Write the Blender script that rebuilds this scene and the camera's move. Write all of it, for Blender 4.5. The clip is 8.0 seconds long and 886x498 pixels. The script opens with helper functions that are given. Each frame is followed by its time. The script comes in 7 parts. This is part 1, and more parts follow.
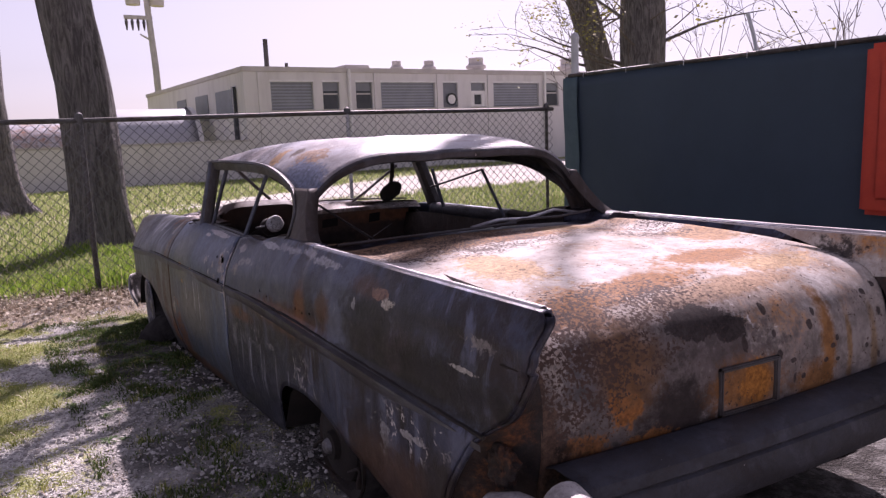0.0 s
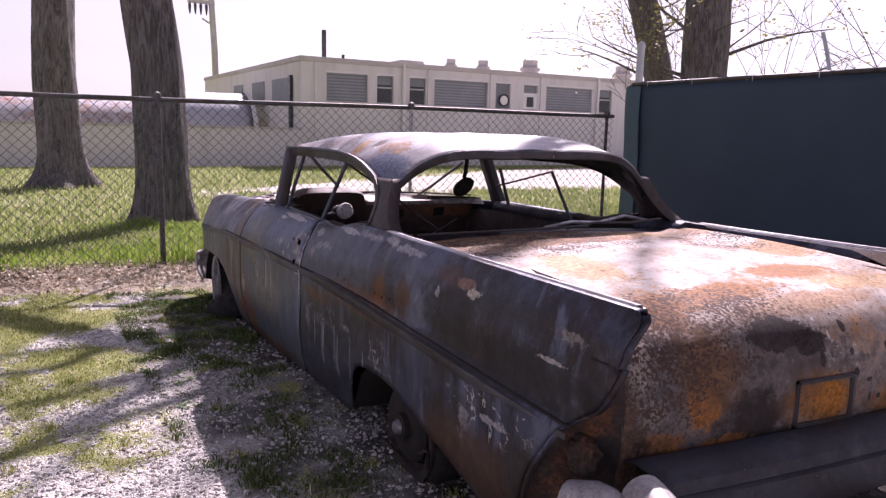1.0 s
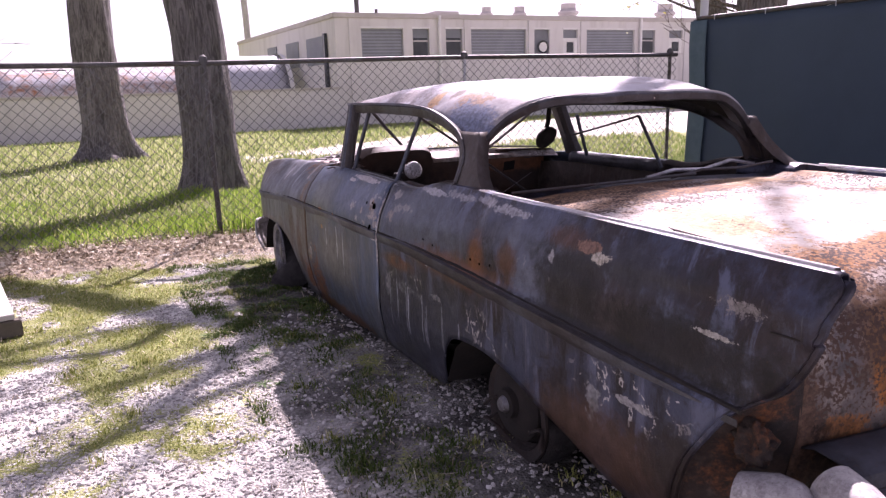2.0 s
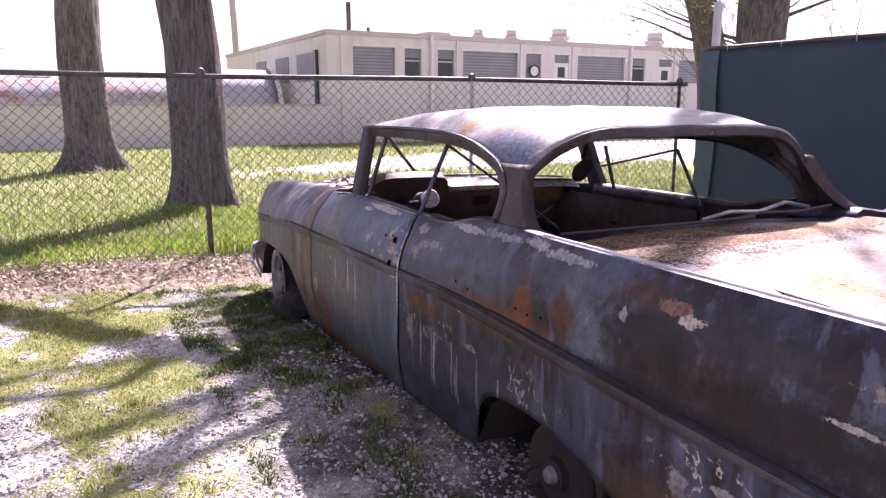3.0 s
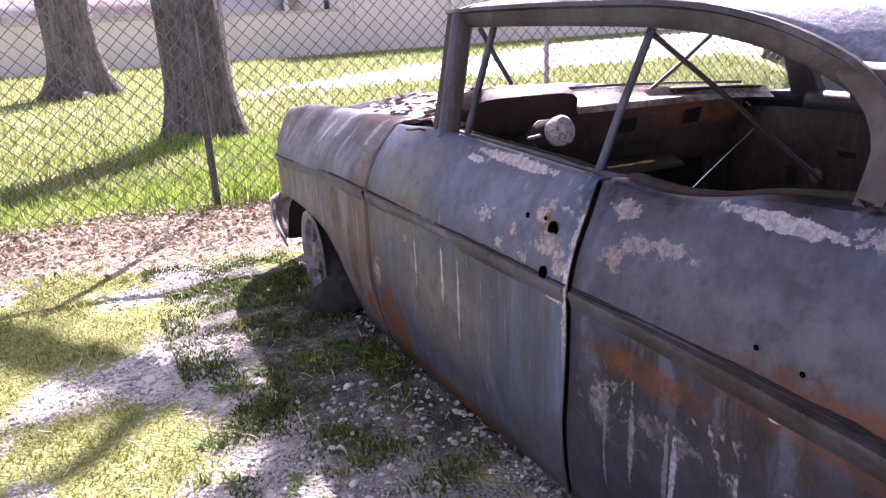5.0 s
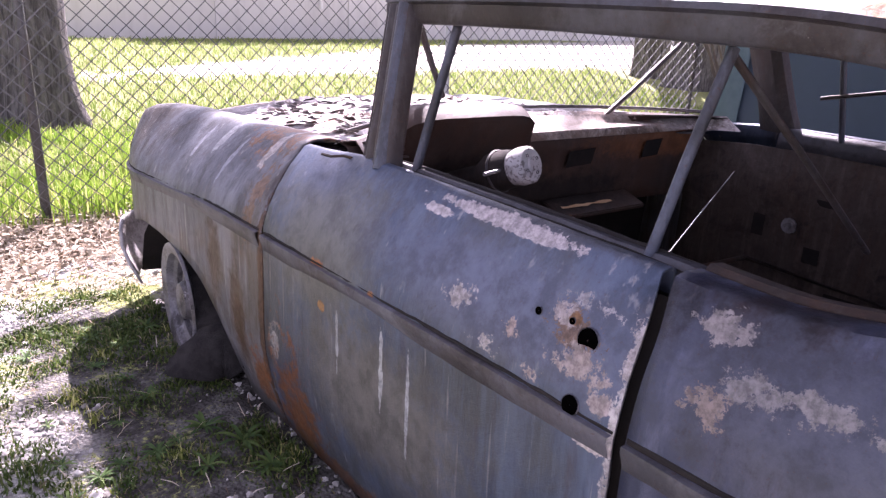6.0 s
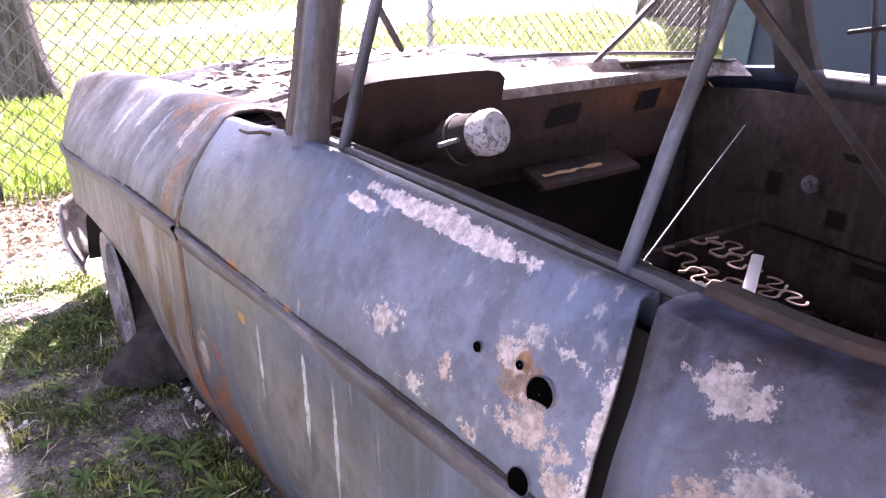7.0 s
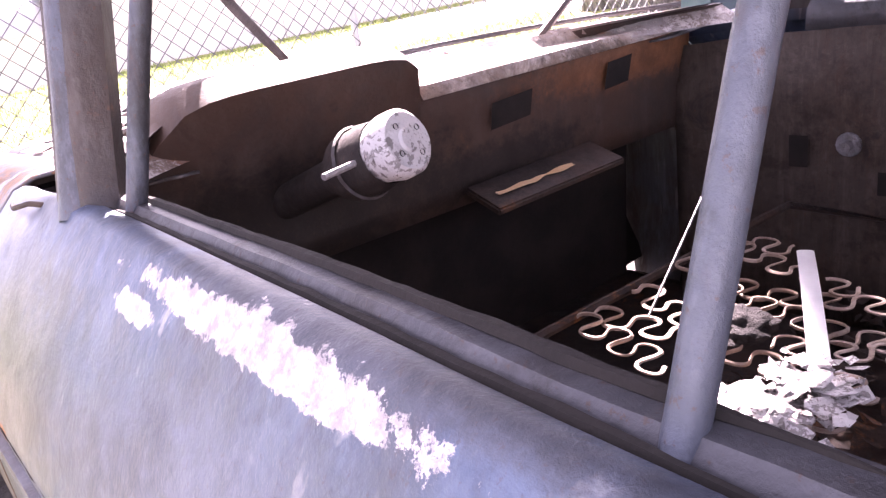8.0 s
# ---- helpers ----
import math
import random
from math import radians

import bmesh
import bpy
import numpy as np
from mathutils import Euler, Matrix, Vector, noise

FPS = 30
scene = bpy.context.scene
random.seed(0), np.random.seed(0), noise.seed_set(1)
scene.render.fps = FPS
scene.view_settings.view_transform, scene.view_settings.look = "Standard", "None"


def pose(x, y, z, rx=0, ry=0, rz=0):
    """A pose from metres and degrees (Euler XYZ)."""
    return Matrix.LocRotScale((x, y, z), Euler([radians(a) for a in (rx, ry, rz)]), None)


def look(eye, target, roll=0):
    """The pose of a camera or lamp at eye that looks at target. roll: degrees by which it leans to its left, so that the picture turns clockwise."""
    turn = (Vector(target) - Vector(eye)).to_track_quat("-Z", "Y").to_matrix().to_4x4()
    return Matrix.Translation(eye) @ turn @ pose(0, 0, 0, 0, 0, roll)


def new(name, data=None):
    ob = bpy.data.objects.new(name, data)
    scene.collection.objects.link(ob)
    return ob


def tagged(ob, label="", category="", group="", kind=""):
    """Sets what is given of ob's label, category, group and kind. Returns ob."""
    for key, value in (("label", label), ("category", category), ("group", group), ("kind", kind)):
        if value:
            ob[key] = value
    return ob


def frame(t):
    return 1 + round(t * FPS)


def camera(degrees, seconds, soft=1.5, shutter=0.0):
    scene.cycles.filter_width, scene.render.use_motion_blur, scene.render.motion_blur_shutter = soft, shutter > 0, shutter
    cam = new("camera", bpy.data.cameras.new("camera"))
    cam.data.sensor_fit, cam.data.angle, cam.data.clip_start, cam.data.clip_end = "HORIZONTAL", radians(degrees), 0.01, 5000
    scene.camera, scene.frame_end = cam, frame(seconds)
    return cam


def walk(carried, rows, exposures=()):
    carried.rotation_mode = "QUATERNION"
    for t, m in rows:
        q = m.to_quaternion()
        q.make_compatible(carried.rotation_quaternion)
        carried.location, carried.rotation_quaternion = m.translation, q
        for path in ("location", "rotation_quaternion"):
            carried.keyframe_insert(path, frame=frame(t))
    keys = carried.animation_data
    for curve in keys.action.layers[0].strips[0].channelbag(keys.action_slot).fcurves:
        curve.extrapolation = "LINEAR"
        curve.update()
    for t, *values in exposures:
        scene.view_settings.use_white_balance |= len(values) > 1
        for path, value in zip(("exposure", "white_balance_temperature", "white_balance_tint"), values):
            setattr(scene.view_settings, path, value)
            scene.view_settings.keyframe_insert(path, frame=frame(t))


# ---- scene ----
cam = camera(63.0, 8.0, soft=1.35, shutter=0.0)
PATH = [
    (0, (-1.876, -3.282, 1.292), (-0.801, -1.627, 0.971), -2.2),
    (0.5, (-2.014, -3.295, 1.298), (-0.978, -1.612, 0.99), -0.4),
    (1, (-2.057, -3.278, 1.289), (-1.07, -1.569, 0.966), 1.4),
    (1.5, (-2.078, -3.183, 1.277), (-1.102, -1.477, 0.908), -0.2),
    (2, (-2.117, -2.945, 1.267), (-1.236, -1.206, 0.822), -1.8),
    (2.2, (-2.119, -2.889, 1.267), (-1.322, -1.116, 0.795), -0.9),
    (3.3, (-2.157, -2.385, 1.292), (-1.192, -0.673, 0.92), 0.4),
    (3.5, (-2.105, -2.221, 1.261), (-1.235, -0.464, 0.867), -0.2),
    (4, (-1.978, -1.847, 1.246), (-1.329, -0.018, 0.765), -2.2),
    (4.2, (-1.945, -1.709, 1.228), (-1.223, 0.087, 0.725), -0.1),
    (5.3, (-1.739, -0.879, 1.18), (-0.863, 0.789, 0.509), -3.1),
    (5.5, (-1.705, -0.745, 1.175), (-0.86, 0.937, 0.5), -1.7),
    (6, (-1.661, -0.485, 1.167), (-0.473, 0.991, 0.527), 2.5),
    (6.5, (-1.55, -0.383, 1.14), (-0.362, 1.017, 0.349), 4.7),
    (7, (-1.374, -0.324, 1.144), (-0.24, 1.135, 0.378), -0.2),
    (7.5, (-1.168, -0.168, 1.084), (0.044, 1.176, 0.233), -3.9),
    (8, (-0.992, -0.016, 1.002), (0.187, 1.441, 0.304), -9.6),
]
EXPOSURES = [(0.0, 0.70, 6250, 42), (1.0, 0.98, 6250, 42), (2.0, 1.38, 6250, 43), (3.5, 1.7, 6250, 42), (4.2, 1.45, 6250, 42), (5.4, 2.35, 6100, 41), (6.0, 2.3, 6100, 41), (6.5, 2.7, 6100, 41), (7.1, 3.2, 6200, 42), (7.5, 3.05, 6250, 43), (8.0, 3.9, 6600, 44)]
walk(cam, [(t, look(eye, target, roll)) for t, eye, target, roll in PATH], EXPOSURES)

# ---- world and sun ----
SUN = Vector((0.64, 0.79, 1.0)).normalized()
world = bpy.data.worlds.new("world")
scene.world = world
world.use_nodes = True
wn = world.node_tree.nodes
sky = wn.new("ShaderNodeTexSky")
sky.sky_type, sky.sun_disc = "NISHITA", False
sky.sun_elevation = math.asin(SUN.z)
sky.sun_rotation = math.atan2(SUN.x, SUN.y)
sky.dust_density, sky.air_density, sky.ozone_density = 1.2, 1.0, 1.5
wn["Background"].inputs["Strength"].default_value = 0.063
haze = wn.new("ShaderNodeHueSaturation")
haze.inputs["Saturation"].default_value = 0.32
world.node_tree.links.new(sky.outputs[0], haze.inputs["Color"])
world.node_tree.links.new(haze.outputs[0], wn["Background"].inputs["Color"])
sun = new("sun", bpy.data.lights.new("sun", "SUN"))
sun.data.energy, sun.data.angle, sun.data.color = 5.0, radians(0.53), (1.0, 0.95, 0.88)
sun.matrix_world = look(SUN * 30, (0, 0, 0))


# ---- materials ----
class Nodes:
    """Short names for building a node material."""

    def __init__(self, name):
        self.mat = bpy.data.materials.new(name)
        self.mat.use_nodes = True
        self.t = self.mat.node_tree
        self.bsdf = self.t.nodes["Principled BSDF"]
        self.pos = self.t.nodes.new("ShaderNodeNewGeometry").outputs["Position"]

    def put(self, socket, value):
        if isinstance(value, bpy.types.NodeSocket):
            self.t.links.new(value, socket)
        elif isinstance(value, (tuple, list)) and len(value) == 3 and socket.type == "RGBA":
            socket.default_value = (*value, 1)
        else:
            socket.default_value = value

    def noise(self, scale, detail=4, rough=0.55, coord=None, stretch=None, distort=0.0):
        n = self.t.nodes.new("ShaderNodeTexNoise")
        n.inputs["Scale"].default_value, n.inputs["Detail"].default_value = scale, detail
        n.inputs["Roughness"].default_value, n.inputs["Distortion"].default_value = rough, distort
        at = coord or self.pos
        if stretch:
            at = self.vmath("MULTIPLY", at, stretch)
        self.t.links.new(at, n.inputs["Vector"])
        return n.outputs["Fac"]

    def vmath(self, op, a, b):
        n = self.t.nodes.new("ShaderNodeVectorMath")
        n.operation = op
        self.put(n.inputs[0], a), self.put(n.inputs[1], b)
        return n.outputs["Value"] if op in ("LENGTH", "DISTANCE") else n.outputs[0]

    def math(self, op, a, b=0.0, clamp=False):
        n = self.t.nodes.new("ShaderNodeMath")
        n.operation, n.use_clamp = op, clamp
        self.put(n.inputs[0], a), self.put(n.inputs[1], b)
        return n.outputs[0]

    def step(self, fac, lo, hi):
        n = self.t.nodes.new("ShaderNodeMapRange")
        n.interpolation_type = "SMOOTHSTEP"
        self.put(n.inputs[0], fac)
        n.inputs[1].default_value, n.inputs[2].default_value = lo, hi
        return n.outputs[0]

    def ramp(self, fac, *stops):
        n = self.t.nodes.new("ShaderNodeValToRGB")
        while len(n.color_ramp.elements) < len(stops):
            n.color_ramp.elements.new(0.5)
        for e, (at, colour) in zip(n.color_ramp.elements, stops):
            e.position, e.color = at, (*colour, 1)
        self.put(n.inputs[0], fac)
        return n.outputs[0]

    def mix(self, fac, a, b, kind="MIX"):
        n = self.t.nodes.new("ShaderNodeMix")
        n.data_type, n.blend_type = "RGBA", kind
        self.put(n.inputs[0], fac), self.put(n.inputs[6], a), self.put(n.inputs[7], b)
        return n.outputs[2]

    def attribute(self, name):
        n = self.t.nodes.new("ShaderNodeAttribute")
        n.attribute_name = name
        return n.outputs["Fac"]

    def island(self):
        return self.t.nodes.new("ShaderNodeNewGeometry").outputs["Random Per Island"]

    def each(self):
        return self.t.nodes.new("ShaderNodeObjectInfo").outputs["Random"]

    def done(self, colour, rough=0.8, metal=0.0, bump=None, strength=0.3, distance=0.01, spec=0.4):
        self.put(self.bsdf.inputs["Base Color"], colour)
        self.put(self.bsdf.inputs["Roughness"], rough)
        self.put(self.bsdf.inputs["Metallic"], metal)
        self.bsdf.inputs["Specular IOR Level"].default_value = spec
        if bump is not None:
            n = self.t.nodes.new("ShaderNodeBump")
            n.inputs["Strength"].default_value, n.inputs["Distance"].default_value = strength, distance
            self.t.links.new(bump, n.inputs["Height"])
            self.t.links.new(n.outputs[0], self.bsdf.inputs["Normal"])
        return self.mat


RUST, DARK_RUST, ASH, SOOT = (0.28, 0.09, 0.022), (0.075, 0.035, 0.022), (0.62, 0.58, 0.57), (0.018, 0.016, 0.017)


CHAR = 0.76


def burnt(name, cool, warm, rust_at=0.62, ash_at=0.66, soot_at=0.66, marks=(), rough=0.55, metal=0.15, streaks=0.5, grain=1.0, pits=0.5, scabs=0.0, blotch=0.6, drips=0.0, peel=0.0, rust=RUST, grit=0.5, scab_zones=(), peel_zones=(), spec=0.4, wash=0.0):
    """Fire-stripped sheet metal: two base tones, rust, ash, soot, runs, drips, pitting, and marks of a shape of their own.
    marks: (centre, radii, colour, raggedness), raggedness 0 for a wide soft stain. Zones, as (centre, radii), bound scabs and peeling."""
    n = Nodes(name)

    def zone(spots):
        total = None
        for centre, radii in spots:
            away = n.vmath("LENGTH", n.vmath("DIVIDE", n.vmath("SUBTRACT", n.pos, centre), radii), (0, 0, 0))
            one = n.step(n.math("ADD", away, n.math("MULTIPLY", n.math("SUBTRACT", n.noise(7, 4), 0.5), 0.9)), 1.25, 0.55)
            total = one if total is None else n.math("MAXIMUM", total, one)
        return total

    cool, warm = (tuple(CHAR * v for v in tone) for tone in (cool, warm))
    lighter, darker = tuple(min(0.9, 1.75 * v + 0.03) for v in cool), tuple(0.32 * v for v in warm)
    big, mid, fine = n.noise(2.3, 5, 0.6), n.noise(9, 8, 0.7, distort=0.6), n.noise(70, 6, 0.72)
    speck = n.noise(150, 4, 0.7)
    run = n.noise(9, 6, 0.65, stretch=(3.2, 3.2, 0.22))
    c = n.mix(n.step(n.math("ADD", big, n.math("MULTIPLY", n.math("SUBTRACT", mid, 0.5), 0.5)), 0.40, 0.60), cool, warm)
    c = n.mix(n.math("MULTIPLY", n.step(run, 0.50, 0.70), streaks), c, lighter)
    c = n.mix(n.math("MULTIPLY", n.step(run, 0.47, 0.30), 0.8 * streaks), c, DARK_RUST)
    if streaks > 0.2:
        thin = n.noise(26, 6, 0.7, stretch=(2.6, 2.6, 0.28))
        c = n.mix(n.math("MULTIPLY", n.step(thin, 0.53, 0.66), 0.55 * streaks), c, lighter)
        c = n.mix(n.math("MULTIPLY", n.step(thin, 0.46, 0.34), 0.8 * streaks), c, darker)
    c = n.mix(n.math("MULTIPLY", n.step(mid, soot_at - 0.06, soot_at + 0.10), 0.85), c, SOOT)
    if wash:
        # wide washed-down veils
        veil = n.noise(6.5, 7, 0.62, stretch=(1.7, 1.7, 0.34), distort=0.3)
        c = n.mix(n.math("MULTIPLY", n.step(veil, 0.51, 0.62), wash), c, lighter)
        c = n.mix(n.math("MULTIPLY", n.step(veil, 0.47, 0.36), wash), c, darker)
    cloud = n.noise(26, 7, 0.7)
    blot = n.noise(5.2, 9, 0.74, distort=0.4)
    c = n.mix(n.math("MULTIPLY", n.step(blot, 0.47, 0.36), blotch), c, darker)
    c = n.mix(n.math("MULTIPLY", n.step(blot, 0.54, 0.66), 0.7 * blotch), c, lighter)
    c = n.mix(n.math("MULTIPLY", n.step(cloud, 0.52, 0.70), blotch * grit), c, lighter)
    c = n.mix(n.math("MULTIPLY", n.step(cloud, 0.47, 0.32), 1.4 * blotch * grit), c, darker)
    rusty = n.ramp(fine, (0.3, DARK_RUST), (0.48, rust), (0.78, (1.4 * rust[0], 1.7 * rust[1], 2.0 * rust[2])))
    patch = n.math("ADD", n.math("MULTIPLY", big, 0.5), n.math("ADD", n.math("MULTIPLY", n.noise(5.5, 7, 0.72), 0.42), n.math("MULTIPLY", fine, 0.16)))
    c = n.mix(n.math("MULTIPLY", n.step(patch, rust_at - 0.04, rust_at + 0.08), 0.9), c, rusty)
    torn = n.noise(45, 8, 0.78)
    flake = n.math("ADD", n.math("MULTIPLY", mid, 0.55), n.math("MULTIPLY", torn, 0.5))
    c = n.mix(n.step(flake, ash_at - 0.015, ash_at + 0.02), c, ASH)
    if drips:
        drip = n.math("ADD", n.math("MULTIPLY", n.noise(30, 3, 0.6, stretch=(1.6, 1.6, 0.07)), 0.7), n.math("MULTIPLY", n.noise(6, 4, 0.6), 0.35))
        c = n.mix(n.math("MULTIPLY", n.step(drip, 0.61, 0.69), drips), c, tuple(0.6 * v + 0.12 for v in ASH))
    if peel:
        level = n.math("ABSOLUTE", n.math("SUBTRACT", n.noise(6, 4, 0.55, distort=0.3), 0.5))
        where = n.math("MULTIPLY", zone(peel_zones) if peel_zones else n.step(n.noise(3.1, 4, 0.6), 0.55, 0.62), n.step(torn, 0.45, 0.52))
        c = n.mix(n.math("MULTIPLY", n.math("MULTIPLY", n.step(level, 0.014, 0.006), where), peel), c, ASH)
    rim = n.noise(17, 8, 0.7)
    edge = n.math("SUBTRACT", n.math("ADD", n.math("MULTIPLY", rim, 0.5), n.math("MULTIPLY", torn, 0.5)), 0.5)
    for (centre, radii, colour, ragged) in marks:
        away = n.vmath("LENGTH", n.vmath("DIVIDE", n.vmath("SUBTRACT", n.pos, centre), radii), (0, 0, 0))
        colour = tuple((0.62 if not ragged else 1.0) * v for v in colour)
        if ragged:
            tone = n.mix(n.step(fine, 0.33, 0.66), tuple(0.45 * v for v in colour), colour)
        else:
            tone = n.mix(n.step(rim, 0.36, 0.62), tuple(0.55 * v for v in colour), tuple(0.95 * v for v in colour))
        if not ragged:
            mask = n.step(n.math("ADD", away, n.math("MULTIPLY", edge, 3.0)), 1.40, 0.50)
        elif ragged < 0.035:
            mask = n.step(n.math("ADD", away, n.math("MULTIPLY", edge, 4.2)), 1.25, 0.72)
        else:
            blur = 0.05 if colour[0] > 2.2 * colour[1] else 0.014
            mask = n.step(n.math("ADD", edge, n.math("MULTIPLY", n.math("SUBTRACT", 1.0, away), max(0.09, 0.42 - 2.6 * ragged))), -blur, blur)
        c = n.mix(n.math("MULTIPLY", mask, 0.92), c, tone)
    c = n.mix(n.math("MULTIPLY", n.step(speck, 0.60, 0.67), pits), c, DARK_RUST)
    if scabs:
        scab = n.math("ADD", n.math("MULTIPLY", n.noise(95, 4, 0.62), 0.7), n.math("MULTIPLY", n.noise(9, 5, 0.7), 0.35))
        dense = n.math("MULTIPLY", zone(scab_zones), 0.115) if scab_zones else 0.085
        spotty = n.step(n.math("SUBTRACT", n.math("ADD", scab, dense), 0.62), 0.0, 0.028)
        c = n.mix(n.math("MULTIPLY", spotty, scabs), c, n.mix(fine, (0.030, 0.020, 0.018), (0.10, 0.060, 0.045)))
    c = n.mix(grit, c, n.mix(fine, (0.15, 0.15, 0.15), (0.88, 0.88, 0.88)), "OVERLAY")
    height = n.math("ADD", n.math("MULTIPLY", fine, 0.32), n.math("ADD", n.math("MULTIPLY", mid, 0.40), n.math("ADD", n.math("MULTIPLY", speck, 0.18), n.math("MULTIPLY", n.step(flake, ash_at - 0.015, ash_at + 0.02), 0.25))))
    height = n.math("ADD", height, n.math("MULTIPLY", n.noise(3.0, 2), 3.5))
    return n.done(c, n.math("ADD", rough - 0.15, n.math("MULTIPLY", cloud, 0.35)), metal, height, 0.55 * grain, 0.007, spec)


def plain(name, a, b, scale=6, rough=0.8, metal=0.0, strength=0.25, distance=0.01, spec=0.4):
    """Two tones mixed by coarse and fine noise, with a light relief."""
    n = Nodes(name)
    big, fine = n.noise(scale, 5, 0.6), n.noise(scale * 9, 5, 0.65)
    c = n.mix(n.math("ADD", n.math("MULTIPLY", n.step(big, 0.3, 0.7), 0.65), n.math("MULTIPLY", fine, 0.35)), a, b)
    return n.done(c, rough, metal, fine, strength, distance, spec)


SLATE, SLATE_DARK, BROWN, UMBER = (0.105, 0.125, 0.175), (0.06, 0.062, 0.075), (0.11, 0.085, 0.075), (0.07, 0.048, 0.04)
PALE, PINK = (0.6, 0.54, 0.55), (0.42, 0.33, 0.31)

DOOR_MARKS = [
    ((-0.92, 0.86, 0.66), (0.2, 0.22, 0.16), (0.265, 0.270, 0.262), 0),
    ((-0.92, 0.60, 0.38), (0.2, 0.30, 0.16), (0.30, 0.29, 0.27), 0),
    ((-0.89, 0.30, 0.72), (0.2, 0.34, 0.08), (0.22, 0.25, 0.36), 0),
    ((-0.90, 0.95, 0.80), (0.2, 0.10, 0.05), (0.24, 0.27, 0.37), 0),
    ((-0.81, 0.25, 0.845), (0.06, 0.30, 0.012), (0.14, 0.15, 0.19), 0),
    ((-0.84, 0.355, 0.826), (0.035, 0.185, 0.013), PALE, 0.06),
    ((-0.86, 0.535, 0.807), (0.03, 0.045, 0.010), PALE, 0.05),
    ((-0.905, 0.135, 0.728), (0.05, 0.045, 0.028), (0.20, 0.13, 0.095), 0.12),
    ((-0.915, 0.115, 0.692), (0.05, 0.043, 0.018), (0.38, 0.32, 0.31), 0.135),
    ((-0.90, 0.16, 0.745), (0.05, 0.022, 0.012), (0.40, 0.35, 0.35), 0.135),
    ((-0.875, 0.10, 0.772), (0.05, 0.043, 0.009), (0.36, 0.34, 0.36), 0.135),
    ((-0.87, 0.03, 0.775), (0.05, 0.027, 0.013), (0.36, 0.32, 0.33), 0.135),
    ((-0.925, 0.245, 0.69), (0.05, 0.019, 0.012), (0.46, 0.36, 0.33), 0.135),
    ((-0.93, 0.06, 0.655), (0.05, 0.019, 0.013), (0.40, 0.34, 0.34), 0.135),
    ((-0.93, 0.19, 0.645), (0.05, 0.014, 0.010), (0.46, 0.38, 0.36), 0.135),
    ((-0.93, 0.022, 0.62), (0.05, 0.010, 0.10), (0.48, 0.46, 0.47), 0.11),
    ((-0.90, 0.025, 0.76), (0.06, 0.014, 0.06), (0.46, 0.42, 0.42), 0.11),
    ((-0.93, 0.30, 0.655), (0.04, 0.03, 0.012), (0.46, 0.42, 0.41), 0.13),
    ((-0.93, 0.38, 0.70), (0.04, 0.03, 0.015), (0.44, 0.40, 0.40), 0.14),
    ((-0.945, 1.06, 0.34), (0.04, 0.025, 0.05), (0.46, 0.44, 0.44), 0.12),
    ((-0.945, 0.84, 0.618), (0.03, 0.025, 0.012), (0.5, 0.17, 0.04), 0.03),
    ((-0.93, 0.62, 0.62), (0.03, 0.012, 0.01), (0.4, 0.16, 0.05), 0.03),
    ((-0.945, 0.82, 0.53), (0.03, 0.014, 0.012), (0.45, 0.24, 0.09), 0.05),
    ((-0.90, 0.138, 0.747), (0.05, 0.010, 0.008), (0.24, 0.12, 0.05), 0.10),
    ((-0.95, 0.05, 0.60), (0.03, 0.05, 0.012), PALE, 0.09),
    ((-0.90, 1.0, 0.15), (0.1, 0.10, 0.16), (0.26, 0.10, 0.035), 0.14),
    ((-0.90, 0.6, 0.06), (0.1, 0.5, 0.045), (0.22, 0.1, 0.05), 0.09),
    ((-0.93, 0.75, 0.47), (0.05, 0.006, 0.08), (0.5, 0.52, 0.56), 0.05),
    ((-0.93, 0.58, 0.47), (0.05, 0.007, 0.10), (0.55, 0.57, 0.61), 0.05),
    ((-0.93, 0.49, 0.44), (0.05, 0.006, 0.12), (0.5, 0.52, 0.56), 0.05),
]
FENDER_MARKS = [
    ((-0.93, 1.135, 0.36), (0.1, 0.018, 0.36), (0.12, 0.07, 0.045), 0.08),
    ((-0.91, 1.20, 0.17), (0.1, 0.05, 0.10), (0.30, 0.12, 0.045), 0.10),
    ((-0.92, 1.30, 0.32), (0.1, 0.05, 0.16), (0.20, 0.115, 0.07), 0),
    ((-0.72, 1.33, 0.80), (0.12, 0.13, 0.05), (0.32, 0.165, 0.09), 0.14),
    ((-0.88, 1.22, 0.66), (0.08, 0.025, 0.12), (0.22, 0.13, 0.08), 0.13),
    ((-0.93, 1.45, 0.45), (0.10, 0.05, 0.14), (0.17, 0.11, 0.08), 0),
    ((-0.80, 1.30, 0.79), (0.08, 0.02, 0.06), (0.55, 0.5, 0.48), 0.08),
    ((-0.80, 1.62, 0.76), (0.08, 0.02, 0.09), (0.42, 0.43, 0.46), 0.06),
    ((-0.84, 1.75, 0.72), (0.06, 0.012, 0.12), (0.36, 0.37, 0.42), 0.04),
    ((-0.86, 1.48, 0.72), (0.06, 0.012, 0.12), (0.36, 0.37, 0.42), 0.04),
]
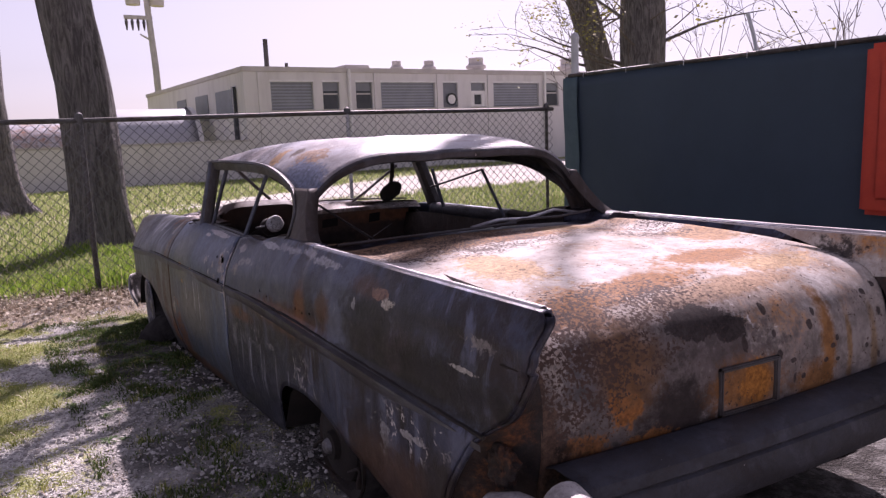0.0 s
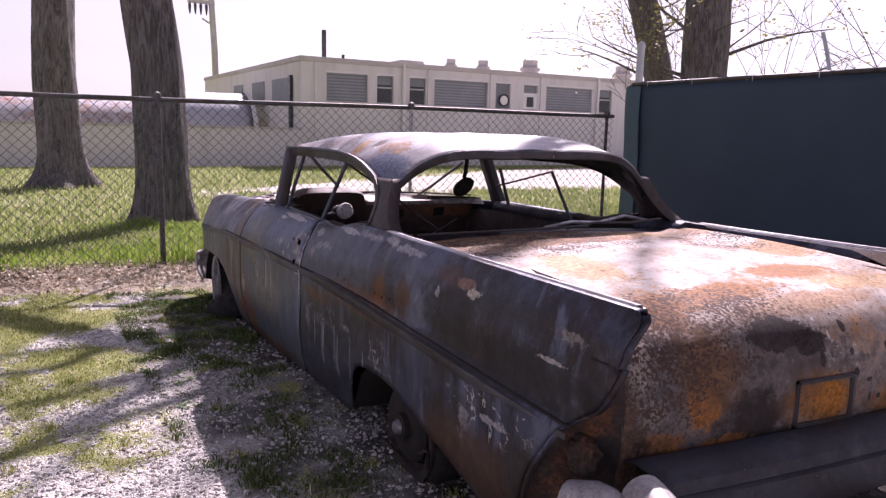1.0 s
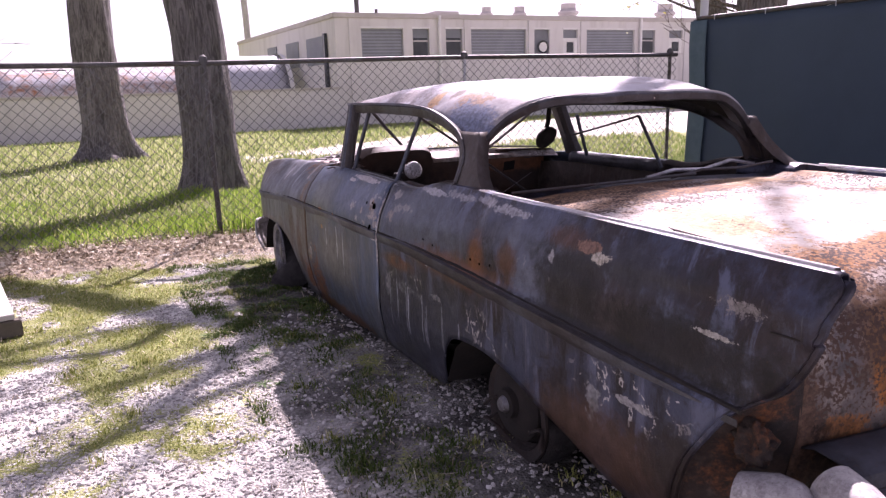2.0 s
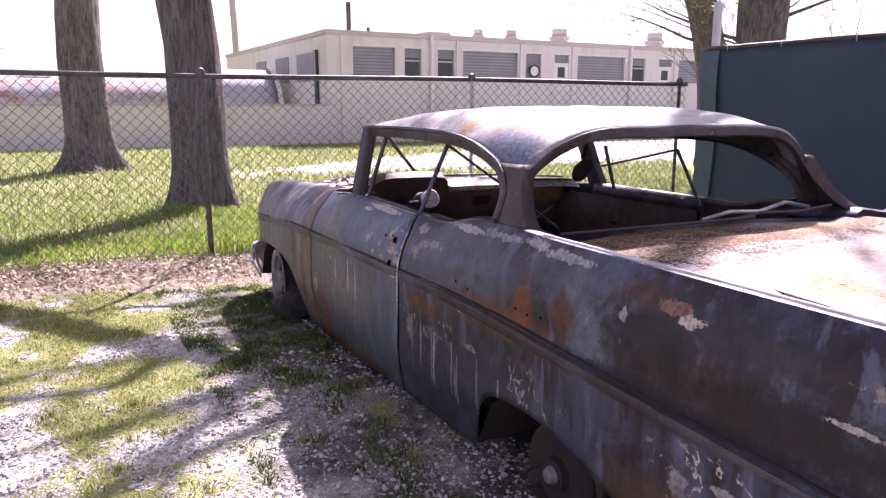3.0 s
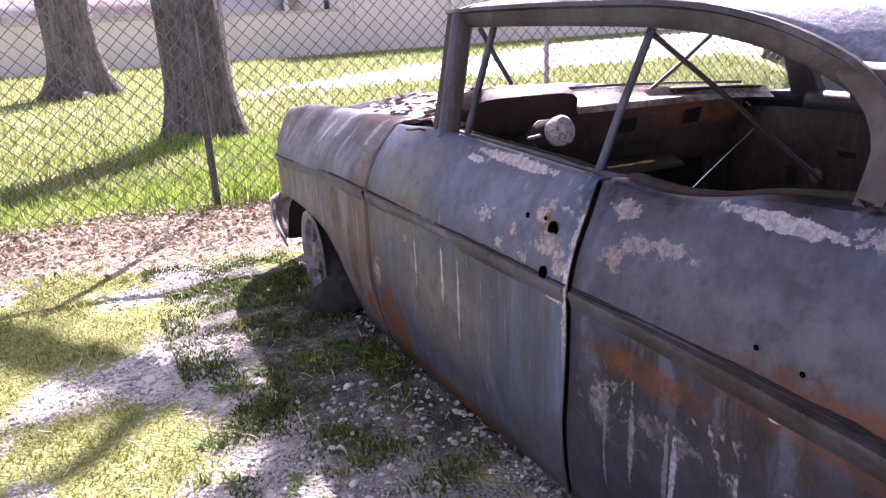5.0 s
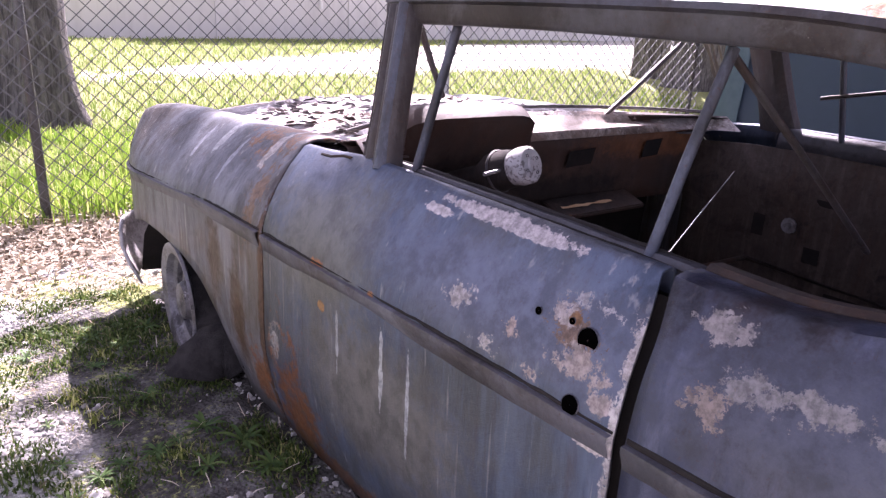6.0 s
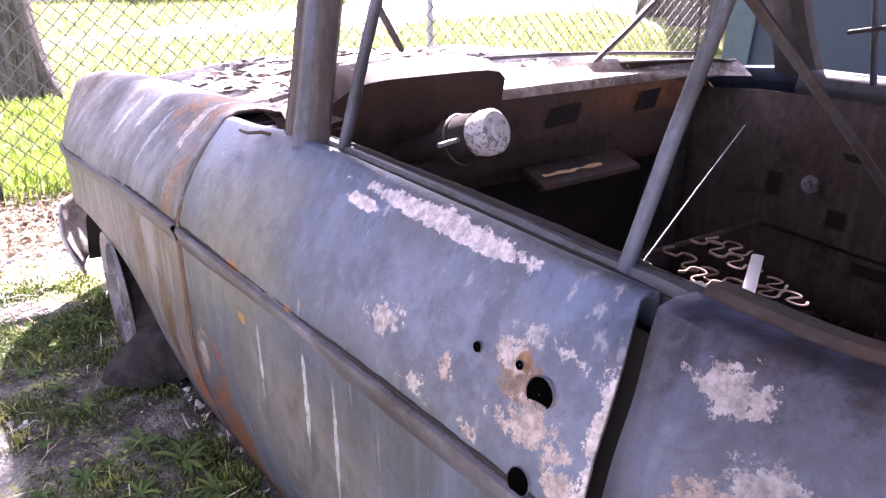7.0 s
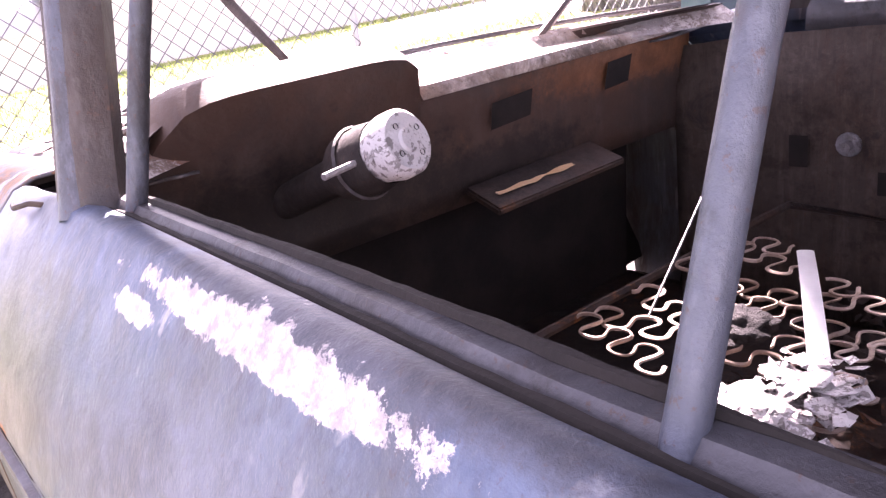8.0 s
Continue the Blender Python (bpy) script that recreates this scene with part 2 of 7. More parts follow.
QUARTER_MARKS = [
    ((-0.92, -0.40, 0.74), (0.20, 0.42, 0.12), (0.15, 0.165, 0.225), 0),
    ((-0.92, -1.15, 0.78), (0.20, 0.25, 0.10), (0.15, 0.165, 0.235), 0),
    ((-0.92, -1.14, 0.65), (0.20, 0.10, 0.09), (0.20, 0.22, 0.31), 0),
        ((-0.92, -1.04, 0.79), (0.20, 0.03, 0.07), (0.20, 0.215, 0.29), 0),
    ((-0.93, -1.55, 0.665), (0.20, 0.12, 0.10), (0.085, 0.055, 0.06), 0),
    ((-0.93, -0.68, 0.61), (0.20, 0.34, 0.050), (0.21, 0.080, 0.030), 0),
    ((-0.93, -0.82, 0.665), (0.20, 0.05, 0.09), (0.27, 0.095, 0.028), 0),
    ((-0.93, -1.02, 0.70), (0.20, 0.06, 0.06), (0.150, 0.060, 0.026), 0),
    ((-0.93, -0.93, 0.62), (0.20, 0.05, 0.03), (0.13, 0.055, 0.03), 0),
    ((-0.94, -0.22, 0.535), (0.08, 0.15, 0.030), (0.27, 0.095, 0.028), 0),
    ((-0.93, -1.35, 0.72), (0.20, 0.18, 0.10), (0.030, 0.025, 0.032), 0),
    ((-0.93, -1.75, 0.65), (0.20, 0.36, 0.085), (0.022, 0.018, 0.021), 0),
    ((-0.93, -1.60, 0.80), (0.20, 0.22, 0.06), (0.060, 0.058, 0.075), 0),
    # Dark band: shade of the hollow above the trim, put into the colour.
    ((-0.94, -1.35, 0.595), (0.20, 0.6, 0.028), (0.020, 0.016, 0.018), 0),
    ((-0.93, -1.30, 0.83), (0.10, 0.10, 0.035), (0.13, 0.06, 0.035), 0),
    ((-0.855, -0.40, 0.852), (0.04, 0.13, 0.012), (0.38, 0.37, 0.40), 0.07),
    ((-0.86, -0.62, 0.862), (0.04, 0.12, 0.012), (0.28, 0.27, 0.30), 0.11),
    ((-0.85, -0.80, 0.865), (0.05, 0.08, 0.012), (0.28, 0.27, 0.30), 0.11),
    ((-0.90, -0.13, 0.755), (0.05, 0.04, 0.016), (0.24, 0.225, 0.23), 0.135),
    ((-0.875, -0.07, 0.800), (0.05, 0.030, 0.016), (0.30, 0.27, 0.265), 0.13),
    ((-0.91, -0.085, 0.715), (0.05, 0.022, 0.018), (0.26, 0.21, 0.19), 0.14),
    ((-0.885, -0.20, 0.765), (0.05, 0.05, 0.010), (0.25, 0.235, 0.235), 0.14),
    ((-0.85, -0.95, 0.855), (0.06, 0.12, 0.016), (0.34, 0.33, 0.36), 0.09),
    ((-0.90, -1.46, 0.80), (0.05, 0.035, 0.015), (0.55, 0.49, 0.43), 0.09),
    ((-0.90, -1.40, 0.82), (0.05, 0.05, 0.02), (0.24, 0.13, 0.09), 0.06),
    ((-0.89, -1.25, 0.765), (0.05, 0.012, 0.022), (0.34, 0.33, 0.36), 0.10),
    ((-0.90, -1.92, 0.785), (0.05, 0.045, 0.016), (0.24, 0.215, 0.22), 0.14),
    ((-0.91, -1.88, 0.712), (0.05, 0.055, 0.007), (0.45, 0.42, 0.40), 0.10),
    ((-0.94, -1.66, 0.470), (0.05, 0.07, 0.009), (0.36, 0.35, 0.37), 0.10),
    ((-0.94, -1.50, 0.42), (0.05, 0.022, 0.060), (0.26, 0.26, 0.28), 0.12),
    ((-0.94, -0.10, 0.40), (0.05, 0.03, 0.04), (0.42, 0.41, 0.43), 0.10),
    ((-0.94, -0.27, 0.44), (0.05, 0.07, 0.018), (0.40, 0.39, 0.41), 0.10),
    ((-0.94, -0.56, 0.47), (0.05, 0.035, 0.012), (0.50, 0.49, 0.50), 0.06),
    ((-0.92, -0.40, 0.30), (0.15, 0.60, 0.24), (0.072, 0.076, 0.106), 0),
    ((-0.93, -1.55, 0.30), (0.10, 0.30, 0.11), (0.17, 0.095, 0.065), 0),
    ((-0.93, -1.85, 0.36), (0.10, 0.14, 0.12), (0.06, 0.045, 0.042), 0),
    ((-0.88, -2.05, 0.50), (0.14, 0.07, 0.09), (0.15, 0.055, 0.017), 0.09),
]
drops = random.Random(12)
for _ in range(10):
    tone = drops.uniform(0.20, 0.36)
    QUARTER_MARKS.append(((-0.94, drops.uniform(-0.78, -0.05), drops.uniform(0.30, 0.42)), (0.05, drops.uniform(0.004, 0.009), drops.uniform(0.06, 0.13)), (0.92 * tone, 0.96 * tone, 1.14 * tone), drops.uniform(0.04, 0.08)))
SMOKE = (0.055, 0.040, 0.040)
BRONZE, STRAW, FLESH = (0.36, 0.155, 0.045), (0.56, 0.37, 0.20), (0.46, 0.30, 0.19)
TAIL_MARKS = [
    # tan and orange zones on the flat of the lid
    ((-0.42, -0.92, 0.86), (0.40, 0.22, 0.08), FLESH, 0.02),
    ((-0.30, -0.78, 0.86), (0.50, 0.11, 0.08), (0.42, 0.25, 0.14), 0.02),
    ((-0.10, -1.05, 0.87), (0.30, 0.07, 0.08), BRONZE, 0.02),
    ((0.28, -0.95, 0.87), (0.22, 0.10, 0.08), STRAW, 0.02),
    ((0.66, -0.95, 0.86), (0.14, 0.14, 0.08), FLESH, 0.02),
    ((0.56, -1.45, 0.85), (0.15, 0.15, 0.08), (0.42, 0.23, 0.10), 0.02),
    ((0.22, -1.74, 0.85), (0.24, 0.09, 0.08), BRONZE, 0.02),
    ((0.36, -1.88, 0.82), (0.20, 0.07, 0.08), STRAW, 0.02),
    ((-0.46, -1.45, 0.86), (0.12, 0.22, 0.08), STRAW, 0.02),
    ((-0.36, -1.84, 0.83), (0.34, 0.075, 0.06), BRONZE, 0.02),
    ((-0.05, -1.97, 0.81), (0.42, 0.055, 0.04), FLESH, 0.02),
    ((-0.56, -1.90, 0.80), (0.12, 0.10, 0.05), (0.30, 0.13, 0.04), 0.02),
    # smoke over the tail, darkest round the plate
    ((-0.42, -2.02, 0.58), (0.50, 0.15, 0.26), (0.20, 0.165, 0.16), 0),
    ((0.40, -2.02, 0.56), (0.45, 0.15, 0.22), (0.46, 0.40, 0.38), 0),
    ((0.05, -2.02, 0.52), (0.34, 0.15, 0.14), (0.36, 0.30, 0.28), 0),
    ((-0.15, -2.0, 0.62), (0.20, 0.15, 0.10), (0.20, 0.16, 0.155), 0),
    ((-0.60, -2.0, 0.66), (0.10, 0.15, 0.10), (0.19, 0.175, 0.185), 0),
    ((-0.35, -2.0, 0.50), (0.13, 0.15, 0.13), SMOKE, 0),
    ((-0.20, -2.0, 0.43), (0.34, 0.15, 0.06), SMOKE, 0),
    ((-0.52, -2.0, 0.60), (0.055, 0.15, 0.085), (0.34, 0.125, 0.025), 0.07),
    ((-0.50, -2.0, 0.68), (0.10, 0.15, 0.12), (0.30, 0.16, 0.08), 0),
    ((-0.66, -2.0, 0.47), (0.10, 0.15, 0.045), (0.26, 0.105, 0.03), 0.11),
    ((-0.45, -2.0, 0.46), (0.08, 0.15, 0.025), (0.26, 0.105, 0.03), 0.11),
    ((-0.09, -2.02, 0.545), (0.14, 0.15, 0.08), (0.50, 0.22, 0.07), 0),
    ((-0.06, -2.02, 0.545), (0.06, 0.15, 0.06), (0.42, 0.165, 0.03), 0.07),
    ((-0.72, -2.0, 0.42), (0.10, 0.15, 0.10), (0.05, 0.03, 0.022), 0),
    ((0.27, -2.0, 0.62), (0.035, 0.15, 0.18), (0.50, 0.22, 0.06), 0),
    ((0.20, -2.0, 0.50), (0.09, 0.15, 0.06), (0.42, 0.19, 0.06), 0),
    ((0.38, -2.0, 0.58), (0.015, 0.12, 0.12), (0.45, 0.27, 0.13), 0),
    ((0.52, -2.0, 0.55), (0.02, 0.12, 0.14), (0.45, 0.30, 0.18), 0),
    # the bare dark patch above the plate
    ((-0.235, -2.0, 0.742), (0.12, 0.12, 0.042), (0.035, 0.026, 0.025), 0.05),
    ((-0.135, -2.0, 0.712), (0.06, 0.12, 0.034), (0.035, 0.026, 0.025), 0.05),
    ((-0.095, -2.0, 0.665), (0.012, 0.12, 0.022), (0.05, 0.036, 0.033), 0.04),
    ((0.02, -2.0, 0.745), (0.012, 0.12, 0.016), (0.05, 0.036, 0.033), 0.06),
    ((0.66, -1.94, 0.81), (0.06, 0.09, 0.07), (0.03, 0.025, 0.025), 0.03),
    ((-0.78, -1.98, 0.45), (0.07, 0.3, 0.25), (0.11, 0.065, 0.045), 0.06),
    ((0.0, -2.0, 0.36), (0.9, 0.2, 0.06), (0.08, 0.055, 0.045), 0.10),
]
spots = random.Random(4)
for _ in range(16):
    TAIL_MARKS.append(((spots.uniform(0.0, 0.62), -2.0, spots.uniform(0.5, 0.78)), (spots.uniform(0.006, 0.014), 0.12, spots.uniform(0.006, 0.016)), (0.06, 0.045, 0.045), 0.06))
# the tail stands askew, as the whole car does
TAIL_MARKS = [((c[0], c[1] - 0.112 * (c[0] + 0.72), c[2]), (r[0], max(r[1], 0.18), r[2]), tone, edge) if c[1] <= -1.99 else (c, r, tone, edge) for c, r, tone, edge in TAIL_MARKS]
ROOF_MARKS = [
    ((-0.60, -0.33, 1.20), (0.08, 0.08, 0.05), (0.36, 0.22, 0.14), 0.10),
    ((-0.63, 0.20, 1.20), (0.10, 0.28, 0.05), (0.22, 0.19, 0.19), 0.09),
    ((-0.60, 0.70, 1.20), (0.13, 0.32, 0.05), (0.26, 0.22, 0.22), 0.09),
    ((-0.66, -0.10, 1.19), (0.08, 0.035, 0.05), (0.5, 0.3, 0.15), 0.06),
    # Blue patch: the sky's reflection on the roof side, put into the colour.
    ((-0.69, -0.40, 1.12), (0.08, 0.17, 0.08), (0.17, 0.20, 0.30), 0.02),
    ((-0.62, -0.18, 1.21), (0.04, 0.012, 0.05), (0.12, 0.08, 0.06), 0.03),
    # Grey patch: a shadow near the roof's rear edge, painted on.
    ((0.08, -0.68, 1.24), (0.05, 0.06, 0.03), (0.2, 0.2, 0.24), 0.04),
]

m_door = burnt("burnt_door_metal", (0.090, 0.119, 0.186), (0.108, 0.120, 0.140), 0.70, 0.715, 0.72, DOOR_MARKS, streaks=0.34, blotch=0.10, drips=0.35, rough=0.40, metal=0.35, grit=0.08, pits=0.25, wash=0.35)
# The streaks hold real runs and painted branch shadows alike.
m_fender = burnt("burnt_fender_metal", (0.155, 0.162, 0.188), (0.15, 0.13, 0.118), 0.67, 0.71, 0.70, FENDER_MARKS, streaks=0.5, blotch=0.2, drips=0.4, rough=0.44, metal=0.35, grit=0.12, pits=0.3, wash=0.5)
m_quarter = burnt("burnt_quarter_metal", (0.056, 0.066, 0.113), (0.031, 0.022, 0.026), 0.72, 0.70, 0.60, QUARTER_MARKS, streaks=0.12, drips=0.06, blotch=0.35, peel=0.7, rough=0.36, metal=0.3, grit=0.12, pits=0.25, wash=0.75, spec=0.35, peel_zones=[((-0.93, -0.34, 0.42), (0.2, 0.36, 0.10)), ((-0.93, -1.62, 0.47), (0.2, 0.22, 0.07)), ((-0.9, -1.15, 0.72), (0.2, 0.2, 0.06)), ((-0.93, -0.85, 0.40), (0.2, 0.2, 0.10))])
m_deck = burnt("bleached_rusty_deck_metal", (0.66, 0.61, 0.58), (0.46, 0.375, 0.32), 0.61, 0.62, 0.62, TAIL_MARKS, rough=0.72, spec=0.2, metal=0.0, streaks=0.2, pits=0.28, scabs=1.0, peel=0.3, blotch=0.3, rust=(0.40, 0.17, 0.045), grit=0.22, scab_zones=[((-0.64, -2.0, 0.72), (0.30, 0.3, 0.22)), ((-0.30, -1.0, 0.86), (0.60, 0.30, 0.2)), ((0.45, -1.2, 0.86), (0.25, 0.25, 0.2)), ((-0.45, -1.9, 0.80), (0.4, 0.16, 0.1))])
m_roof = burnt("bleached_roof_metal", (0.49, 0.485, 0.54), (0.38, 0.35, 0.36), 0.68, 0.62, 0.70, ROOF_MARKS, rough=0.45, metal=0.1, streaks=0.1, pits=0.3, blotch=0.3, grit=0.25)
m_frame = burnt("burnt_frame_metal", (0.085, 0.080, 0.086), (0.075, 0.058, 0.052), 0.70, 0.715, 0.66, streaks=0.3, blotch=0.3, grit=0.25)
m_hood = burnt("flaking_hood_metal", (0.52, 0.48, 0.48), (0.40, 0.30, 0.25), 0.60, 0.56, 0.58, streaks=0.0, rough=0.65)
m_inner = burnt("charred_inner_metal", (0.035, 0.028, 0.026), (0.06, 0.035, 0.025), 0.66, 0.72, 0.55, streaks=0.3, rough=0.85, metal=0.0)
# The two near-black marks paint the shade below the gauge hood.
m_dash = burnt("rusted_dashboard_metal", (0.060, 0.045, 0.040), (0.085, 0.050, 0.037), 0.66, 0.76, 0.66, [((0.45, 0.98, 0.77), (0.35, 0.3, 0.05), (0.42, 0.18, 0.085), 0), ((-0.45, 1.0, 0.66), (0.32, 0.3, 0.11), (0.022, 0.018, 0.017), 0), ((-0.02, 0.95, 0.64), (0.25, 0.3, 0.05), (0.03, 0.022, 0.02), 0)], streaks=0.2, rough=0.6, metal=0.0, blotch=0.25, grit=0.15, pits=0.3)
# Black of sooty parts, also painted as shade in gaps, grooves and holes.
m_soot_shade = plain("soot_and_shade_black", (0.010, 0.009, 0.009), (0.028, 0.022, 0.020), 8, 0.95)
m_trim = burnt("dulled_trim_strip", (0.15, 0.15, 0.175), (0.10, 0.09, 0.095), 0.68, 0.67, 0.66, streaks=0.0, rough=0.5, metal=0.3)
m_bright = burnt("dull_bright_rail", (0.72, 0.70, 0.73), (0.50, 0.46, 0.47), 0.76, 0.70, 0.72, streaks=0.0, rough=0.32, metal=0.5, grit=0.2)
m_bumper = burnt("scorched_bumper", (0.052, 0.054, 0.072), (0.036, 0.033, 0.040), 0.70, 0.685, 0.66, streaks=0.0, rough=0.6, metal=0.1)
m_pod = burnt("bleached_bumper_end", (0.62, 0.59, 0.58), (0.44, 0.41, 0.41), 0.74, 0.66, 0.66, streaks=0.0, scabs=0.2, rough=0.5, metal=0.2)
m_column = burnt("ash_white_column", (0.95, 0.93, 0.94), (0.80, 0.77, 0.78), 0.80, 0.60, 0.60, streaks=0.0, rough=0.7, metal=0.0, scabs=0.6, grain=2.0, blotch=0.25)
m_rim = burnt("scorched_rim", (0.30, 0.30, 0.33), (0.18, 0.165, 0.165), 0.68, 0.64, 0.60, blotch=0.9, streaks=0.0, rough=0.5, metal=0.4)
m_spring = burnt("rusted_spring", (0.55, 0.45, 0.39), (0.38, 0.27, 0.21), 0.68, 0.66, 0.75, streaks=0.0, rough=0.6, metal=0.2)
m_strip = plain("bare_bright_strip", (0.75, 0.74, 0.76), (0.9, 0.9, 0.9), 9, 0.4, 0.2)
# Bright orange stands for sun falling on the shelf's rusty edge.
m_slot = plain("sunlit_rust_edge", (0.62, 0.36, 0.17), (0.80, 0.56, 0.33), 20, 0.5)
m_char = plain("charred_rubber", (0.014, 0.013, 0.014), (0.075, 0.066, 0.066), 22, 0.9, strength=0.8, distance=0.03)
# Sun and dappled shade on the dash top are put into its colour.
m_dash_top = burnt("sunlit_dash_top", (0.66, 0.60, 0.58), (0.42, 0.33, 0.28), 0.68, 0.64, 0.60, streaks=0.0, rough=0.55, blotch=0.8, metal=0.0)
m_lining = burnt("rusty_inner_door", (0.078, 0.060, 0.052), (0.080, 0.052, 0.039), 0.66, 0.74, 0.60, streaks=0.4, rough=0.8, metal=0.0)
m_pillar = burnt("rust_brown_pillar", (0.062, 0.056, 0.058), (0.060, 0.046, 0.042), 0.67, 0.72, 0.64, streaks=0.4, rough=0.5, metal=0.2, grit=0.2)
m_chip = plain("flaked_white_paint", (0.30, 0.29, 0.30), (0.55, 0.53, 0.53), 12, 0.7)
m_socket = burnt("rust_eaten_socket", (0.050, 0.032, 0.026), (0.022, 0.016, 0.015), 0.59, 0.76, 0.57, streaks=0.0, rough=0.8, metal=0.0, grain=2.0, rust=(0.17, 0.055, 0.016))
m_rail = burnt("flaked_bright_rail", (0.088, 0.088, 0.102), (0.055, 0.047, 0.048), 0.70, 0.67, 0.62, streaks=0.0, rough=0.46, metal=0.3, blotch=0.55)
m_channel = burnt("scorched_glass_channel", (0.092, 0.104, 0.138), (0.070, 0.073, 0.086), 0.72, 0.70, 0.68, streaks=0.5, rough=0.42, metal=0.3, blotch=0.5, grit=0.25)
# Near-zero black that paints the shade inside holes onto small discs.
m_hole = plain("hole_shade_black", (0.0006, 0.0006, 0.0006), (0.0015, 0.0014, 0.0014), 8, 1.0, spec=0.0)


# ---- mesh helpers ----
ROOTS = {}


def thing(name, at, label, category, group="", kind=""):
    """An Empty at the base of a thing; its parts are built in world places."""
    ob = new(name)
    ob.location, ob.empty_display_size = at, 0.1
    ROOTS[ob.name] = Vector(at)
    return tagged(ob, label, category, group, kind)


def mesh_of(bm, material, smooth=0.7):
    me = bpy.data.meshes.new("mesh")
    bm.normal_update()
    for f in bm.faces:
        f.smooth = smooth > 0
    if smooth > 0:
        for e in bm.edges:
            if len(e.link_faces) == 2 and e.calc_face_angle(0) > smooth:
                e.smooth = False
    bm.to_mesh(me)
    bm.free()
    me.materials.append(material)
    return me


def part(name, bm, material, parent=None, label="", smooth=0.7):
    """Links a bmesh as one mesh object, under a thing or a part."""
    ob = new(name, mesh_of(bm, material, smooth))
    if parent:
        ob.parent = parent
        ob.matrix_parent_inverse = Matrix.Translation(-ROOTS.get(parent.name, Vector()))
    return tagged(ob, label)


def solid(ob, thick, offset=-1.0):
    m = ob.modifiers.new("thickness", "SOLIDIFY")
    m.thickness, m.offset = thick, offset
    return ob


def grid(rows, closed=False, bm=None):
    """A skin over rows of points, each row as long as the others."""
    bm = bm or bmesh.new()
    vs = [[bm.verts.new(p) for p in row] for row in rows]
    for a, b in zip(vs, vs[1:]):
        n = len(a)
        for i in range(n if closed else n - 1):
            j = (i + 1) % n
            try:
                bm.faces.new((a[i], a[j], b[j], b[i]))
            except ValueError:
                pass
    return bm


def tube(points, radius, sides=8, bm=None, flat=1.0, cap=True):
    """A round or flattened bar along points; radius may be a list."""
    bm = bm or bmesh.new()
    pts = [Vector(p) for p in points]
    rr = radius if isinstance(radius, (list, tuple)) else [radius] * len(pts)
    rings, side = [], None
    for i, p in enumerate(pts):
        d = (pts[min(i + 1, len(pts) - 1)] - pts[max(i - 1, 0)]).normalized()
        if side is None:
            side = d.cross(Vector((0, 0, 1)) if abs(d.z) < 0.9 else Vector((0, 1, 0))).normalized()
        side = (side - d * side.dot(d)).normalized()
        up = d.cross(side)
        rings.append([bm.verts.new(p + rr[i] * (math.cos(k * math.tau / sides) * side + flat * math.sin(k * math.tau / sides) * up)) for k in range(sides)])
    for a, b in zip(rings, rings[1:]):
        for k in range(sides):
            bm.faces.new((a[k], a[(k + 1) % sides], b[(k + 1) % sides], b[k]))
    if cap:
        bm.faces.new(rings[0][::-1]), bm.faces.new(rings[-1])
    return bm


def box(lo, hi, bm=None, bevel=0.0, turn=None):
    bm = bm or bmesh.new()
    lo, hi = Vector(lo), Vector(hi)
    got = bmesh.ops.create_cube(bm, size=1.0)["verts"]
    for v in got:
        v.co = Vector((lo[k] + (v.co[k] + 0.5) * (hi[k] - lo[k]) for k in range(3)))
    if bevel:
        es = list({e for v in got for e in v.link_edges})
        got = bmesh.ops.bevel(bm, geom=es, offset=bevel, segments=2, affect="EDGES", clamp_overlap=True)["verts"]
    if turn:
        for v in bm.verts:
            v.co = turn @ v.co
    return bm


def lathe(profile, sides=28, bm=None, m=None):
    """Turns (radius, along) pairs round the x axis; m places it."""
    m = m or Matrix()
    rows = [[m @ Vector((a, r * math.cos(k * math.tau / sides), r * math.sin(k * math.tau / sides))) for k in range(sides)] for r, a in profile]
    return grid(rows, True, bm)


def curve_of(stops):
    """A smooth function through (position, value) stops in rising order."""
    xs, ys = np.array([s[0] for s in stops]), np.array([s[1] for s in stops])
    d = np.diff(ys) / np.diff(xs)
    m = np.r_[d[0], np.where(d[1:] * d[:-1] > 0, 2 * d[1:] * d[:-1] / (d[1:] + d[:-1] + 1e-12), 0), d[-1]]

    def at(x):
        x = min(max(x, xs[0]), xs[-1])
        i = min(int(np.searchsorted(xs, x, "right")) - 1, len(d) - 1)
        h = xs[i + 1] - xs[i]
        t = (x - xs[i]) / h
        return float((1 + 2 * t) * (1 - t) ** 2 * ys[i] + t * (1 - t) ** 2 * h * m[i] + t * t * (3 - 2 * t) * ys[i + 1] + t * t * (t - 1) * h * m[i + 1])

    return at


def span(a, b, n):
    return [a + (b - a) * i / (n - 1) for i in range(n)]


# ---- the burnt car ----
CAR_X, SKEW = -0.03, 0.105


def W(u, v, z):
    """Across from the car's middle, along it from the rear door edge, and up."""
    return Vector((CAR_X - 0.82 + 0.94 * (u + 0.82), v - SKEW * (u + 0.82), z))


top_z = curve_of([(-2.2, 0.892), (-0.83, 0.882), (-0.6, 0.886), (-0.45, 0.880), (-0.33, 0.866), (-0.2, 0.836), (-0.10, 0.826), (0.1, 0.834), (0.83, 0.834), (1.06, 0.815), (1.4, 0.795), (1.9, 0.774), (2.15, 0.764), (2.3, 0.754), (2.40, 0.742), (2.44, 0.728), (2.46, 0.70)])
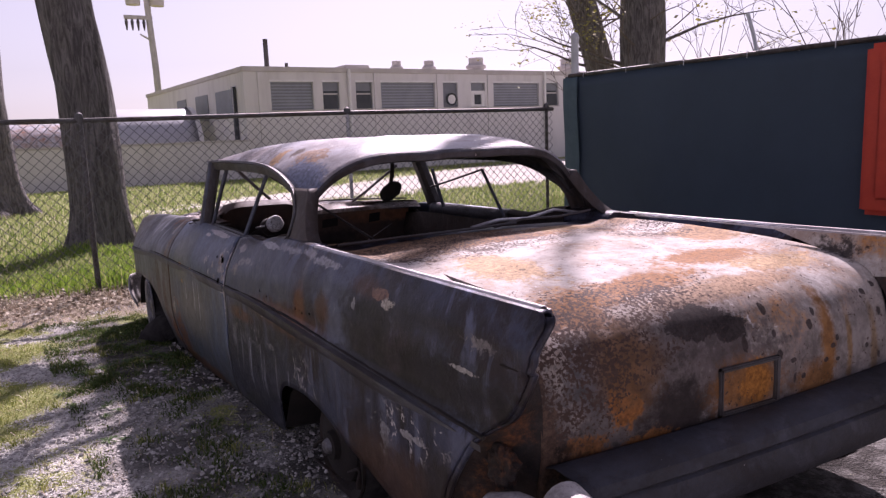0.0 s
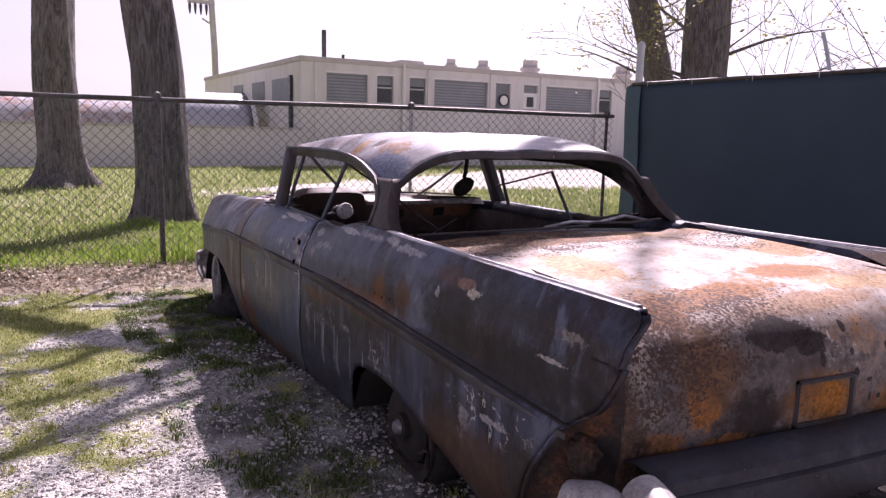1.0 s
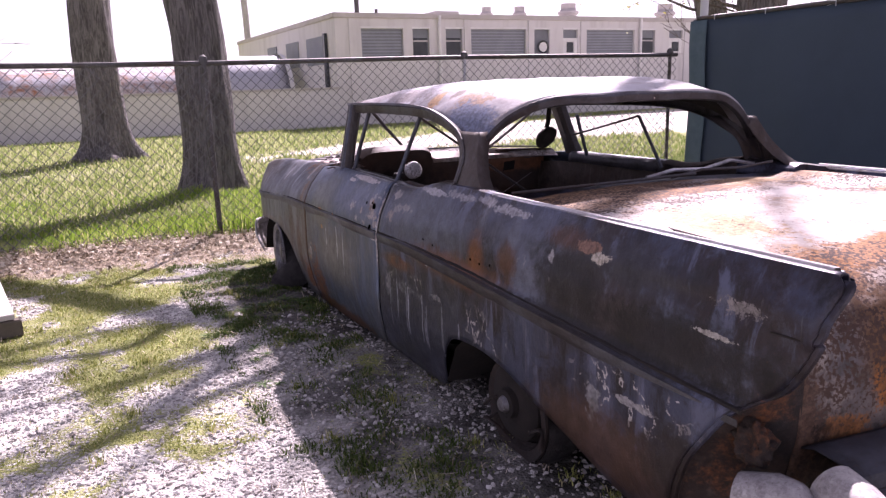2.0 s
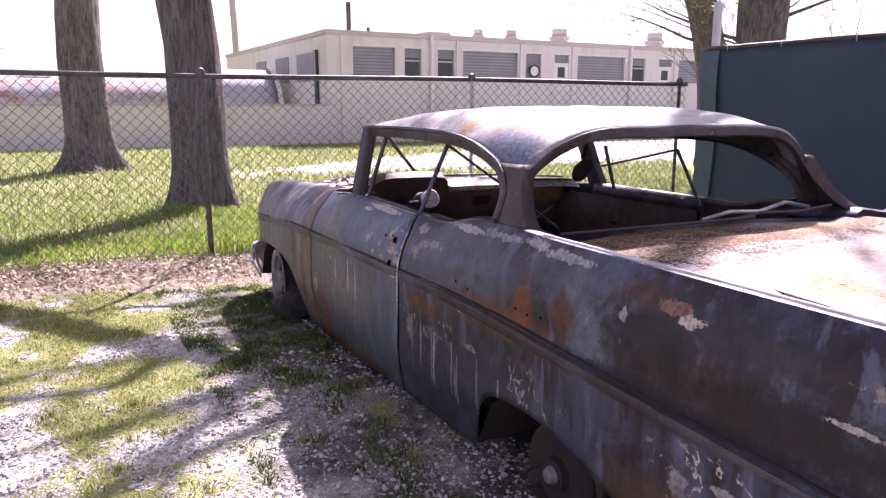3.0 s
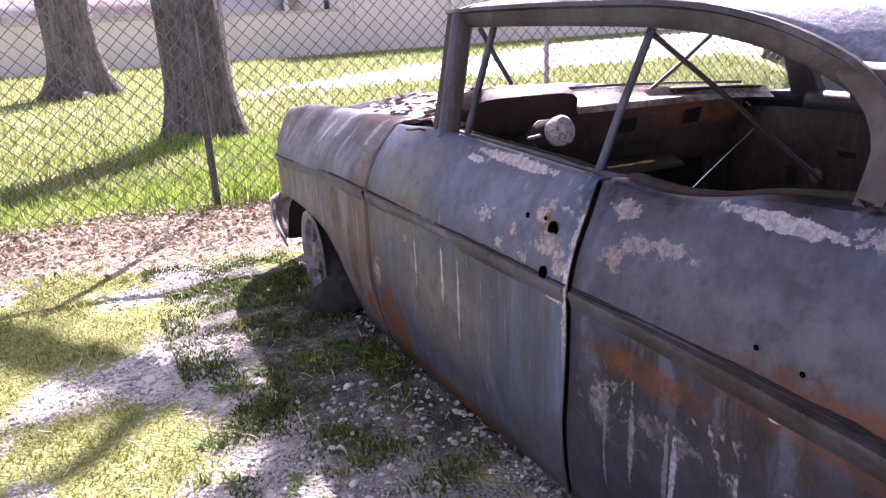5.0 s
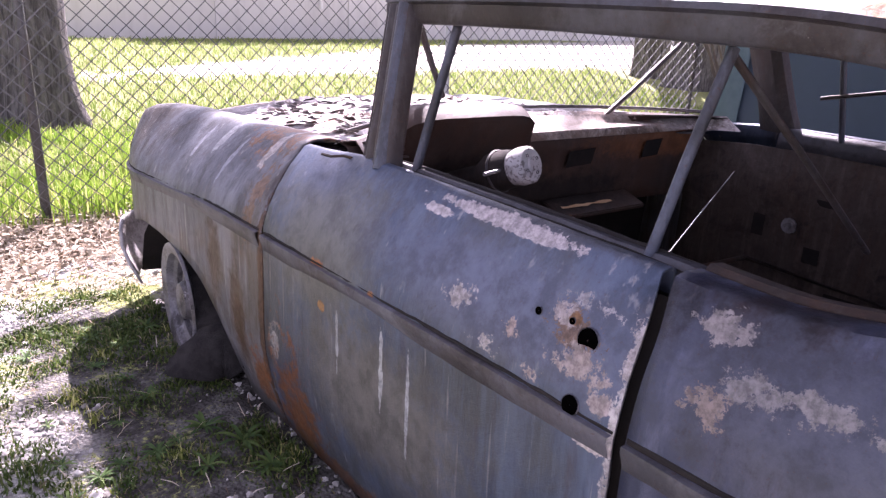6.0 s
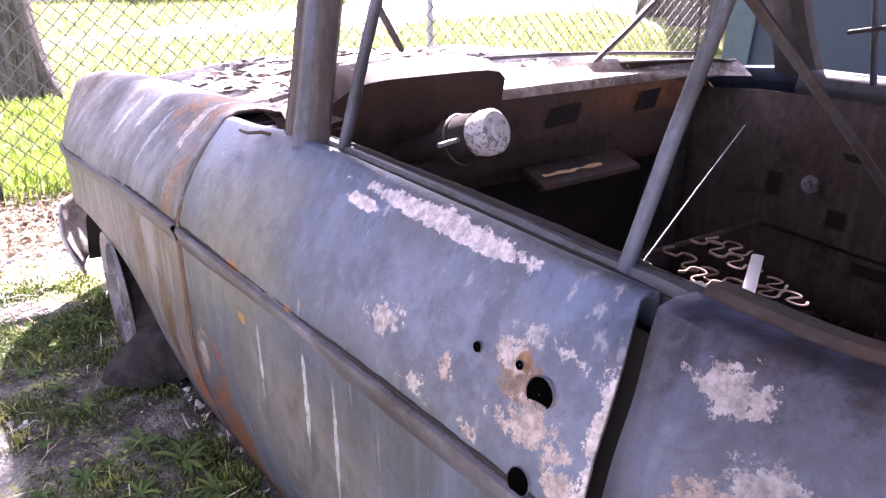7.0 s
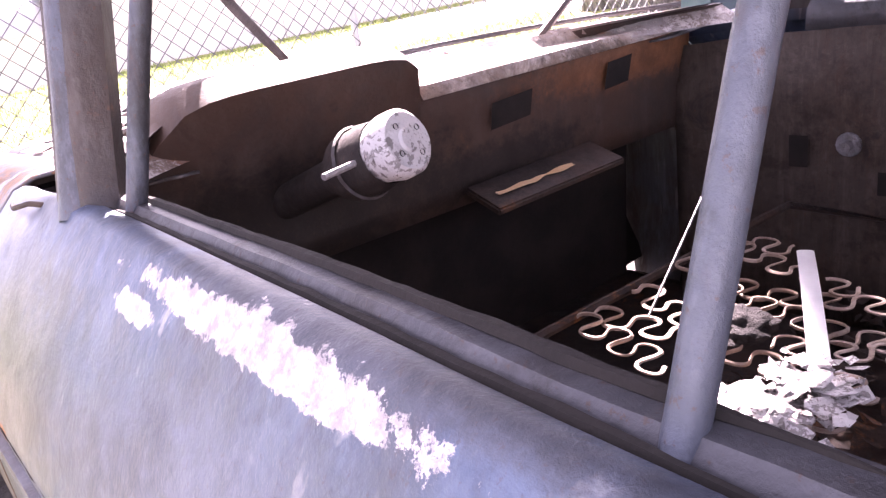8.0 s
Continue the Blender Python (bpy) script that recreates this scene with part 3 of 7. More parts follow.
top_u = curve_of([(-2.2, -0.825), (-0.83, -0.795), (-0.3, -0.805), (0.05, -0.815), (0.4, -0.80), (0.83, -0.785), (1.06, -0.775), (1.4, -0.75), (2.2, -0.75), (2.46, -0.79)])
trim_z = curve_of([(-2.1, 0.545), (-1.7, 0.558), (-1.35, 0.572), (-1.0, 0.586), (-0.65, 0.602), (-0.3, 0.610), (0.0, 0.608), (0.46, 0.603), (1.1, 0.594), (1.45, 0.588), (1.77, 0.566), (2.1, 0.546), (2.46, 0.520)])
low_z = curve_of([(-2.1, 0.24), (-1.8, 0.175), (-1.6, 0.19), (-1.49, 0.222), (-1.39, 0.258), (-1.24, 0.300), (-1.05, 0.354), (-0.90, 0.368), (-0.76, 0.358), (-0.70, 0.342), (-0.655, 0.305), (-0.62, 0.23), (-0.585, 0.12), (-0.5, 0.09), (0.0, 0.085), (0.6, 0.045), (1.36, 0.03), (1.385, 0.10), (1.43, 0.225), (1.5, 0.305), (1.6, 0.355), (1.75, 0.385), (1.95, 0.395), (2.1, 0.39), (2.22, 0.365), (2.3, 0.345), (2.46, 0.34)])
tail_v = curve_of([(0.24, -1.79), (0.28, -1.80), (0.385, -1.831), (0.484, -1.891), (0.562, -1.952), (0.637, -2.040), (0.70, -2.083), (0.773, -2.110), (0.836, -2.130), (0.87, -2.138), (0.884, -2.133), (0.893, -2.118)])
rear_seam = curve_of([(0.08, 0.05), (0.3, 0.012), (0.6, 0.0), (0.75, 0.012), (0.84, 0.04)])
front_seam = curve_of([(0.03, 1.12), (0.26, 1.115), (0.6, 1.108), (0.72, 1.135), (0.80, 1.17)])


def side_u(v, z):
    """The left skin's place across the car at a height."""
    zt, zc, ut = top_z(v), trim_z(v), top_u(v)
    nose = 0.07 * max(0.0, (v - 2.1) / 0.36) ** 2
    if z <= zc:
        return -0.918 + 0.075 * max(0.0, (0.32 - z) / 0.30) ** 1.5 + nose
    f = min(1.0, (z - zc) / (zt - zc))
    # the rear quarter is set back above its trim, and the fin stands proud again at the top
    back = 0.028 * min(1.0, max(0.0, (0.05 - v) / 0.9)) * math.exp(-((f - 0.16) / 0.22) ** 2) * min(1.0, f / 0.10)
    proud = 0.014 * min(1.0, max(0.0, (-0.80 - v) / 0.06)) * min(1.0, max(0.0, (f - 0.55) / 0.2))
    # under the fin's cap the side steps in and hollows out
    cap = 0.020 * min(1.0, max(0.0, (-2.0 - v) / 0.02)) * min(1.0, max(0.0, (0.762 - z) / 0.008)) * min(1.0, max(0.0, (z - 0.42) / 0.05))
    crease = 0.008 * math.exp(-((z - 0.777) / 0.016) ** 2) * min(1.0, max(0.0, (-1.55 - v) / 0.2))
    return -0.92 + nose + (ut + 0.92 - nose) * f ** 1.7 + back - proud + cap + crease


def skin(v_from, v_to, nv, levels, mirror, extra=None):
    """A side panel between two edges, which may be functions of the height."""
    rows = []
    for i in range(nv):
        t = i / (nv - 1)
        row = []
        for k in range(levels):
            s = k / (levels - 1)
            v0 = (v_from(0.5) if callable(v_from) else v_from)
            v1 = (v_to(0.5) if callable(v_to) else v_to)
            v = v0 + (v1 - v0) * t
            for _ in range(2):
                zb, zt = low_z(v), top_z(v)
                z = zb + (zt - zb) * s ** 0.85
                v0 = v_from(z) if callable(v_from) else v_from
                v1 = v_to(z) if callable(v_to) else v_to
                v = v0 + (v1 - v0) * t
            u = side_u(v, z)
            u += 0.004 * noise.noise((v * 3, z * 4, 1.7))
            row.append((u, v, z))
        if extra:
            row += extra(row[-1])
        rows.append([W(-u if mirror else u, v, z) for u, v, z in row])
    bm = grid(rows)
    if not mirror:
        bmesh.ops.reverse_faces(bm, faces=bm.faces)
    return bm


car = thing("burnt_car", (CAR_X, 0.1, 0), "burnt-out two-door sedan with rusty ash-white trunk, on bare ground", "car")


def fender_roll(p):
    u, v, z = p
    return [(u + 0.03, v, z + 0.012), (u + 0.07, v, z + 0.014), (u + 0.12, v, z + 0.004), (u + 0.16, v, z - 0.012), (-0.585, v, z - 0.022)]


def quarter_roll(p):
    u, v, z = p
    if v > -0.76:
        return [(u + 0.02, v, z + 0.004), (u + 0.05, v, z + 0.002), (u + 0.08, v, z - 0.012), (u + 0.10, v, z - 0.05)]
    if v < -1.60:
        return [(u + 0.008, v, z + 0.002), (u + 0.016, v, z), (u + 0.020, v, z - 0.008), (u + 0.022, v, z - 0.02)]
    return [(u + 0.012, v, z + 0.003), (u + 0.03, v, z + 0.001), (u + 0.05, v, z - 0.03), (-0.745, v, min(z - 0.06, deck_z(-0.74, v) - 0.012))]


def door_roll(p):
    u, v, z = p
    return [(u + 0.012, v, z + 0.003), (u + 0.022, v, z), (u + 0.024, v, z - 0.035)]


deck_line = [(-0.70, 0.862), (-0.95, 0.868), (-1.2, 0.866), (-1.45, 0.857), (-1.65, 0.843), (-1.78, 0.828), (-1.88, 0.805), (-1.945, 0.772), (-1.985, 0.725), (-2.008, 0.66), (-2.018, 0.58), (-2.018, 0.50), (-2.005, 0.42), (-1.985, 0.33)]
deck_top = curve_of([(v, z) for v, z in reversed(deck_line[:9])])


def deck_z(u, v):
    return deck_top(v) - 0.028 * (u / 0.74) ** 2 + 0.035 * max(0.0, (abs(u) - 0.58) / 0.16) ** 2


for mirror in (False, True):
    fender = part("front_fender", skin(lambda z: front_seam(z) + 0.005, 2.46, 46, 15, mirror, fender_roll), m_fender, car, "grey scorched front fender")
    solid(fender, 0.006)
    # closed nose of the fender, with a headlight socket
    nose = bmesh.new()
    rings = []
    for s in (1.0, 0.8, 0.55, 0.5, 0.2):
        ring = []
        for k in range(20):
            a = k * math.tau / 20
            u, z = -0.73 + 0.12 * s * math.cos(a), 0.555 + 0.14 * s * math.sin(a)
            ring.append(W(-u if mirror else u, 2.455 + (0.02 if s > 0.6 else -0.05), z))
        rings.append(ring)
    grid(rings, True, nose)
    part("headlight_socket", nose, m_frame, fender, "empty burnt headlight socket")
    door = part("door", skin(lambda z: rear_seam(z) + 0.010, lambda z: front_seam(z) - 0.004, 34, 16, mirror, door_roll), m_door, car, "blue-grey scorched door with flaked white paint")
    solid(door, 0.006)
    quarter = part("quarter_panel", skin(tail_v, lambda z: rear_seam(z) - 0.010, 110, 44, mirror, quarter_roll), m_quarter, car, "dark scorched rear quarter with a tail fin")
    solid(quarter, 0.006)

# door tops, inner rails and seams, trim
for mirror in (False, True):
    sgn = -1 if mirror else 1
    rail, panel = [], []
    for v in span(0.012, 0.80, 27):
        u, z = top_u(v), top_z(v)
        prof = [(0.034, -0.05), (0.036, -0.005), (0.046, 0.006), (0.066, 0.006), (0.082, -0.008), (0.088, -0.05)]
        rail.append([W(sgn * (u + a), v, z + b + 0.003 * noise.noise((v * 9, a * 20, 0))) for a, b in prof])
    for v in span(0.05, 1.09, 34):
        u, z = top_u(v), top_z(v)
        panel.append([W(sgn * (u + a), v, z + b + 0.006 * noise.noise((v * 5, b * 6, 2))) for a, b in ((0.088, -0.05), (0.095, -0.12), (0.105, -0.14), (0.105, -0.22), (0.095, -0.25), (0.10, -0.45), (0.10, -0.55), (0.098, -0.70))])
    solid(part("door_inner_rail", grid(rail), m_rail, car, "scorched inner door rail"), 0.004)
    # Dark tubes on the rail draw the shade of its two grooves.
    for a, b in ((0.034, -0.001), (0.062, 0.0065)):
        groove = [W(sgn * (top_u(v) + a), v, top_z(v) + b + 0.0015 * noise.noise((v * 20, a * 90, 1))) for v in span(0.04, 0.80, 60)]
        part("rail_groove", tube(groove, [min(1.0, 0.2 + 0.1 * i, 0.2 + 0.1 * (59 - i)) * (0.0046 + 0.0016 * noise.noise((i * 0.5, a * 60, 0))) for i in range(60)], 6), m_soot_shade, car)
    inner_door = solid(part("door_inner_panel", grid(panel), m_lining, car, "rusty stripped inner door panel"), 0.004)
    # Flat dark patches on the panel paint the shade inside its slots.
    for v, dz, w, h in ((0.25, -0.19, 0.05, 0.022), (0.42, -0.185, 0.03, 0.012), (0.60, -0.19, 0.07, 0.020), (0.34, -0.34, 0.12, 0.05), (0.62, -0.36, 0.05, 0.05), (0.80, -0.30, 0.04, 0.07), (0.15, -0.40, 0.03, 0.09), (0.48, -0.48, 0.16, 0.035)):
        u, z = top_u(v) + 0.1095, top_z(v) + dz
        part("door_slot", grid([[W(sgn * (u + 0.0005 * k), v + a * w / 2, z + b * h / 2) for a in (-1, -0.9, 0.9, 1)] for k, b in enumerate((-1, -0.8, 0.8, 1))]), m_soot_shade, inner_door)
    for v, dz in ((0.30, -0.27), (0.70, -0.28)):
        u, z = top_u(v) + 0.112, top_z(v) + dz
        part("winder_stub", lathe([(0.026, 0.0), (0.024, 0.006), (0.012, 0.008), (0.010, 0.024), (0.001, 0.025)], 14, m=Matrix.Translation(W(sgn * u, v, z)) @ Matrix.Diagonal((sgn, 1, 1, 1))), m_rim, inner_door, "bare winder stub")
    qrail = []
    for v in span(-0.46, 0.02, 24):
        u, z = top_u(v), top_z(v)
        prof = [(0.048, -0.02), (0.050, 0.010), (0.058, 0.017), (0.085, 0.014), (0.10, 0.0), (0.105, -0.10), (0.12, -0.3), (0.125, -0.70)]
        qrail.append([W(sgn * (u + a), v, z + b) for a, b in prof])
    solid(part("quarter_inner_panel", grid(qrail), m_inner, car, "charred inner quarter rail"), 0.004)
    # door frame behind the gap
    for v, w in ((0.0, 0.05), (1.11, 0.03)):
        rows = []
        for z in span(0.10, 0.80, 9):
            vv = (rear_seam(z) if v < 0.5 else front_seam(z))
            u = side_u(vv, min(z, top_z(vv))) + 0.030
            rows.append([W(sgn * (u + 0.10), vv - w, z), W(sgn * u, vv - w, z), W(sgn * u, vv + w, z), W(sgn * (u + 0.10), vv + w, z)])
        part("door_jamb", grid(rows), m_soot_shade, car)
    # side trim strip in three lengths
    for v0, v1 in ((1.125, 2.45), (0.012, 1.10), (-1.98, -0.012)):
        rows = []
        for v in span(v0, v1, 40):
            zc = trim_z(v)
            u = side_u(v, zc)
            zz = (-0.030, -0.022, -0.004, 0.012, 0.019, 0.021)
            oo = (0.003, -0.006, -0.011, -0.017, -0.016, 0.004)
            slim = min(1.0, max(0.05, (v + 2.0) / 0.45)) if v < 0 else 1.0
            rows.append([W(sgn * (u + 0.003 + (o - 0.003) * slim), v, zc + dz * (0.3 + 0.7 * slim) + 0.0015 * noise.noise((v * 12, 0, 5))) for dz, o in zip(zz, oo)])
        part("side_trim", grid(rows), m_trim if v0 > -1 else m_rail, car, "dulled side trim strip" if v0 > -1 else "scorched raised ridge along the quarter")
        # A dark tube draws the shaded gap along the trim's upper edge.
        gap_run = [W(sgn * (side_u(v, trim_z(v) + 0.024) - 0.004), v, trim_z(v) + 0.024 + 0.002 * noise.noise((v * 25, 0, 2))) for v in span(v0, v1, 90)]
        part("trim_seal", tube(gap_run, [(0.0036 if v0 > -1 else 0.0062) + 0.0018 * noise.noise((i * 0.4, 3, 0)) for i in range(90)], 5), m_soot_shade, car)
    for v0, v1 in ((0.05, 1.10), (-0.57, -0.01)):
        lip = [W(sgn * (side_u(v, low_z(v)) - 0.003), v, low_z(v) + 0.004 + 0.003 * noise.noise((v * 14, 2, 0))) for v in span(v0, v1, 90)]
        part("bottom_lip", tube(lip, [max(0.0008, 0.0028 + 0.0045 * noise.noise((i * 0.33, 7, v0))) for i in range(90)], 5), m_rail, car, "flaked bottom edge")
    # curled white paint along the trim of the quarter
    chips = random.Random(23)
    bm = bmesh.new()
    for _ in range(46):
        v = chips.choice((chips.uniform(-1.95, -1.0), chips.uniform(-1.0, -0.05)))
        z = trim_z(v) + chips.choice((0.025, 0.023, -0.019)) + chips.uniform(-0.004, 0.004)
        L, h = chips.uniform(0.006, 0.035), chips.uniform(0.002, 0.006)
        ring = []
        for a, b in ((-1, 0.1), (-0.4, -0.8), (0.3, -0.5), (1, 0.0), (0.5, 0.7), (-0.3, 0.9)):
            vv, zz = v + a * L * chips.uniform(0.6, 1.1), z + b * h + 0.12 * a * L
            ring.append(bm.verts.new(W(sgn * (side_u(vv, zz) - 0.0035 - 0.003 * chips.random()), vv, zz)))
        bm.faces.new(ring)
    part("paint_chips", bm, m_chip, car, "curled white paint chips along the trim", smooth=0)["kind"] = "stuff"
    # rail on top of the fin
    rows = []
    for v in span(-2.10, -0.80, 30):
        u, z = top_u(v) + 0.006, top_z(v) + 0.006
        prof = [(-0.014, -0.014), (-0.013, 0.002), (-0.008, 0.007), (0.004, 0.006), (0.009, -0.003), (0.020, -0.003), (0.022, -0.014)]
        rows.append([W(sgn * (u + a), v, z + b) for a, b in prof])
    part("fin_rail", grid(rows), m_bright, car, "dull bright rail along the fin top")
    # blade end of the fin
    rows, upper, lower = [], [], []
    face_v = curve_of([(0.26, -1.93), (0.36, -1.95), (0.5, -1.983), (0.6, -1.983), (0.7, -1.965), (0.772, -1.91), (0.82, -1.78), (0.89, -1.55)])
    for z in span(0.26, 0.888, 70):
        v = tail_v(z)
        uo = side_u(v, min(z, top_z(v))) + 0.004 * noise.noise((v * 3, z * 4, 1.7))
        rows.append([W(sgn * (uo + 0.001), v + 0.010, z), W(sgn * uo, v - 0.002, z), W(sgn * (uo + 0.004), v - 0.010, z), W(sgn * (uo + 0.013), v - 0.012, z), W(sgn * (uo + 0.021), v - 0.006, z), W(sgn * (uo + 0.025), v + 0.006, z)])
        row = [W(sgn * ((uo + 0.025) * (1 - q) - 0.73 * q), v + 0.006 + (face_v(z) - v - 0.006) * q, z) for q in span(0, 1, 6)]
        if z >= 0.757:
            upper.append(row)
        if z <= 0.763:
            lower.append(row)
    fin_end = part("fin_end", grid(rows), m_quarter, car, "dark blade edge of the tail fin")
    part("fin_inner_skin", grid(upper), m_deck, fin_end, "pale rusted inner side of the fin")
    part("lamp_cavity", grid(lower), m_socket, fin_end, "rusted hollow under the fin cap")
    cap_line = [W(sgn * (side_u(v, 0.764) - 0.001), v, 0.760 + 0.05 * (-2.09 - v)) for v in span(-2.082, -2.00, 8)]
    part("cap_gap", tube(cap_line, 0.0028, 6), m_soot_shade, fin_end)
    # tail lamp socket under the fin
    bm = bmesh.new()
    bmesh.ops.create_icosphere(bm, subdivisions=4, radius=1.0)
    for p in bm.verts:
        k = 1 + 0.42 * noise.noise(p.co * 2.3 + Vector((1, 4, 2))) + 0.18 * noise.noise(p.co * 6)
        hollow = 0.022 * max(0.0, -p.co.x - 0.4) * max(0.0, 1 - (p.co.y ** 2 + p.co.z ** 2) * 1.4)
        p.co = W(sgn * (-0.835 + 0.036 * k * p.co.x + 1.8 * hollow), -1.955 + 0.046 * k * p.co.y, 0.478 + 0.052 * k * p.co.z)
    part("tail_lamp_socket", bm, m_socket, car, "rusted hollow tail lamp socket", smooth=1.2)
    # wheel well
    for v0, v1 in ((1.36, 2.34), (-1.62, -0.57)):
        arch = []
        for t in span(0, 1, 13):
            v = v0 + (v1 - v0) * t
            zz = 0.12 + 0.34 * math.sin(math.pi * t) ** 0.5
            arch.append([W(sgn * -0.60, v, zz - 0.02), W(sgn * -0.885, v, zz)])
        bm = grid(arch)
        for t0 in range(12):
            a, b = arch[t0][0], arch[t0 + 1][0]
            vs = [bm.verts.new(p) for p in (a, b, Vector((b.x, b.y, 0.0)), Vector((a.x, a.y, 0.0)))]
            bm.faces.new(vs)
        part("wheel_well", bm, m_soot_shade, car)
    # rocker underside
    rows = [[W(sgn * side_u(v, low_z(v)), v, low_z(v)), W(sgn * -0.80, v, low_z(v) + 0.02), W(sgn * -0.72, v, 0.14)] for v in span(-0.56, 1.36, 24)]
    part("rocker_panel", grid(rows), m_inner, car)

# trunk lid and tail
rows = []
for v, z in deck_line[:9]:
    rows.append([W(u, v + 0.035 * (u / 0.74) ** 2 * max(0, (-v - 1.5) / 0.5), deck_z(u, v) + 0.004 * noise.noise((u * 4, v * 4, 2))) for u in span(-0.735, 0.735, 41)])
for v, z in deck_line[9:]:
    rows.append([W(u, v + 0.035 * (u / 0.74) ** 2, z - 0.028 * (u / 0.74) ** 2 + 0.002 * noise.noise((u * 5, z * 5, 2))) for u in span(-0.735, 0.735, 41)])
lid = part("trunk_lid", grid(rows), m_deck, car, "ash-white and orange rusted trunk lid")
sub = lid.modifiers.new("smooth", "SUBSURF")
sub.levels = sub.render_levels = 1
solid(lid, 0.008, 1.0)
# plate recess on the tail: a raised rim round a rusted field
pl, pr, pb, pt = -0.135, 0.118, 0.475, 0.615
bm = bmesh.new()
for lo, hi in (((pl, pb), (pr, pb + 0.012)), ((pl, pt - 0.012), (pr, pt)), ((pl, pb), (pl + 0.012, pt)), ((pr - 0.02, pb), (pr, pt))):
    box((lo[0], -2.026, lo[1]), (hi[0], -2.008, hi[1]), bm, 0.004)
for v in bm.verts:
    v.co = W(v.co.x, v.co.y, v.co.z)
part("plate_rim", bm, m_frame, car, "rusted rim of the plate recess")
bm = box((-0.10, -2.05, 0.44), (0.06, -1.99, 0.462), bevel=0.006)
for v in bm.verts:
    v.co = W(v.co.x, v.co.y, v.co.z)
part("trunk_latch", bm, m_frame, car)

# rear parcel shelf, bent edge strips by the rear window
rows = [[W(u, v, z - 0.02 * (u / 0.7) ** 2) for u in span(-0.70, 0.70, 21)] for v, z in ((-0.72, 0.858), (-0.66, 0.868), (-0.62, 0.85), (-0.60, 0.80))]
part("rear_window_ledge", grid(rows), m_quarter, car, "burnt ledge below the rear window opening")
strip = [W(0.0, -0.66, 0.875), W(0.18, -0.62, 0.892), W(0.36, -0.60, 0.882), W(0.55, -0.56, 0.905), W(0.70, -0.55, 0.88)]
part("bent_moulding", tube(strip, 0.008, 6), m_bright, car, "bent window moulding")
strip = [W(0.10, -0.69, 0.872), W(0.25, -0.70, 0.896), W(0.48, -0.68, 0.888), W(0.68, -0.66, 0.90)]
part("bent_moulding", tube(strip, 0.006, 6), m_frame, car, "bent window moulding")
strip = [W(-0.66, -0.70, 0.868), W(-0.40, -0.715, 0.875), W(-0.05, -0.72, 0.880), W(0.20, -0.715, 0.885)]
part("bent_moulding", tube(strip, 0.006, 6), m_frame, car, "bent window moulding")
shelf = [[W(u, v, 0.79 - 0.35 * max(0, (v + 0.55) / 0.1)) for u in span(-0.69, 0.69, 9)] for v in (-0.62, -0.55, -0.50, -0.45)]
part("rear_seat_back", grid(shelf), m_inner, car)

# roof
roof_top = curve_of([(-0.70, 1.20), (-0.60, 1.213), (-0.45, 1.246), (-0.3, 1.266), (0.0, 1.279), (0.35, 1.272), (0.7, 1.243), (0.95, 1.205), (1.06, 1.185)])
roof_rail = curve_of([(-0.57, 1.018), (-0.50, 1.034), (-0.435, 1.066), (-0.33, 1.112), (-0.17, 1.152), (0.05, 1.172), (0.5, 1.176), (0.9, 1.166), (1.06, 1.15)])
roof_w = curve_of([(-0.8, 0.69), (-0.3, 0.705), (0.2, 0.70), (0.9, 0.672), (1.06, 0.66)])


def roof_z(u, v):
    a = min(1.0, abs(u) / roof_w(v))
    dent = 0.007 * noise.noise((u * 3.1, v * 3.1, 4)) + 0.004 * noise.noise((u * 9, v * 9, 4))
    return roof_top(v) - (roof_top(v) - roof_rail(v)) * a ** 5 + dent * (1 - a ** 8)


def roof_ends(a):
    rear = -0.605 + 0.08 * a ** 3.0
    return rear, 0.93 + 0.10 * (1 - a * a)


rows = []
for i in range(37):
    t = i / 36
    row = []
    for k in range(-20, 21):
        s = math.sin(k / 20 * math.pi / 2) * 0.55 + 0.45 * k / 20
        r0, f0 = roof_ends(abs(s))
        v = r0 + (f0 - r0) * t
        u = s * roof_w(v)
        z = roof_z(u, v)
        # a fold pressed across the left side
        z -= 0.016 * math.exp(-((v + 0.17 + 0.5 * (u + 0.6)) / 0.022) ** 2) * max(0, min(1, (-u - 0.42) / 0.1))
        z -= 0.010 * math.exp(-((v - 0.24) / 0.03) ** 2) * max(0, min(1, (-u - 0.45) / 0.1))
        row.append(W(u, v, z))
    rows.append(row)
roof = part("roof", grid(rows), m_roof, car, "sagging bleached roof panel with a crease")
solid(roof, 0.012, -1.0)
# lining under the roof
lining = [[Vector((p.x * 0.96, p.y, p.z - 0.03)) for p in row[2:-2]] for row in rows[2:-1]]
part("roof_lining", grid(lining), m_soot_shade, car)
rear_edge = [rows[0][k] for k in range(0, 41)]
band = [[p + Vector((0, -0.004, 0.004)), p + Vector((0, -0.012, -0.010)), p + Vector((0, -0.004, -0.034)), p + Vector((0, 0.02, -0.040))] for p in rear_edge]
solid(part("rear_header", grid(band), m_rail, car, "brown scorched rear window header"), 0.006)
front_edge = rows[-1]
band = [[p + Vector((0, 0.01, 0.002)), p + Vector((0, 0.016, -0.012)), p + Vector((0, 0.004, -0.032)), p + Vector((0, -0.03, -0.034))] for p in front_edge]
solid(part("front_header", grid(band), m_frame, car), 0.006)

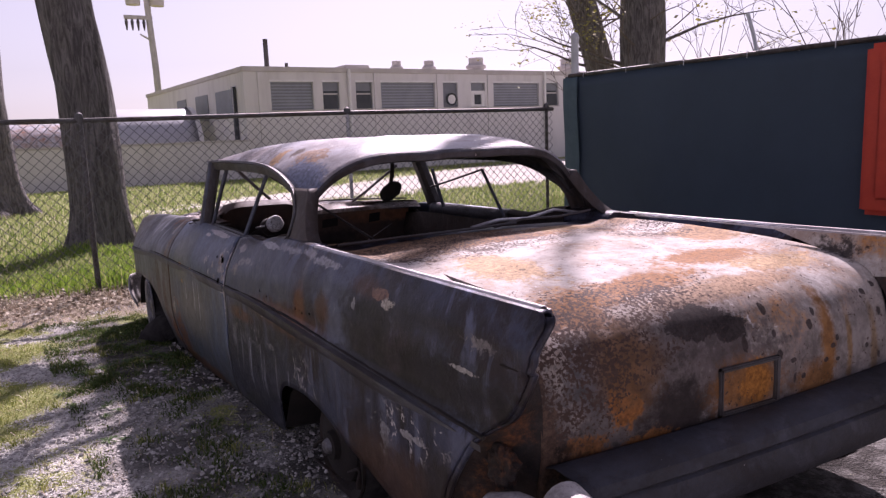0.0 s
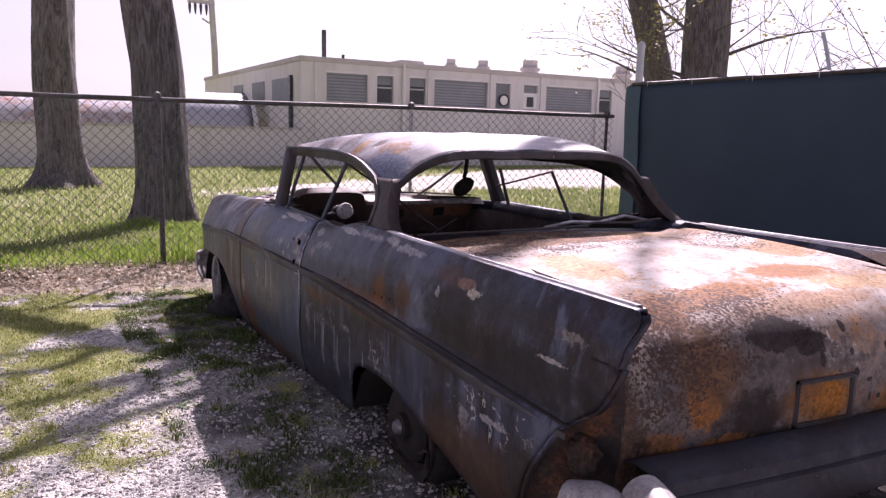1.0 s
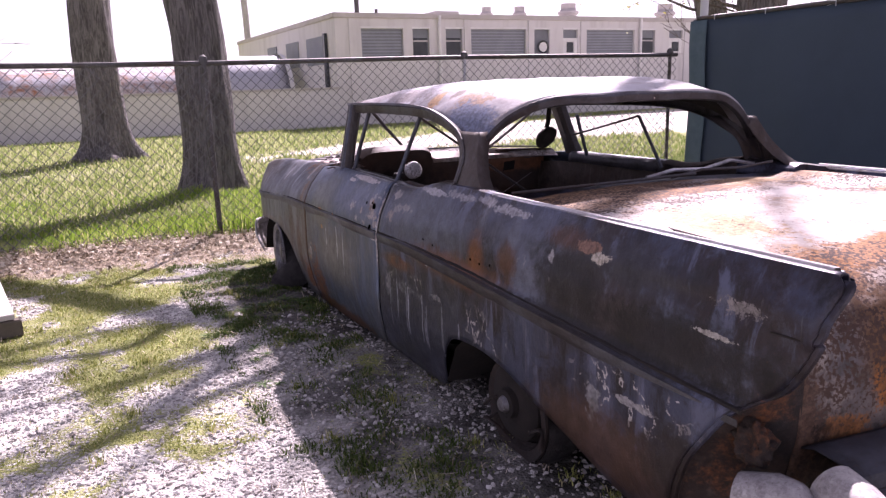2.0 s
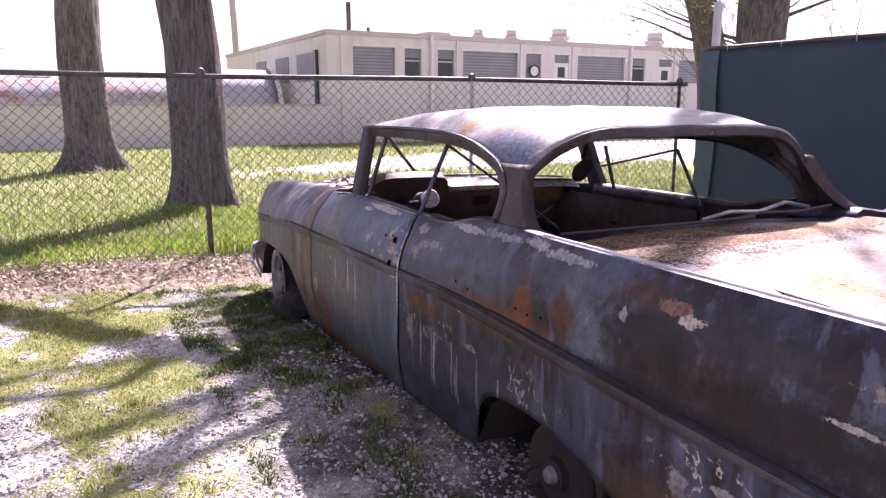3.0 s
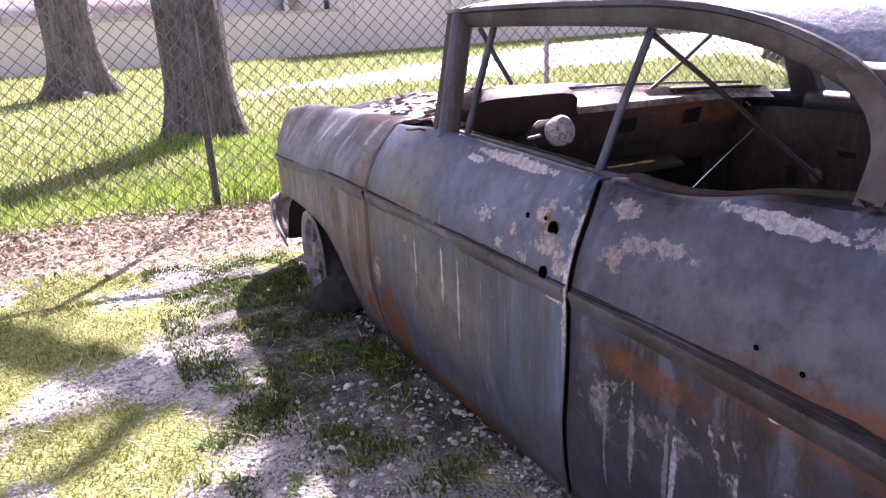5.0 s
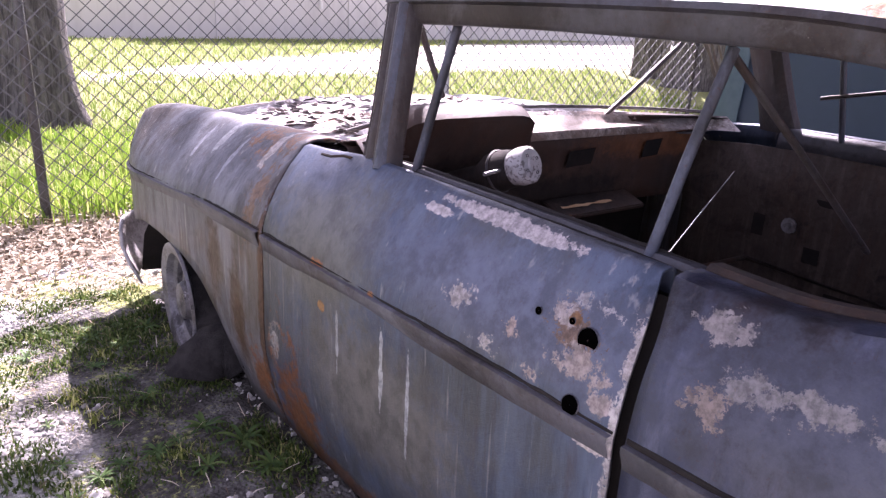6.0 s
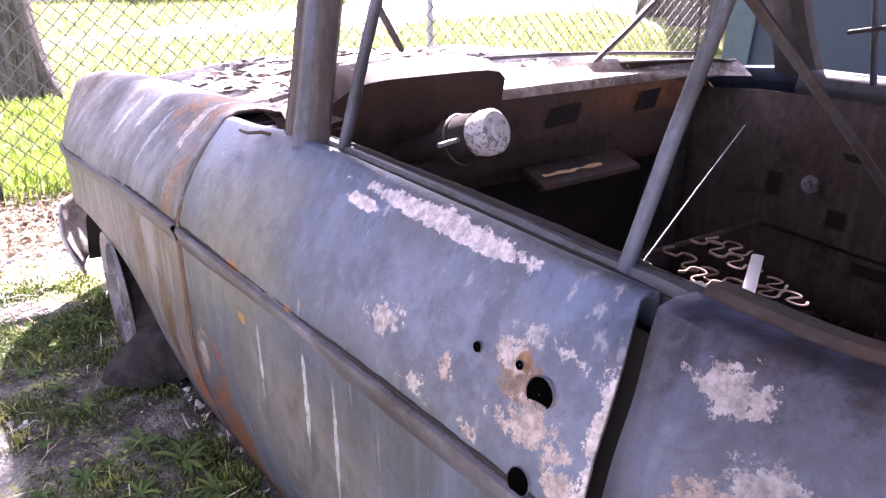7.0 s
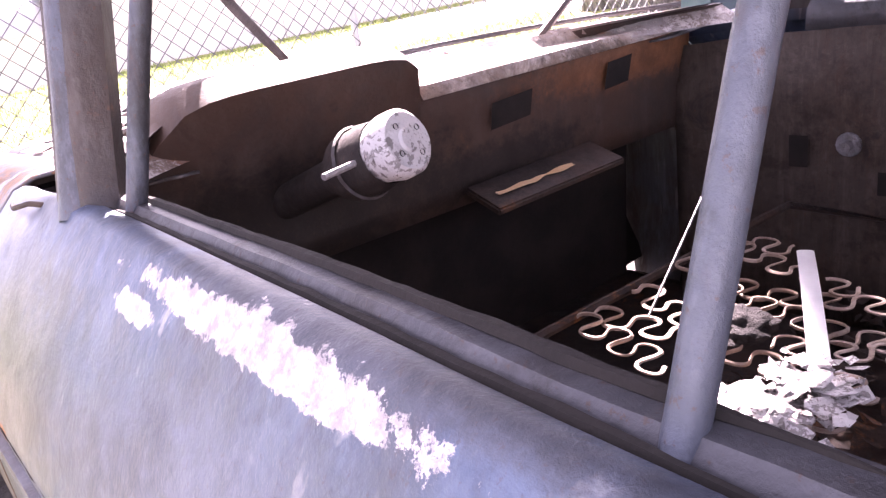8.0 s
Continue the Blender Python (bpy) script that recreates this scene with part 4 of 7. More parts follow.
for mirror in (False, True):
    sgn = -1 if mirror else 1
    # drip rail and the head of the side window, running down the rear pillar
    head = [(0.93, 1.166), (0.7, 1.172), (0.4, 1.175), (0.12, 1.174), (-0.06, 1.166), (-0.20, 1.146), (-0.32, 1.112), (-0.42, 1.066), (-0.485, 1.02), (-0.512, 0.965), (-0.512, 0.90), (-0.50, 0.855)]
    hv = curve_of([(i, p[0]) for i, p in enumerate(head)])
    hz = curve_of([(i, p[1]) for i, p in enumerate(head)])
    line = [(hv(i / 3), hz(i / 3)) for i in range(34)]
    rows2 = []
    for i, (v, z) in enumerate(line):
        u = -roof_w(v) if z > 1.075 else -0.705 - 0.085 * (1.075 - z) / 0.2
        (va, za), (vb, zb) = line[max(i - 1, 0)], line[min(i + 1, 33)]
        n_v, n_z = Vector((za - zb, vb - va)).normalized() * (1 if vb < va else -1)
        n_v, n_z = (-n_v, -n_z) if n_z < -0.2 or (abs(n_z) <= 0.2 and n_v > 0) else (n_v, n_z)
        prof = ((0.002, 0.010), (-0.014, 0.012), (-0.018, 0.002), (-0.006, -0.004), (-0.002, -0.034), (0.006, -0.042), (0.03, -0.044))
        rows2.append([W(sgn * (u + a), v + n_v * b, z + n_z * b) for a, b in prof])
    solid(part("window_head", grid(rows2), m_rail, car, "scorched window head and drip rail"), 0.005)
    # rear pillar
    front_of = curve_of([(0.84, -0.462), (0.90, -0.472), (0.96, -0.468), (1.02, -0.43), (1.068, -0.36), (1.10, -0.32)])
    rear_of = curve_of([(0.84, -0.79), (0.875, -0.735), (0.90, -0.675), (0.94, -0.63), (0.99, -0.588), (1.04, -0.562), (1.11, -0.53)])
    rows2 = []
    for z in span(0.845, 1.085, 11):
        u = -0.706 - 0.085 * (1.07 - z) / 0.2
        f, r = front_of(z), rear_of(z)
        rows2.append([W(sgn * (u + 0.05), f, z)] + [W(sgn * (u - 0.012 * math.sin(math.pi * s)), f + (r - f) * s, z) for s in span(0, 1, 7)] + [W(sgn * (u + 0.06), r + 0.015, z)])
    solid(part("rear_pillar", grid(rows2), m_frame, car, "grey-brown rear roof pillar"), 0.005)
    # front pillar with its windshield channel
    rows2 = []
    for s in span(0, 1, 7):
        u, v, z = -0.775 + 0.10 * s, 0.835 + 0.06 * s, 0.825 + 0.34 * s
        prof = [(0.004, -0.056), (-0.009, -0.053), (-0.017, -0.043), (-0.020, -0.030), (-0.018, -0.016), (-0.010, -0.007), (-0.001, -0.003), (-0.002, 0.002), (-0.010, 0.006), (-0.013, 0.014), (-0.009, 0.022), (0.0, 0.026), (0.001, 0.031), (-0.004, 0.036), (0.002, 0.045), (0.03, 0.05), (0.045, 0.02), (0.05, -0.03), (0.03, -0.055)]
        flare = 1 + 0.9 * max(0, 0.25 - s) ** 1.2
        rows2.append([W(sgn * (u + a), v + b * flare, z) for a, b in prof])
    bm = grid(rows2, True)
    part("front_pillar", bm, m_pillar, car, "scorched upright windshield pillar")
    roll = [W(sgn * (-0.779 + 0.10 * s), 0.835 + 0.06 * s - 0.034 * (1 + 0.9 * max(0, 0.25 - s) ** 1.2), 0.825 + 0.34 * s) for s in span(0, 1, 9)]
    part("pillar_roll", tube(roll, [0.022, 0.019] + [0.0175] * 7, 16, flat=0.95), m_channel, car, "blue-grey rolled edge of the pillar")
    # vent window bar
    vent = [(-0.748, 0.722, 0.82), (-0.692, 0.730, 0.98), (-0.628, 0.739, 1.150)] if sgn > 0 else [(-0.68, 0.60, 0.835), (-0.645, 0.603, 0.95), (-0.61, 0.606, 1.07)]
    part("vent_window_bar", tube([W(sgn * a, b, c) for a, b, c in vent], 0.011, 14, flat=0.7), m_channel, car, "bare vent window bar")
    channel = [(-0.777, 0.108, 0.815), (-0.704, 0.118, 0.965), (-0.625, 0.124, 1.125)] if sgn > 0 else [(-0.67, -0.016, 0.818), (-0.64, 0.04, 0.95), (-0.61, 0.093, 1.077)]
    part("window_channel", tube([W(sgn * a, b, c) for a, b, c in channel], 0.0098, 16, flat=0.85), m_channel, car, "upright glass channel leaning inward")
    brace = [(-0.622, 0.126, 1.115), (-0.34, 0.141, 0.935), (-0.02, 0.156, 0.722)] if sgn > 0 else [(-0.61, 0.093, 1.077), (-0.62, 0.37, 1.016), (-0.63, 0.657, 0.955)]
    part("window_brace", tube([W(sgn * a, b, c) for a, b, c in brace], 0.0075, 8, flat=0.8), m_frame, car, "slanted bar of the glass frame")
part("fallen_header_bar", tube([W(-0.455, 1.12, 1.112), W(-0.31, 1.26, 1.005), W(-0.15, 1.412, 0.893)], 0.010, 6), m_frame, car, "fallen windshield bar")
part("fallen_bar", tube([W(0.70, 1.20, 1.075), W(0.45, 1.18, 0.918), W(0.23, 1.16, 0.795)], 0.009, 6), m_frame, car, "fallen slanting bar")
part("loose_wire", tube([W(-0.16, 0.575, 0.525), W(0.12, 0.653, 0.642), W(0.38, 0.726, 0.745)], 0.0018, 5), m_rim, car, "thin loose wire")

part("bent_wire", tube([W(-0.80, 1.02, 0.82), W(-0.81, 0.96, 0.826), W(-0.80, 0.92, 0.834), W(-0.785, 0.90, 0.83)], 0.0035, 6), m_inner, car, "short bent rusty wire")

# hanging mirror from the roof
part("rear_mirror", tube([W(0.0, 0.0, 1.20), W(-0.01, 0.0, 1.08), W(-0.02, 0.0, 1.05)], 0.012, 6), m_soot_shade, car)
m = Matrix.Translation(W(-0.02, 0.0, 1.005)) @ pose(0, 0, 0, 8, 18, -60)
bm = bmesh.new()
bmesh.ops.create_icosphere(bm, subdivisions=3, radius=1.0)
for v in bm.verts:
    k = 1 + 0.12 * noise.noise(v.co * 2.2)
    v.co = m @ Vector((v.co.x * 0.030 * k, v.co.y * 0.088 * k, v.co.z * 0.05 * k))
part("mirror_shell", bm, m_soot_shade, car, "charred hanging mirror shell")

# hood, cowl and grille
rows = []
for v in span(1.16, 2.40, 30):
    rows.append([W(u, v, top_z(v) - 0.012 + 0.045 * (1 - (u / 0.58) ** 2) ** 0.7 - 0.03 * max(0, (v - 2.2) / 0.2) ** 2 + 0.004 * noise.noise((u * 7, v * 7, 8))) for u in span(-0.578, 0.578, 27)])
hood = part("hood", grid(rows), m_hood, car, "hood with peeling curled paint")
solid(hood, 0.006)
# curled paint flakes lie on the hood as part of it
rnd = random.Random(5)
bm = bmesh.new()
for _ in range(420):
    u, v = rnd.uniform(-0.56, 0.56), rnd.uniform(1.18, 2.1)
    z = top_z(v) - 0.008 + 0.045 * (1 - (u / 0.58) ** 2) ** 0.7
    r, a = rnd.uniform(0.012, 0.045), rnd.uniform(0, math.tau)
    c, s = math.cos(a), math.sin(a)
    lift = rnd.uniform(0.004, 0.02)
    pts = [W(u + r * (c * i - s * j), v + r * (s * i + c * j), z + lift * (i * i + 0.4 * j) * 0.7 + 0.002) for i, j in ((-1, -0.6), (0, -0.8), (1, -0.5), (1.1, 0.5), (0, 0.7), (-0.9, 0.6))]
    vs = [bm.verts.new(p) for p in pts]
    bm.faces.new((vs[0], vs[1], vs[4], vs[5])), bm.faces.new((vs[1], vs[2], vs[3], vs[4]))
tagged(part("flake_layer", bm, m_hood, hood, "curled paint flakes"), kind="stuff")
rows = [[W(u, v + 0.22 * (1 - (u / 0.72) ** 2) + o, z - 0.01 * (u / 0.7) ** 2) for u in span(-0.72, 0.72, 25)] for v, o, z in ((1.04, -0.10, 0.82), (1.04, -0.04, 0.862), (1.04, 0.0, 0.856), (1.06, 0.06, 0.83))]
part("cowl", grid(rows), m_hood, car, "rusted cowl below the windshield opening")
for sgn in (1, -1):
    plate = [[W(sgn * u, v, top_z(v) - 0.014 - 0.006 * abs(math.sin(9 * u)) + 0.004 * noise.noise((u * 12, v * 12, 5))) for u in span(-0.772, -0.55, 9)] for v in span(1.02, 1.26, 10)]
    solid(part("cowl_side", grid(plate), m_fender, car, "scorched cowl corner by the pillar"), 0.004)
part("windshield_moulding", tube([W(u, 1.07 + 0.22 * (1 - (u / 0.72) ** 2), 0.868 - 0.01 * (u / 0.7) ** 2) for u in span(-0.70, 0.70, 19)], 0.006, 6), m_frame, car)
rows = [[W(u, 2.44 + d, z) for u in span(-0.6, 0.6, 13)] for d, z in ((-0.03, 0.72), (0.0, 0.66), (0.02, 0.55), (0.0, 0.42))]
part("grille_panel", grid(rows), m_frame, car)

# dashboard
rows = []
for u in span(-0.70, 0.70, 41):
    hump = max(0.0, 1 - ((u + 0.36) / 0.245) ** 6) ** 0.5 if abs(u + 0.36) < 0.245 else 0.0
    back = 1.02 + 0.20 * (1 - (u / 0.72) ** 2)
    rows.append([W(u, back, 0.84), W(u, back - 0.06, 0.852 + 0.03 * hump), W(u, 1.11 - 0.01 * hump, 0.827 + 0.090 * hump), W(u, 1.07 - 0.05 * hump, 0.822 + 0.098 * hump), W(u, 1.06 - 0.08 * hump, 0.803 + 0.092 * hump), W(u, 1.065 - 0.06 * hump, 0.768 + 0.085 * hump), W(u, 1.075, 0.72 + 0.01 * hump), W(u, 1.08, 0.63), W(u, 1.085, 0.58)])
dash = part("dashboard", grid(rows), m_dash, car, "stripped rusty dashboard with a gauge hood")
solid(dash, 0.006)
rows = []
for u in span(-0.10, 0.68, 25):
    back = 1.02 + 0.20 * (1 - (u / 0.72) ** 2)
    rows.append([W(u, back, 0.843), W(u, back - 0.06, 0.856), W(u, 1.11, 0.833), W(u, 1.068, 0.826), W(u, 1.056, 0.804)])
solid(part("dash_top", grid(rows), m_dash_top, dash, "tan dash top with sunlight in its colour"), 0.002, 1.0)
# Dark quads before the dash stand for shade inside its square holes.
for u0, u1, z0, z1 in ((0.395, 0.475, 0.722, 0.78), (0.06, 0.17, 0.712, 0.765)):
    face = lambda z: 1.063 + 0.25 * (0.768 - z)
    part("gauge_hole", grid([[W(u, face(z) - 0.009, z + 0.06 * (u - u0)) for u in (u0, u0 + 0.004, u1 - 0.004, u1)] for z in (z0, z0 + 0.004, z1 - 0.004, z1)]), m_soot_shade, dash, "square hole")
bm = box((-0.16, -0.05, -0.008), (0.20, 0.05, 0.008), bevel=0.004)
bmesh.ops.transform(bm, matrix=Matrix.Translation(W(0.14, 1.03, 0.598)) @ pose(0, 0, 0, 18, 0, -4), verts=bm.verts)
part("dash_shelf", bm, m_dash, dash, "tilted rusty lower panel")
bm = grid([[(x, 0.006 * noise.noise((x * 30, k, 3)) + k * (0.006 + 0.004 * noise.noise((x * 22, 0, 9))), 0.0095) for x in span(-0.11, 0.10, 24)] for k in (-1, 0, 1)])
bmesh.ops.transform(bm, matrix=Matrix.Translation(W(0.12, 1.02, 0.597)) @ pose(0, 0, 0, 18, 0, -4), verts=bm.verts)
part("bright_slot", bm, m_slot, dash, "orange-brown torn edge with sunlight in its colour")

# steering column with its ash-white end
end, tail = W(-0.345, 0.795, 0.806), W(-0.40, 1.13, 0.68)
axis = (end - tail).normalized()
m = Matrix.Translation(end) @ axis.to_track_quat("X", "Z").to_matrix().to_4x4()
column = part("steering_column", lathe([(0.001, 0.006), (0.016, 0.006), (0.018, 0.001), (0.040, 0.0), (0.047, -0.008), (0.048, -0.03), (0.037, -0.085), (0.031, -0.10), (0.019, -0.105)], 26, m=m), m_column, car, "ash-white steering column without a wheel")
for a in (0.5, 2.1, 3.7, 5.3):
    p = m @ Vector((0.001, 0.026 * math.cos(a), 0.026 * math.sin(a)))
    part("bolt_hole", lathe([(0.0042, 0.0015), (0.0042, -0.004), (0.0005, -0.004)], 8, m=Matrix.Translation(p) @ axis.to_track_quat("X", "Z").to_matrix().to_4x4()), m_hole, column)
part("column_tube", lathe([(0.046, -0.05), (0.051, -0.08), (0.050, -0.13), (0.030, -0.17), (0.028, -0.42)], 20, m=m), m_inner, column, "sooty column tube")
part("column_ring", lathe([(0.053, -0.098), (0.056, -0.102), (0.053, -0.106)], 26, m=m), m_frame, column)
part("shift_stub", tube([m @ Vector((-0.06, 0.0, 0.0)) + Vector((-0.04, 0, 0)), m @ Vector((-0.06, 0, 0)) + Vector((-0.105, -0.01, -0.002))], 0.005, 6), m_bright, column)

# floor, firewall, inner shell
rows = [[W(u, v, 0.13 + 0.05 * math.exp(-(u / 0.14) ** 2) + 0.015 * noise.noise((u * 5, v * 5, 3))) for u in span(-0.74, 0.74, 21)] for v in span(-1.9, 1.4, 24)]
part("floor_pan", grid(rows), m_inner, car, "charred floor pan")
part("firewall", grid([[W(u, 1.30 - 0.05 * s, 0.12 + 0.68 * s) for u in span(-0.72, 0.72, 9)] for s in span(0, 1, 5)]), m_soot_shade, car)

# front seat: bare frame, broken zigzag springs, a loose strip and ash
seat = part("front_seat", tube([W(-0.55, 0.12, 0.40), W(0.62, 0.12, 0.40), W(0.62, 0.79, 0.43), W(-0.55, 0.79, 0.43), W(-0.55, 0.12, 0.40)], 0.009, 6), m_inner, car, "bare burnt seat frame with zigzag springs")
for u in span(-0.36, 0.48, 11):
    ph, cut, gone = rnd.uniform(0, 1), rnd.uniform(0.1, 0.9), rnd.uniform(0.04, 0.16)
    run = []
    for i in range(151):
        t = i / 150
        f = (t * 7.0 + ph) * math.tau
        sag = 0.02 * math.sin(math.pi * t) + 0.014 * noise.noise((u * 20, t * 4, 0))
        p = W(u + 0.031 * math.sin(f) + 0.022 * math.sin(5 * t + u * 30), 0.34 + 0.43 * t - 0.012 * math.sin(2 * f), 0.42 + 0.02 * t - sag)
        held = abs(t - cut) > gone / 2 and p.x < 0.17 + 0.68 * (p.y - 0.33)
        if held:
            run.append(p)
        if run and (i == 150 or not held):
            if len(run) > 8:
                part("zigzag_spring", tube(run, 0.0040, 5, flat=0.55), m_spring, seat)
            run = []
pts = [Matrix.Translation(W(0.16, 0.515, 0.446)) @ pose(0, 0, 0, 0, 0, -64) @ Vector((0.004 * math.sin(3 * q), q, -0.22 * q * q)) for q in span(-0.215, 0.215, 14)]
part("loose_strip", tube(pts, 0.0145, 8, flat=0.16), m_strip, seat, "loose bright metal strip")
bm = bmesh.new()
for i in range(190):
    cu, cv = ((-0.20, 0.42), (-0.13, 0.42), (-0.04, 0.40))[i % 3]
    p = W(rnd.gauss(cu, 0.035), rnd.gauss(cv, 0.03), rnd.uniform(0.415, 0.44))
    r = rnd.uniform(0.004, 0.014) if rnd.random() < 0.8 else rnd.uniform(0.016, 0.03)
    vs = [bm.verts.new(p + Vector((r * math.cos(a) * rnd.uniform(0.6, 1.3), r * math.sin(a) * rnd.uniform(0.6, 1.3), rnd.uniform(-0.006, 0.01)))) for a in (0, 1.3, 2.5, 3.8, 5.1)]
    bm.faces.new(vs)
part("ash_layer", bm, m_column, seat, "white ash flakes on the springs", smooth=0)["kind"] = "stuff"
bm = bmesh.new()
bmesh.ops.create_icosphere(bm, subdivisions=4, radius=1.0)
for p in bm.verts:
    k = 1 + 0.35 * noise.noise(p.co * 2.1) + 0.2 * noise.noise(p.co * 6)
    p.co = W(0.06 + 0.055 * k * p.co.x, 0.58 + 0.05 * k * p.co.y, 0.42 + 0.022 * k * p.co.z)
part("charred_padding", bm, m_char, seat, "grey charred clump of seat padding", smooth=1.2)
bm = bmesh.new()
for _ in range(700):
    p = W(rnd.uniform(-0.6, 0.65), rnd.uniform(-0.42, 0.7), 0.0)
    p.z = rnd.uniform(0.15, 0.24)
    r = rnd.uniform(0.008, 0.03)
    vs = [bm.verts.new(p + Vector((r * math.cos(a) * rnd.uniform(0.5, 1.3), r * math.sin(a) * rnd.uniform(0.5, 1.3), rnd.uniform(-0.01, 0.015)))) for a in (0, 1.3, 2.5, 3.8, 5.1)]
    bm.faces.new(vs)
part("floor_debris", bm, m_inner, car, "charred debris on the floor", smooth=0)["kind"] = "stuff"

bm = bmesh.new()
for _ in range(150):
    p = W(rnd.uniform(-0.15, 0.66), rnd.uniform(-0.40, 0.30), rnd.uniform(0.18, 0.33))
    a, L = rnd.uniform(-0.6, 1.4), rnd.uniform(0.03, 0.11)
    q = p + Vector((L * math.cos(a), L * math.sin(a), rnd.uniform(-0.03, 0.04)))
    tube([p, (p + q) / 2 + Vector((0, 0, rnd.uniform(-0.01, 0.012))), q], rnd.uniform(0.002, 0.007), 4, bm)
tagged(part("floor_scrap", bm, m_frame, car, "grey burnt wire and scrap heaped on the floor", smooth=0), kind="stuff")

# bumpers
rows = []
for u in span(-0.72, 0.92, 31):
    bow = 0.03 * (u / 0.9) ** 2
    prof = [(a + 0.05, b - 0.008) for a, b in ((-2.05, 0.448), (-2.08, 0.460), (-2.15, 0.453), (-2.178, 0.438), (-2.186, 0.415), (-2.178, 0.404), (-2.188, 0.395), (-2.194, 0.35), (-2.178, 0.30), (-2.15, 0.275), (-2.06, 0.27))]
    rows.append([W(u, v + bow, z + 0.010 + 0.016 * (u + 0.7)) for v, z in prof])
bumper = part("rear_bumper", grid(rows), m_bumper, car, "slate-grey scorched rear bumper")
solid(bumper, 0.006, 1.0)
for sgn in (1, -1):
    pts = [(-0.835, -2.10, 0.375), (-0.85, -2.08, 0.385), (-0.87, -2.05, 0.385), (-0.90, -1.98, 0.380)]
    part("bumper_end", tube([W(sgn * a, b, c) for a, b, c in pts], [0.045, 0.058, 0.066, 0.05], 16), m_pod, bumper, "bleached rounded bumper end")
    m = Matrix.Translation(W(sgn * -0.795, -2.19, 0.41)) @ pose(0, 0, 0, 0, -10, 75) @ Matrix.Scale(1.2, 4)
    part("bumper_guard", lathe([(0.001, -0.09), (0.03, -0.078), (0.046, -0.04), (0.05, 0.03), (0.046, 0.08)], 18, m=m), m_pod, bumper, "bleached bullet-shaped bumper guard")
for s in (-1, 1):
    rows = []
    for t in span(0, 1, 9):
        v, u = 2.15 + 0.46 * t, -0.945 + 0.35 * t * t
        rows.append([W(s * -1 * u if s > 0 else u, v + 0.9 * (1 - t) * (z - 0.135), z) for z in (0.135, 0.19, 0.25, 0.31, 0.335)])
        rows[-1][1] += Vector((-0.02 if s < 0 else 0.02, 0, 0))
        rows[-1][2] += Vector((-0.03 if s < 0 else 0.03, 0, 0))
        rows[-1][3] += Vector((-0.015 if s < 0 else 0.015, 0, 0))
    solid(part("front_bumper_end", grid(rows), m_pod, car, "bleached wrap-round front bumper end"), 0.01)
part("front_bumper", tube([W(u, 2.63 - 0.05 * (u / 0.6) ** 2, 0.27) for u in span(-0.6, 0.6, 9)], 0.08, 10), m_bumper, car)

# wheels: bare rims, the rubber burnt off
for u, v, z, r, turn in ((-0.855, 1.80, 0.185, 0.195, -5), (0.80, 1.80, 0.185, 0.195, -5), (-0.76, -0.98, 0.16, 0.175, 0), (0.76, -0.98, 0.16, 0.175, 0)):
    out = -1 if u < 0 else 1
    m = Matrix.Translation(W(u, v, z)) @ pose(0, 0, 0, 0, 0, turn) @ Matrix.Diagonal((out, 1, 1, 1))
    wheel = part("wheel", lathe([(r, -0.09), (r + 0.008, -0.08), (r - 0.02, -0.07), (r - 0.05, -0.03), (r - 0.05, 0.03), (r - 0.02, 0.055), (r + 0.008, 0.06), (r + 0.006, 0.07), (r - 0.03, 0.062), (r - 0.045, 0.02), (r - 0.06, 0.0), (0.11, 0.02), (0.07, 0.03), (0.06, 0.055), (0.002, 0.06)], 30, m=m), m_rim if v > 0 else m_inner, car, "bare scorched wheel rim")
    rim_bm = lathe([(r + 0.012, -0.085), (r + 0.03, -0.05), (r + 0.03, 0.02), (r + 0.012, 0.06)], 26, m=m)
    for vv in rim_bm.verts:
        if vv.co.z > z + 0.02:
            vv.co += (Vector(W(u, v, z)) - vv.co) * 0.22
    part("burnt_tyre", rim_bm, m_char, wheel, "charred remains of a tyre")
# rear axle with drums, leaf springs, links and rags of tyre
axle = part("rear_axle", tube([W(-0.80, -0.98, 0.19), W(0.80, -0.98, 0.19)], 0.045, 16), m_inner, car, "burnt rear axle")
for sgn in (1, -1):
    m = Matrix.Translation(W(sgn * -0.80, -0.98, 0.19)) @ Matrix.Diagonal((-sgn, 1, 1, 1))
    part("brake_drum", lathe([(0.02, 0.075), (0.05, 0.072), (0.055, 0.05), (0.12, 0.045), (0.138, 0.03), (0.14, 0.0), (0.146, -0.005), (0.146, -0.02), (0.02, -0.025)], 30, m=m), m_soot_shade, axle, "sooty brake drum")
    part("hub_cap", lathe([(0.001, 0.094), (0.022, 0.090), (0.030, 0.075), (0.032, 0.06)], 18, m=m), m_rim, axle, "ash-grey hub")
    for k in range(3):
        leaf = [W(sgn * -0.62, -0.98 + (0.55 - 0.12 * k) * q, 0.15 - 0.014 * k + 0.09 * q * q) for q in span(-1, 1, 13)]
        part("spring_leaf", tube(leaf, 0.026, 8, flat=0.22), m_inner, axle)
    part("shock_absorber", tube([W(sgn * -0.74, -0.86, 0.10), W(sgn * -0.70, -0.80, 0.36)], [0.026, 0.022], 12), m_char, axle)
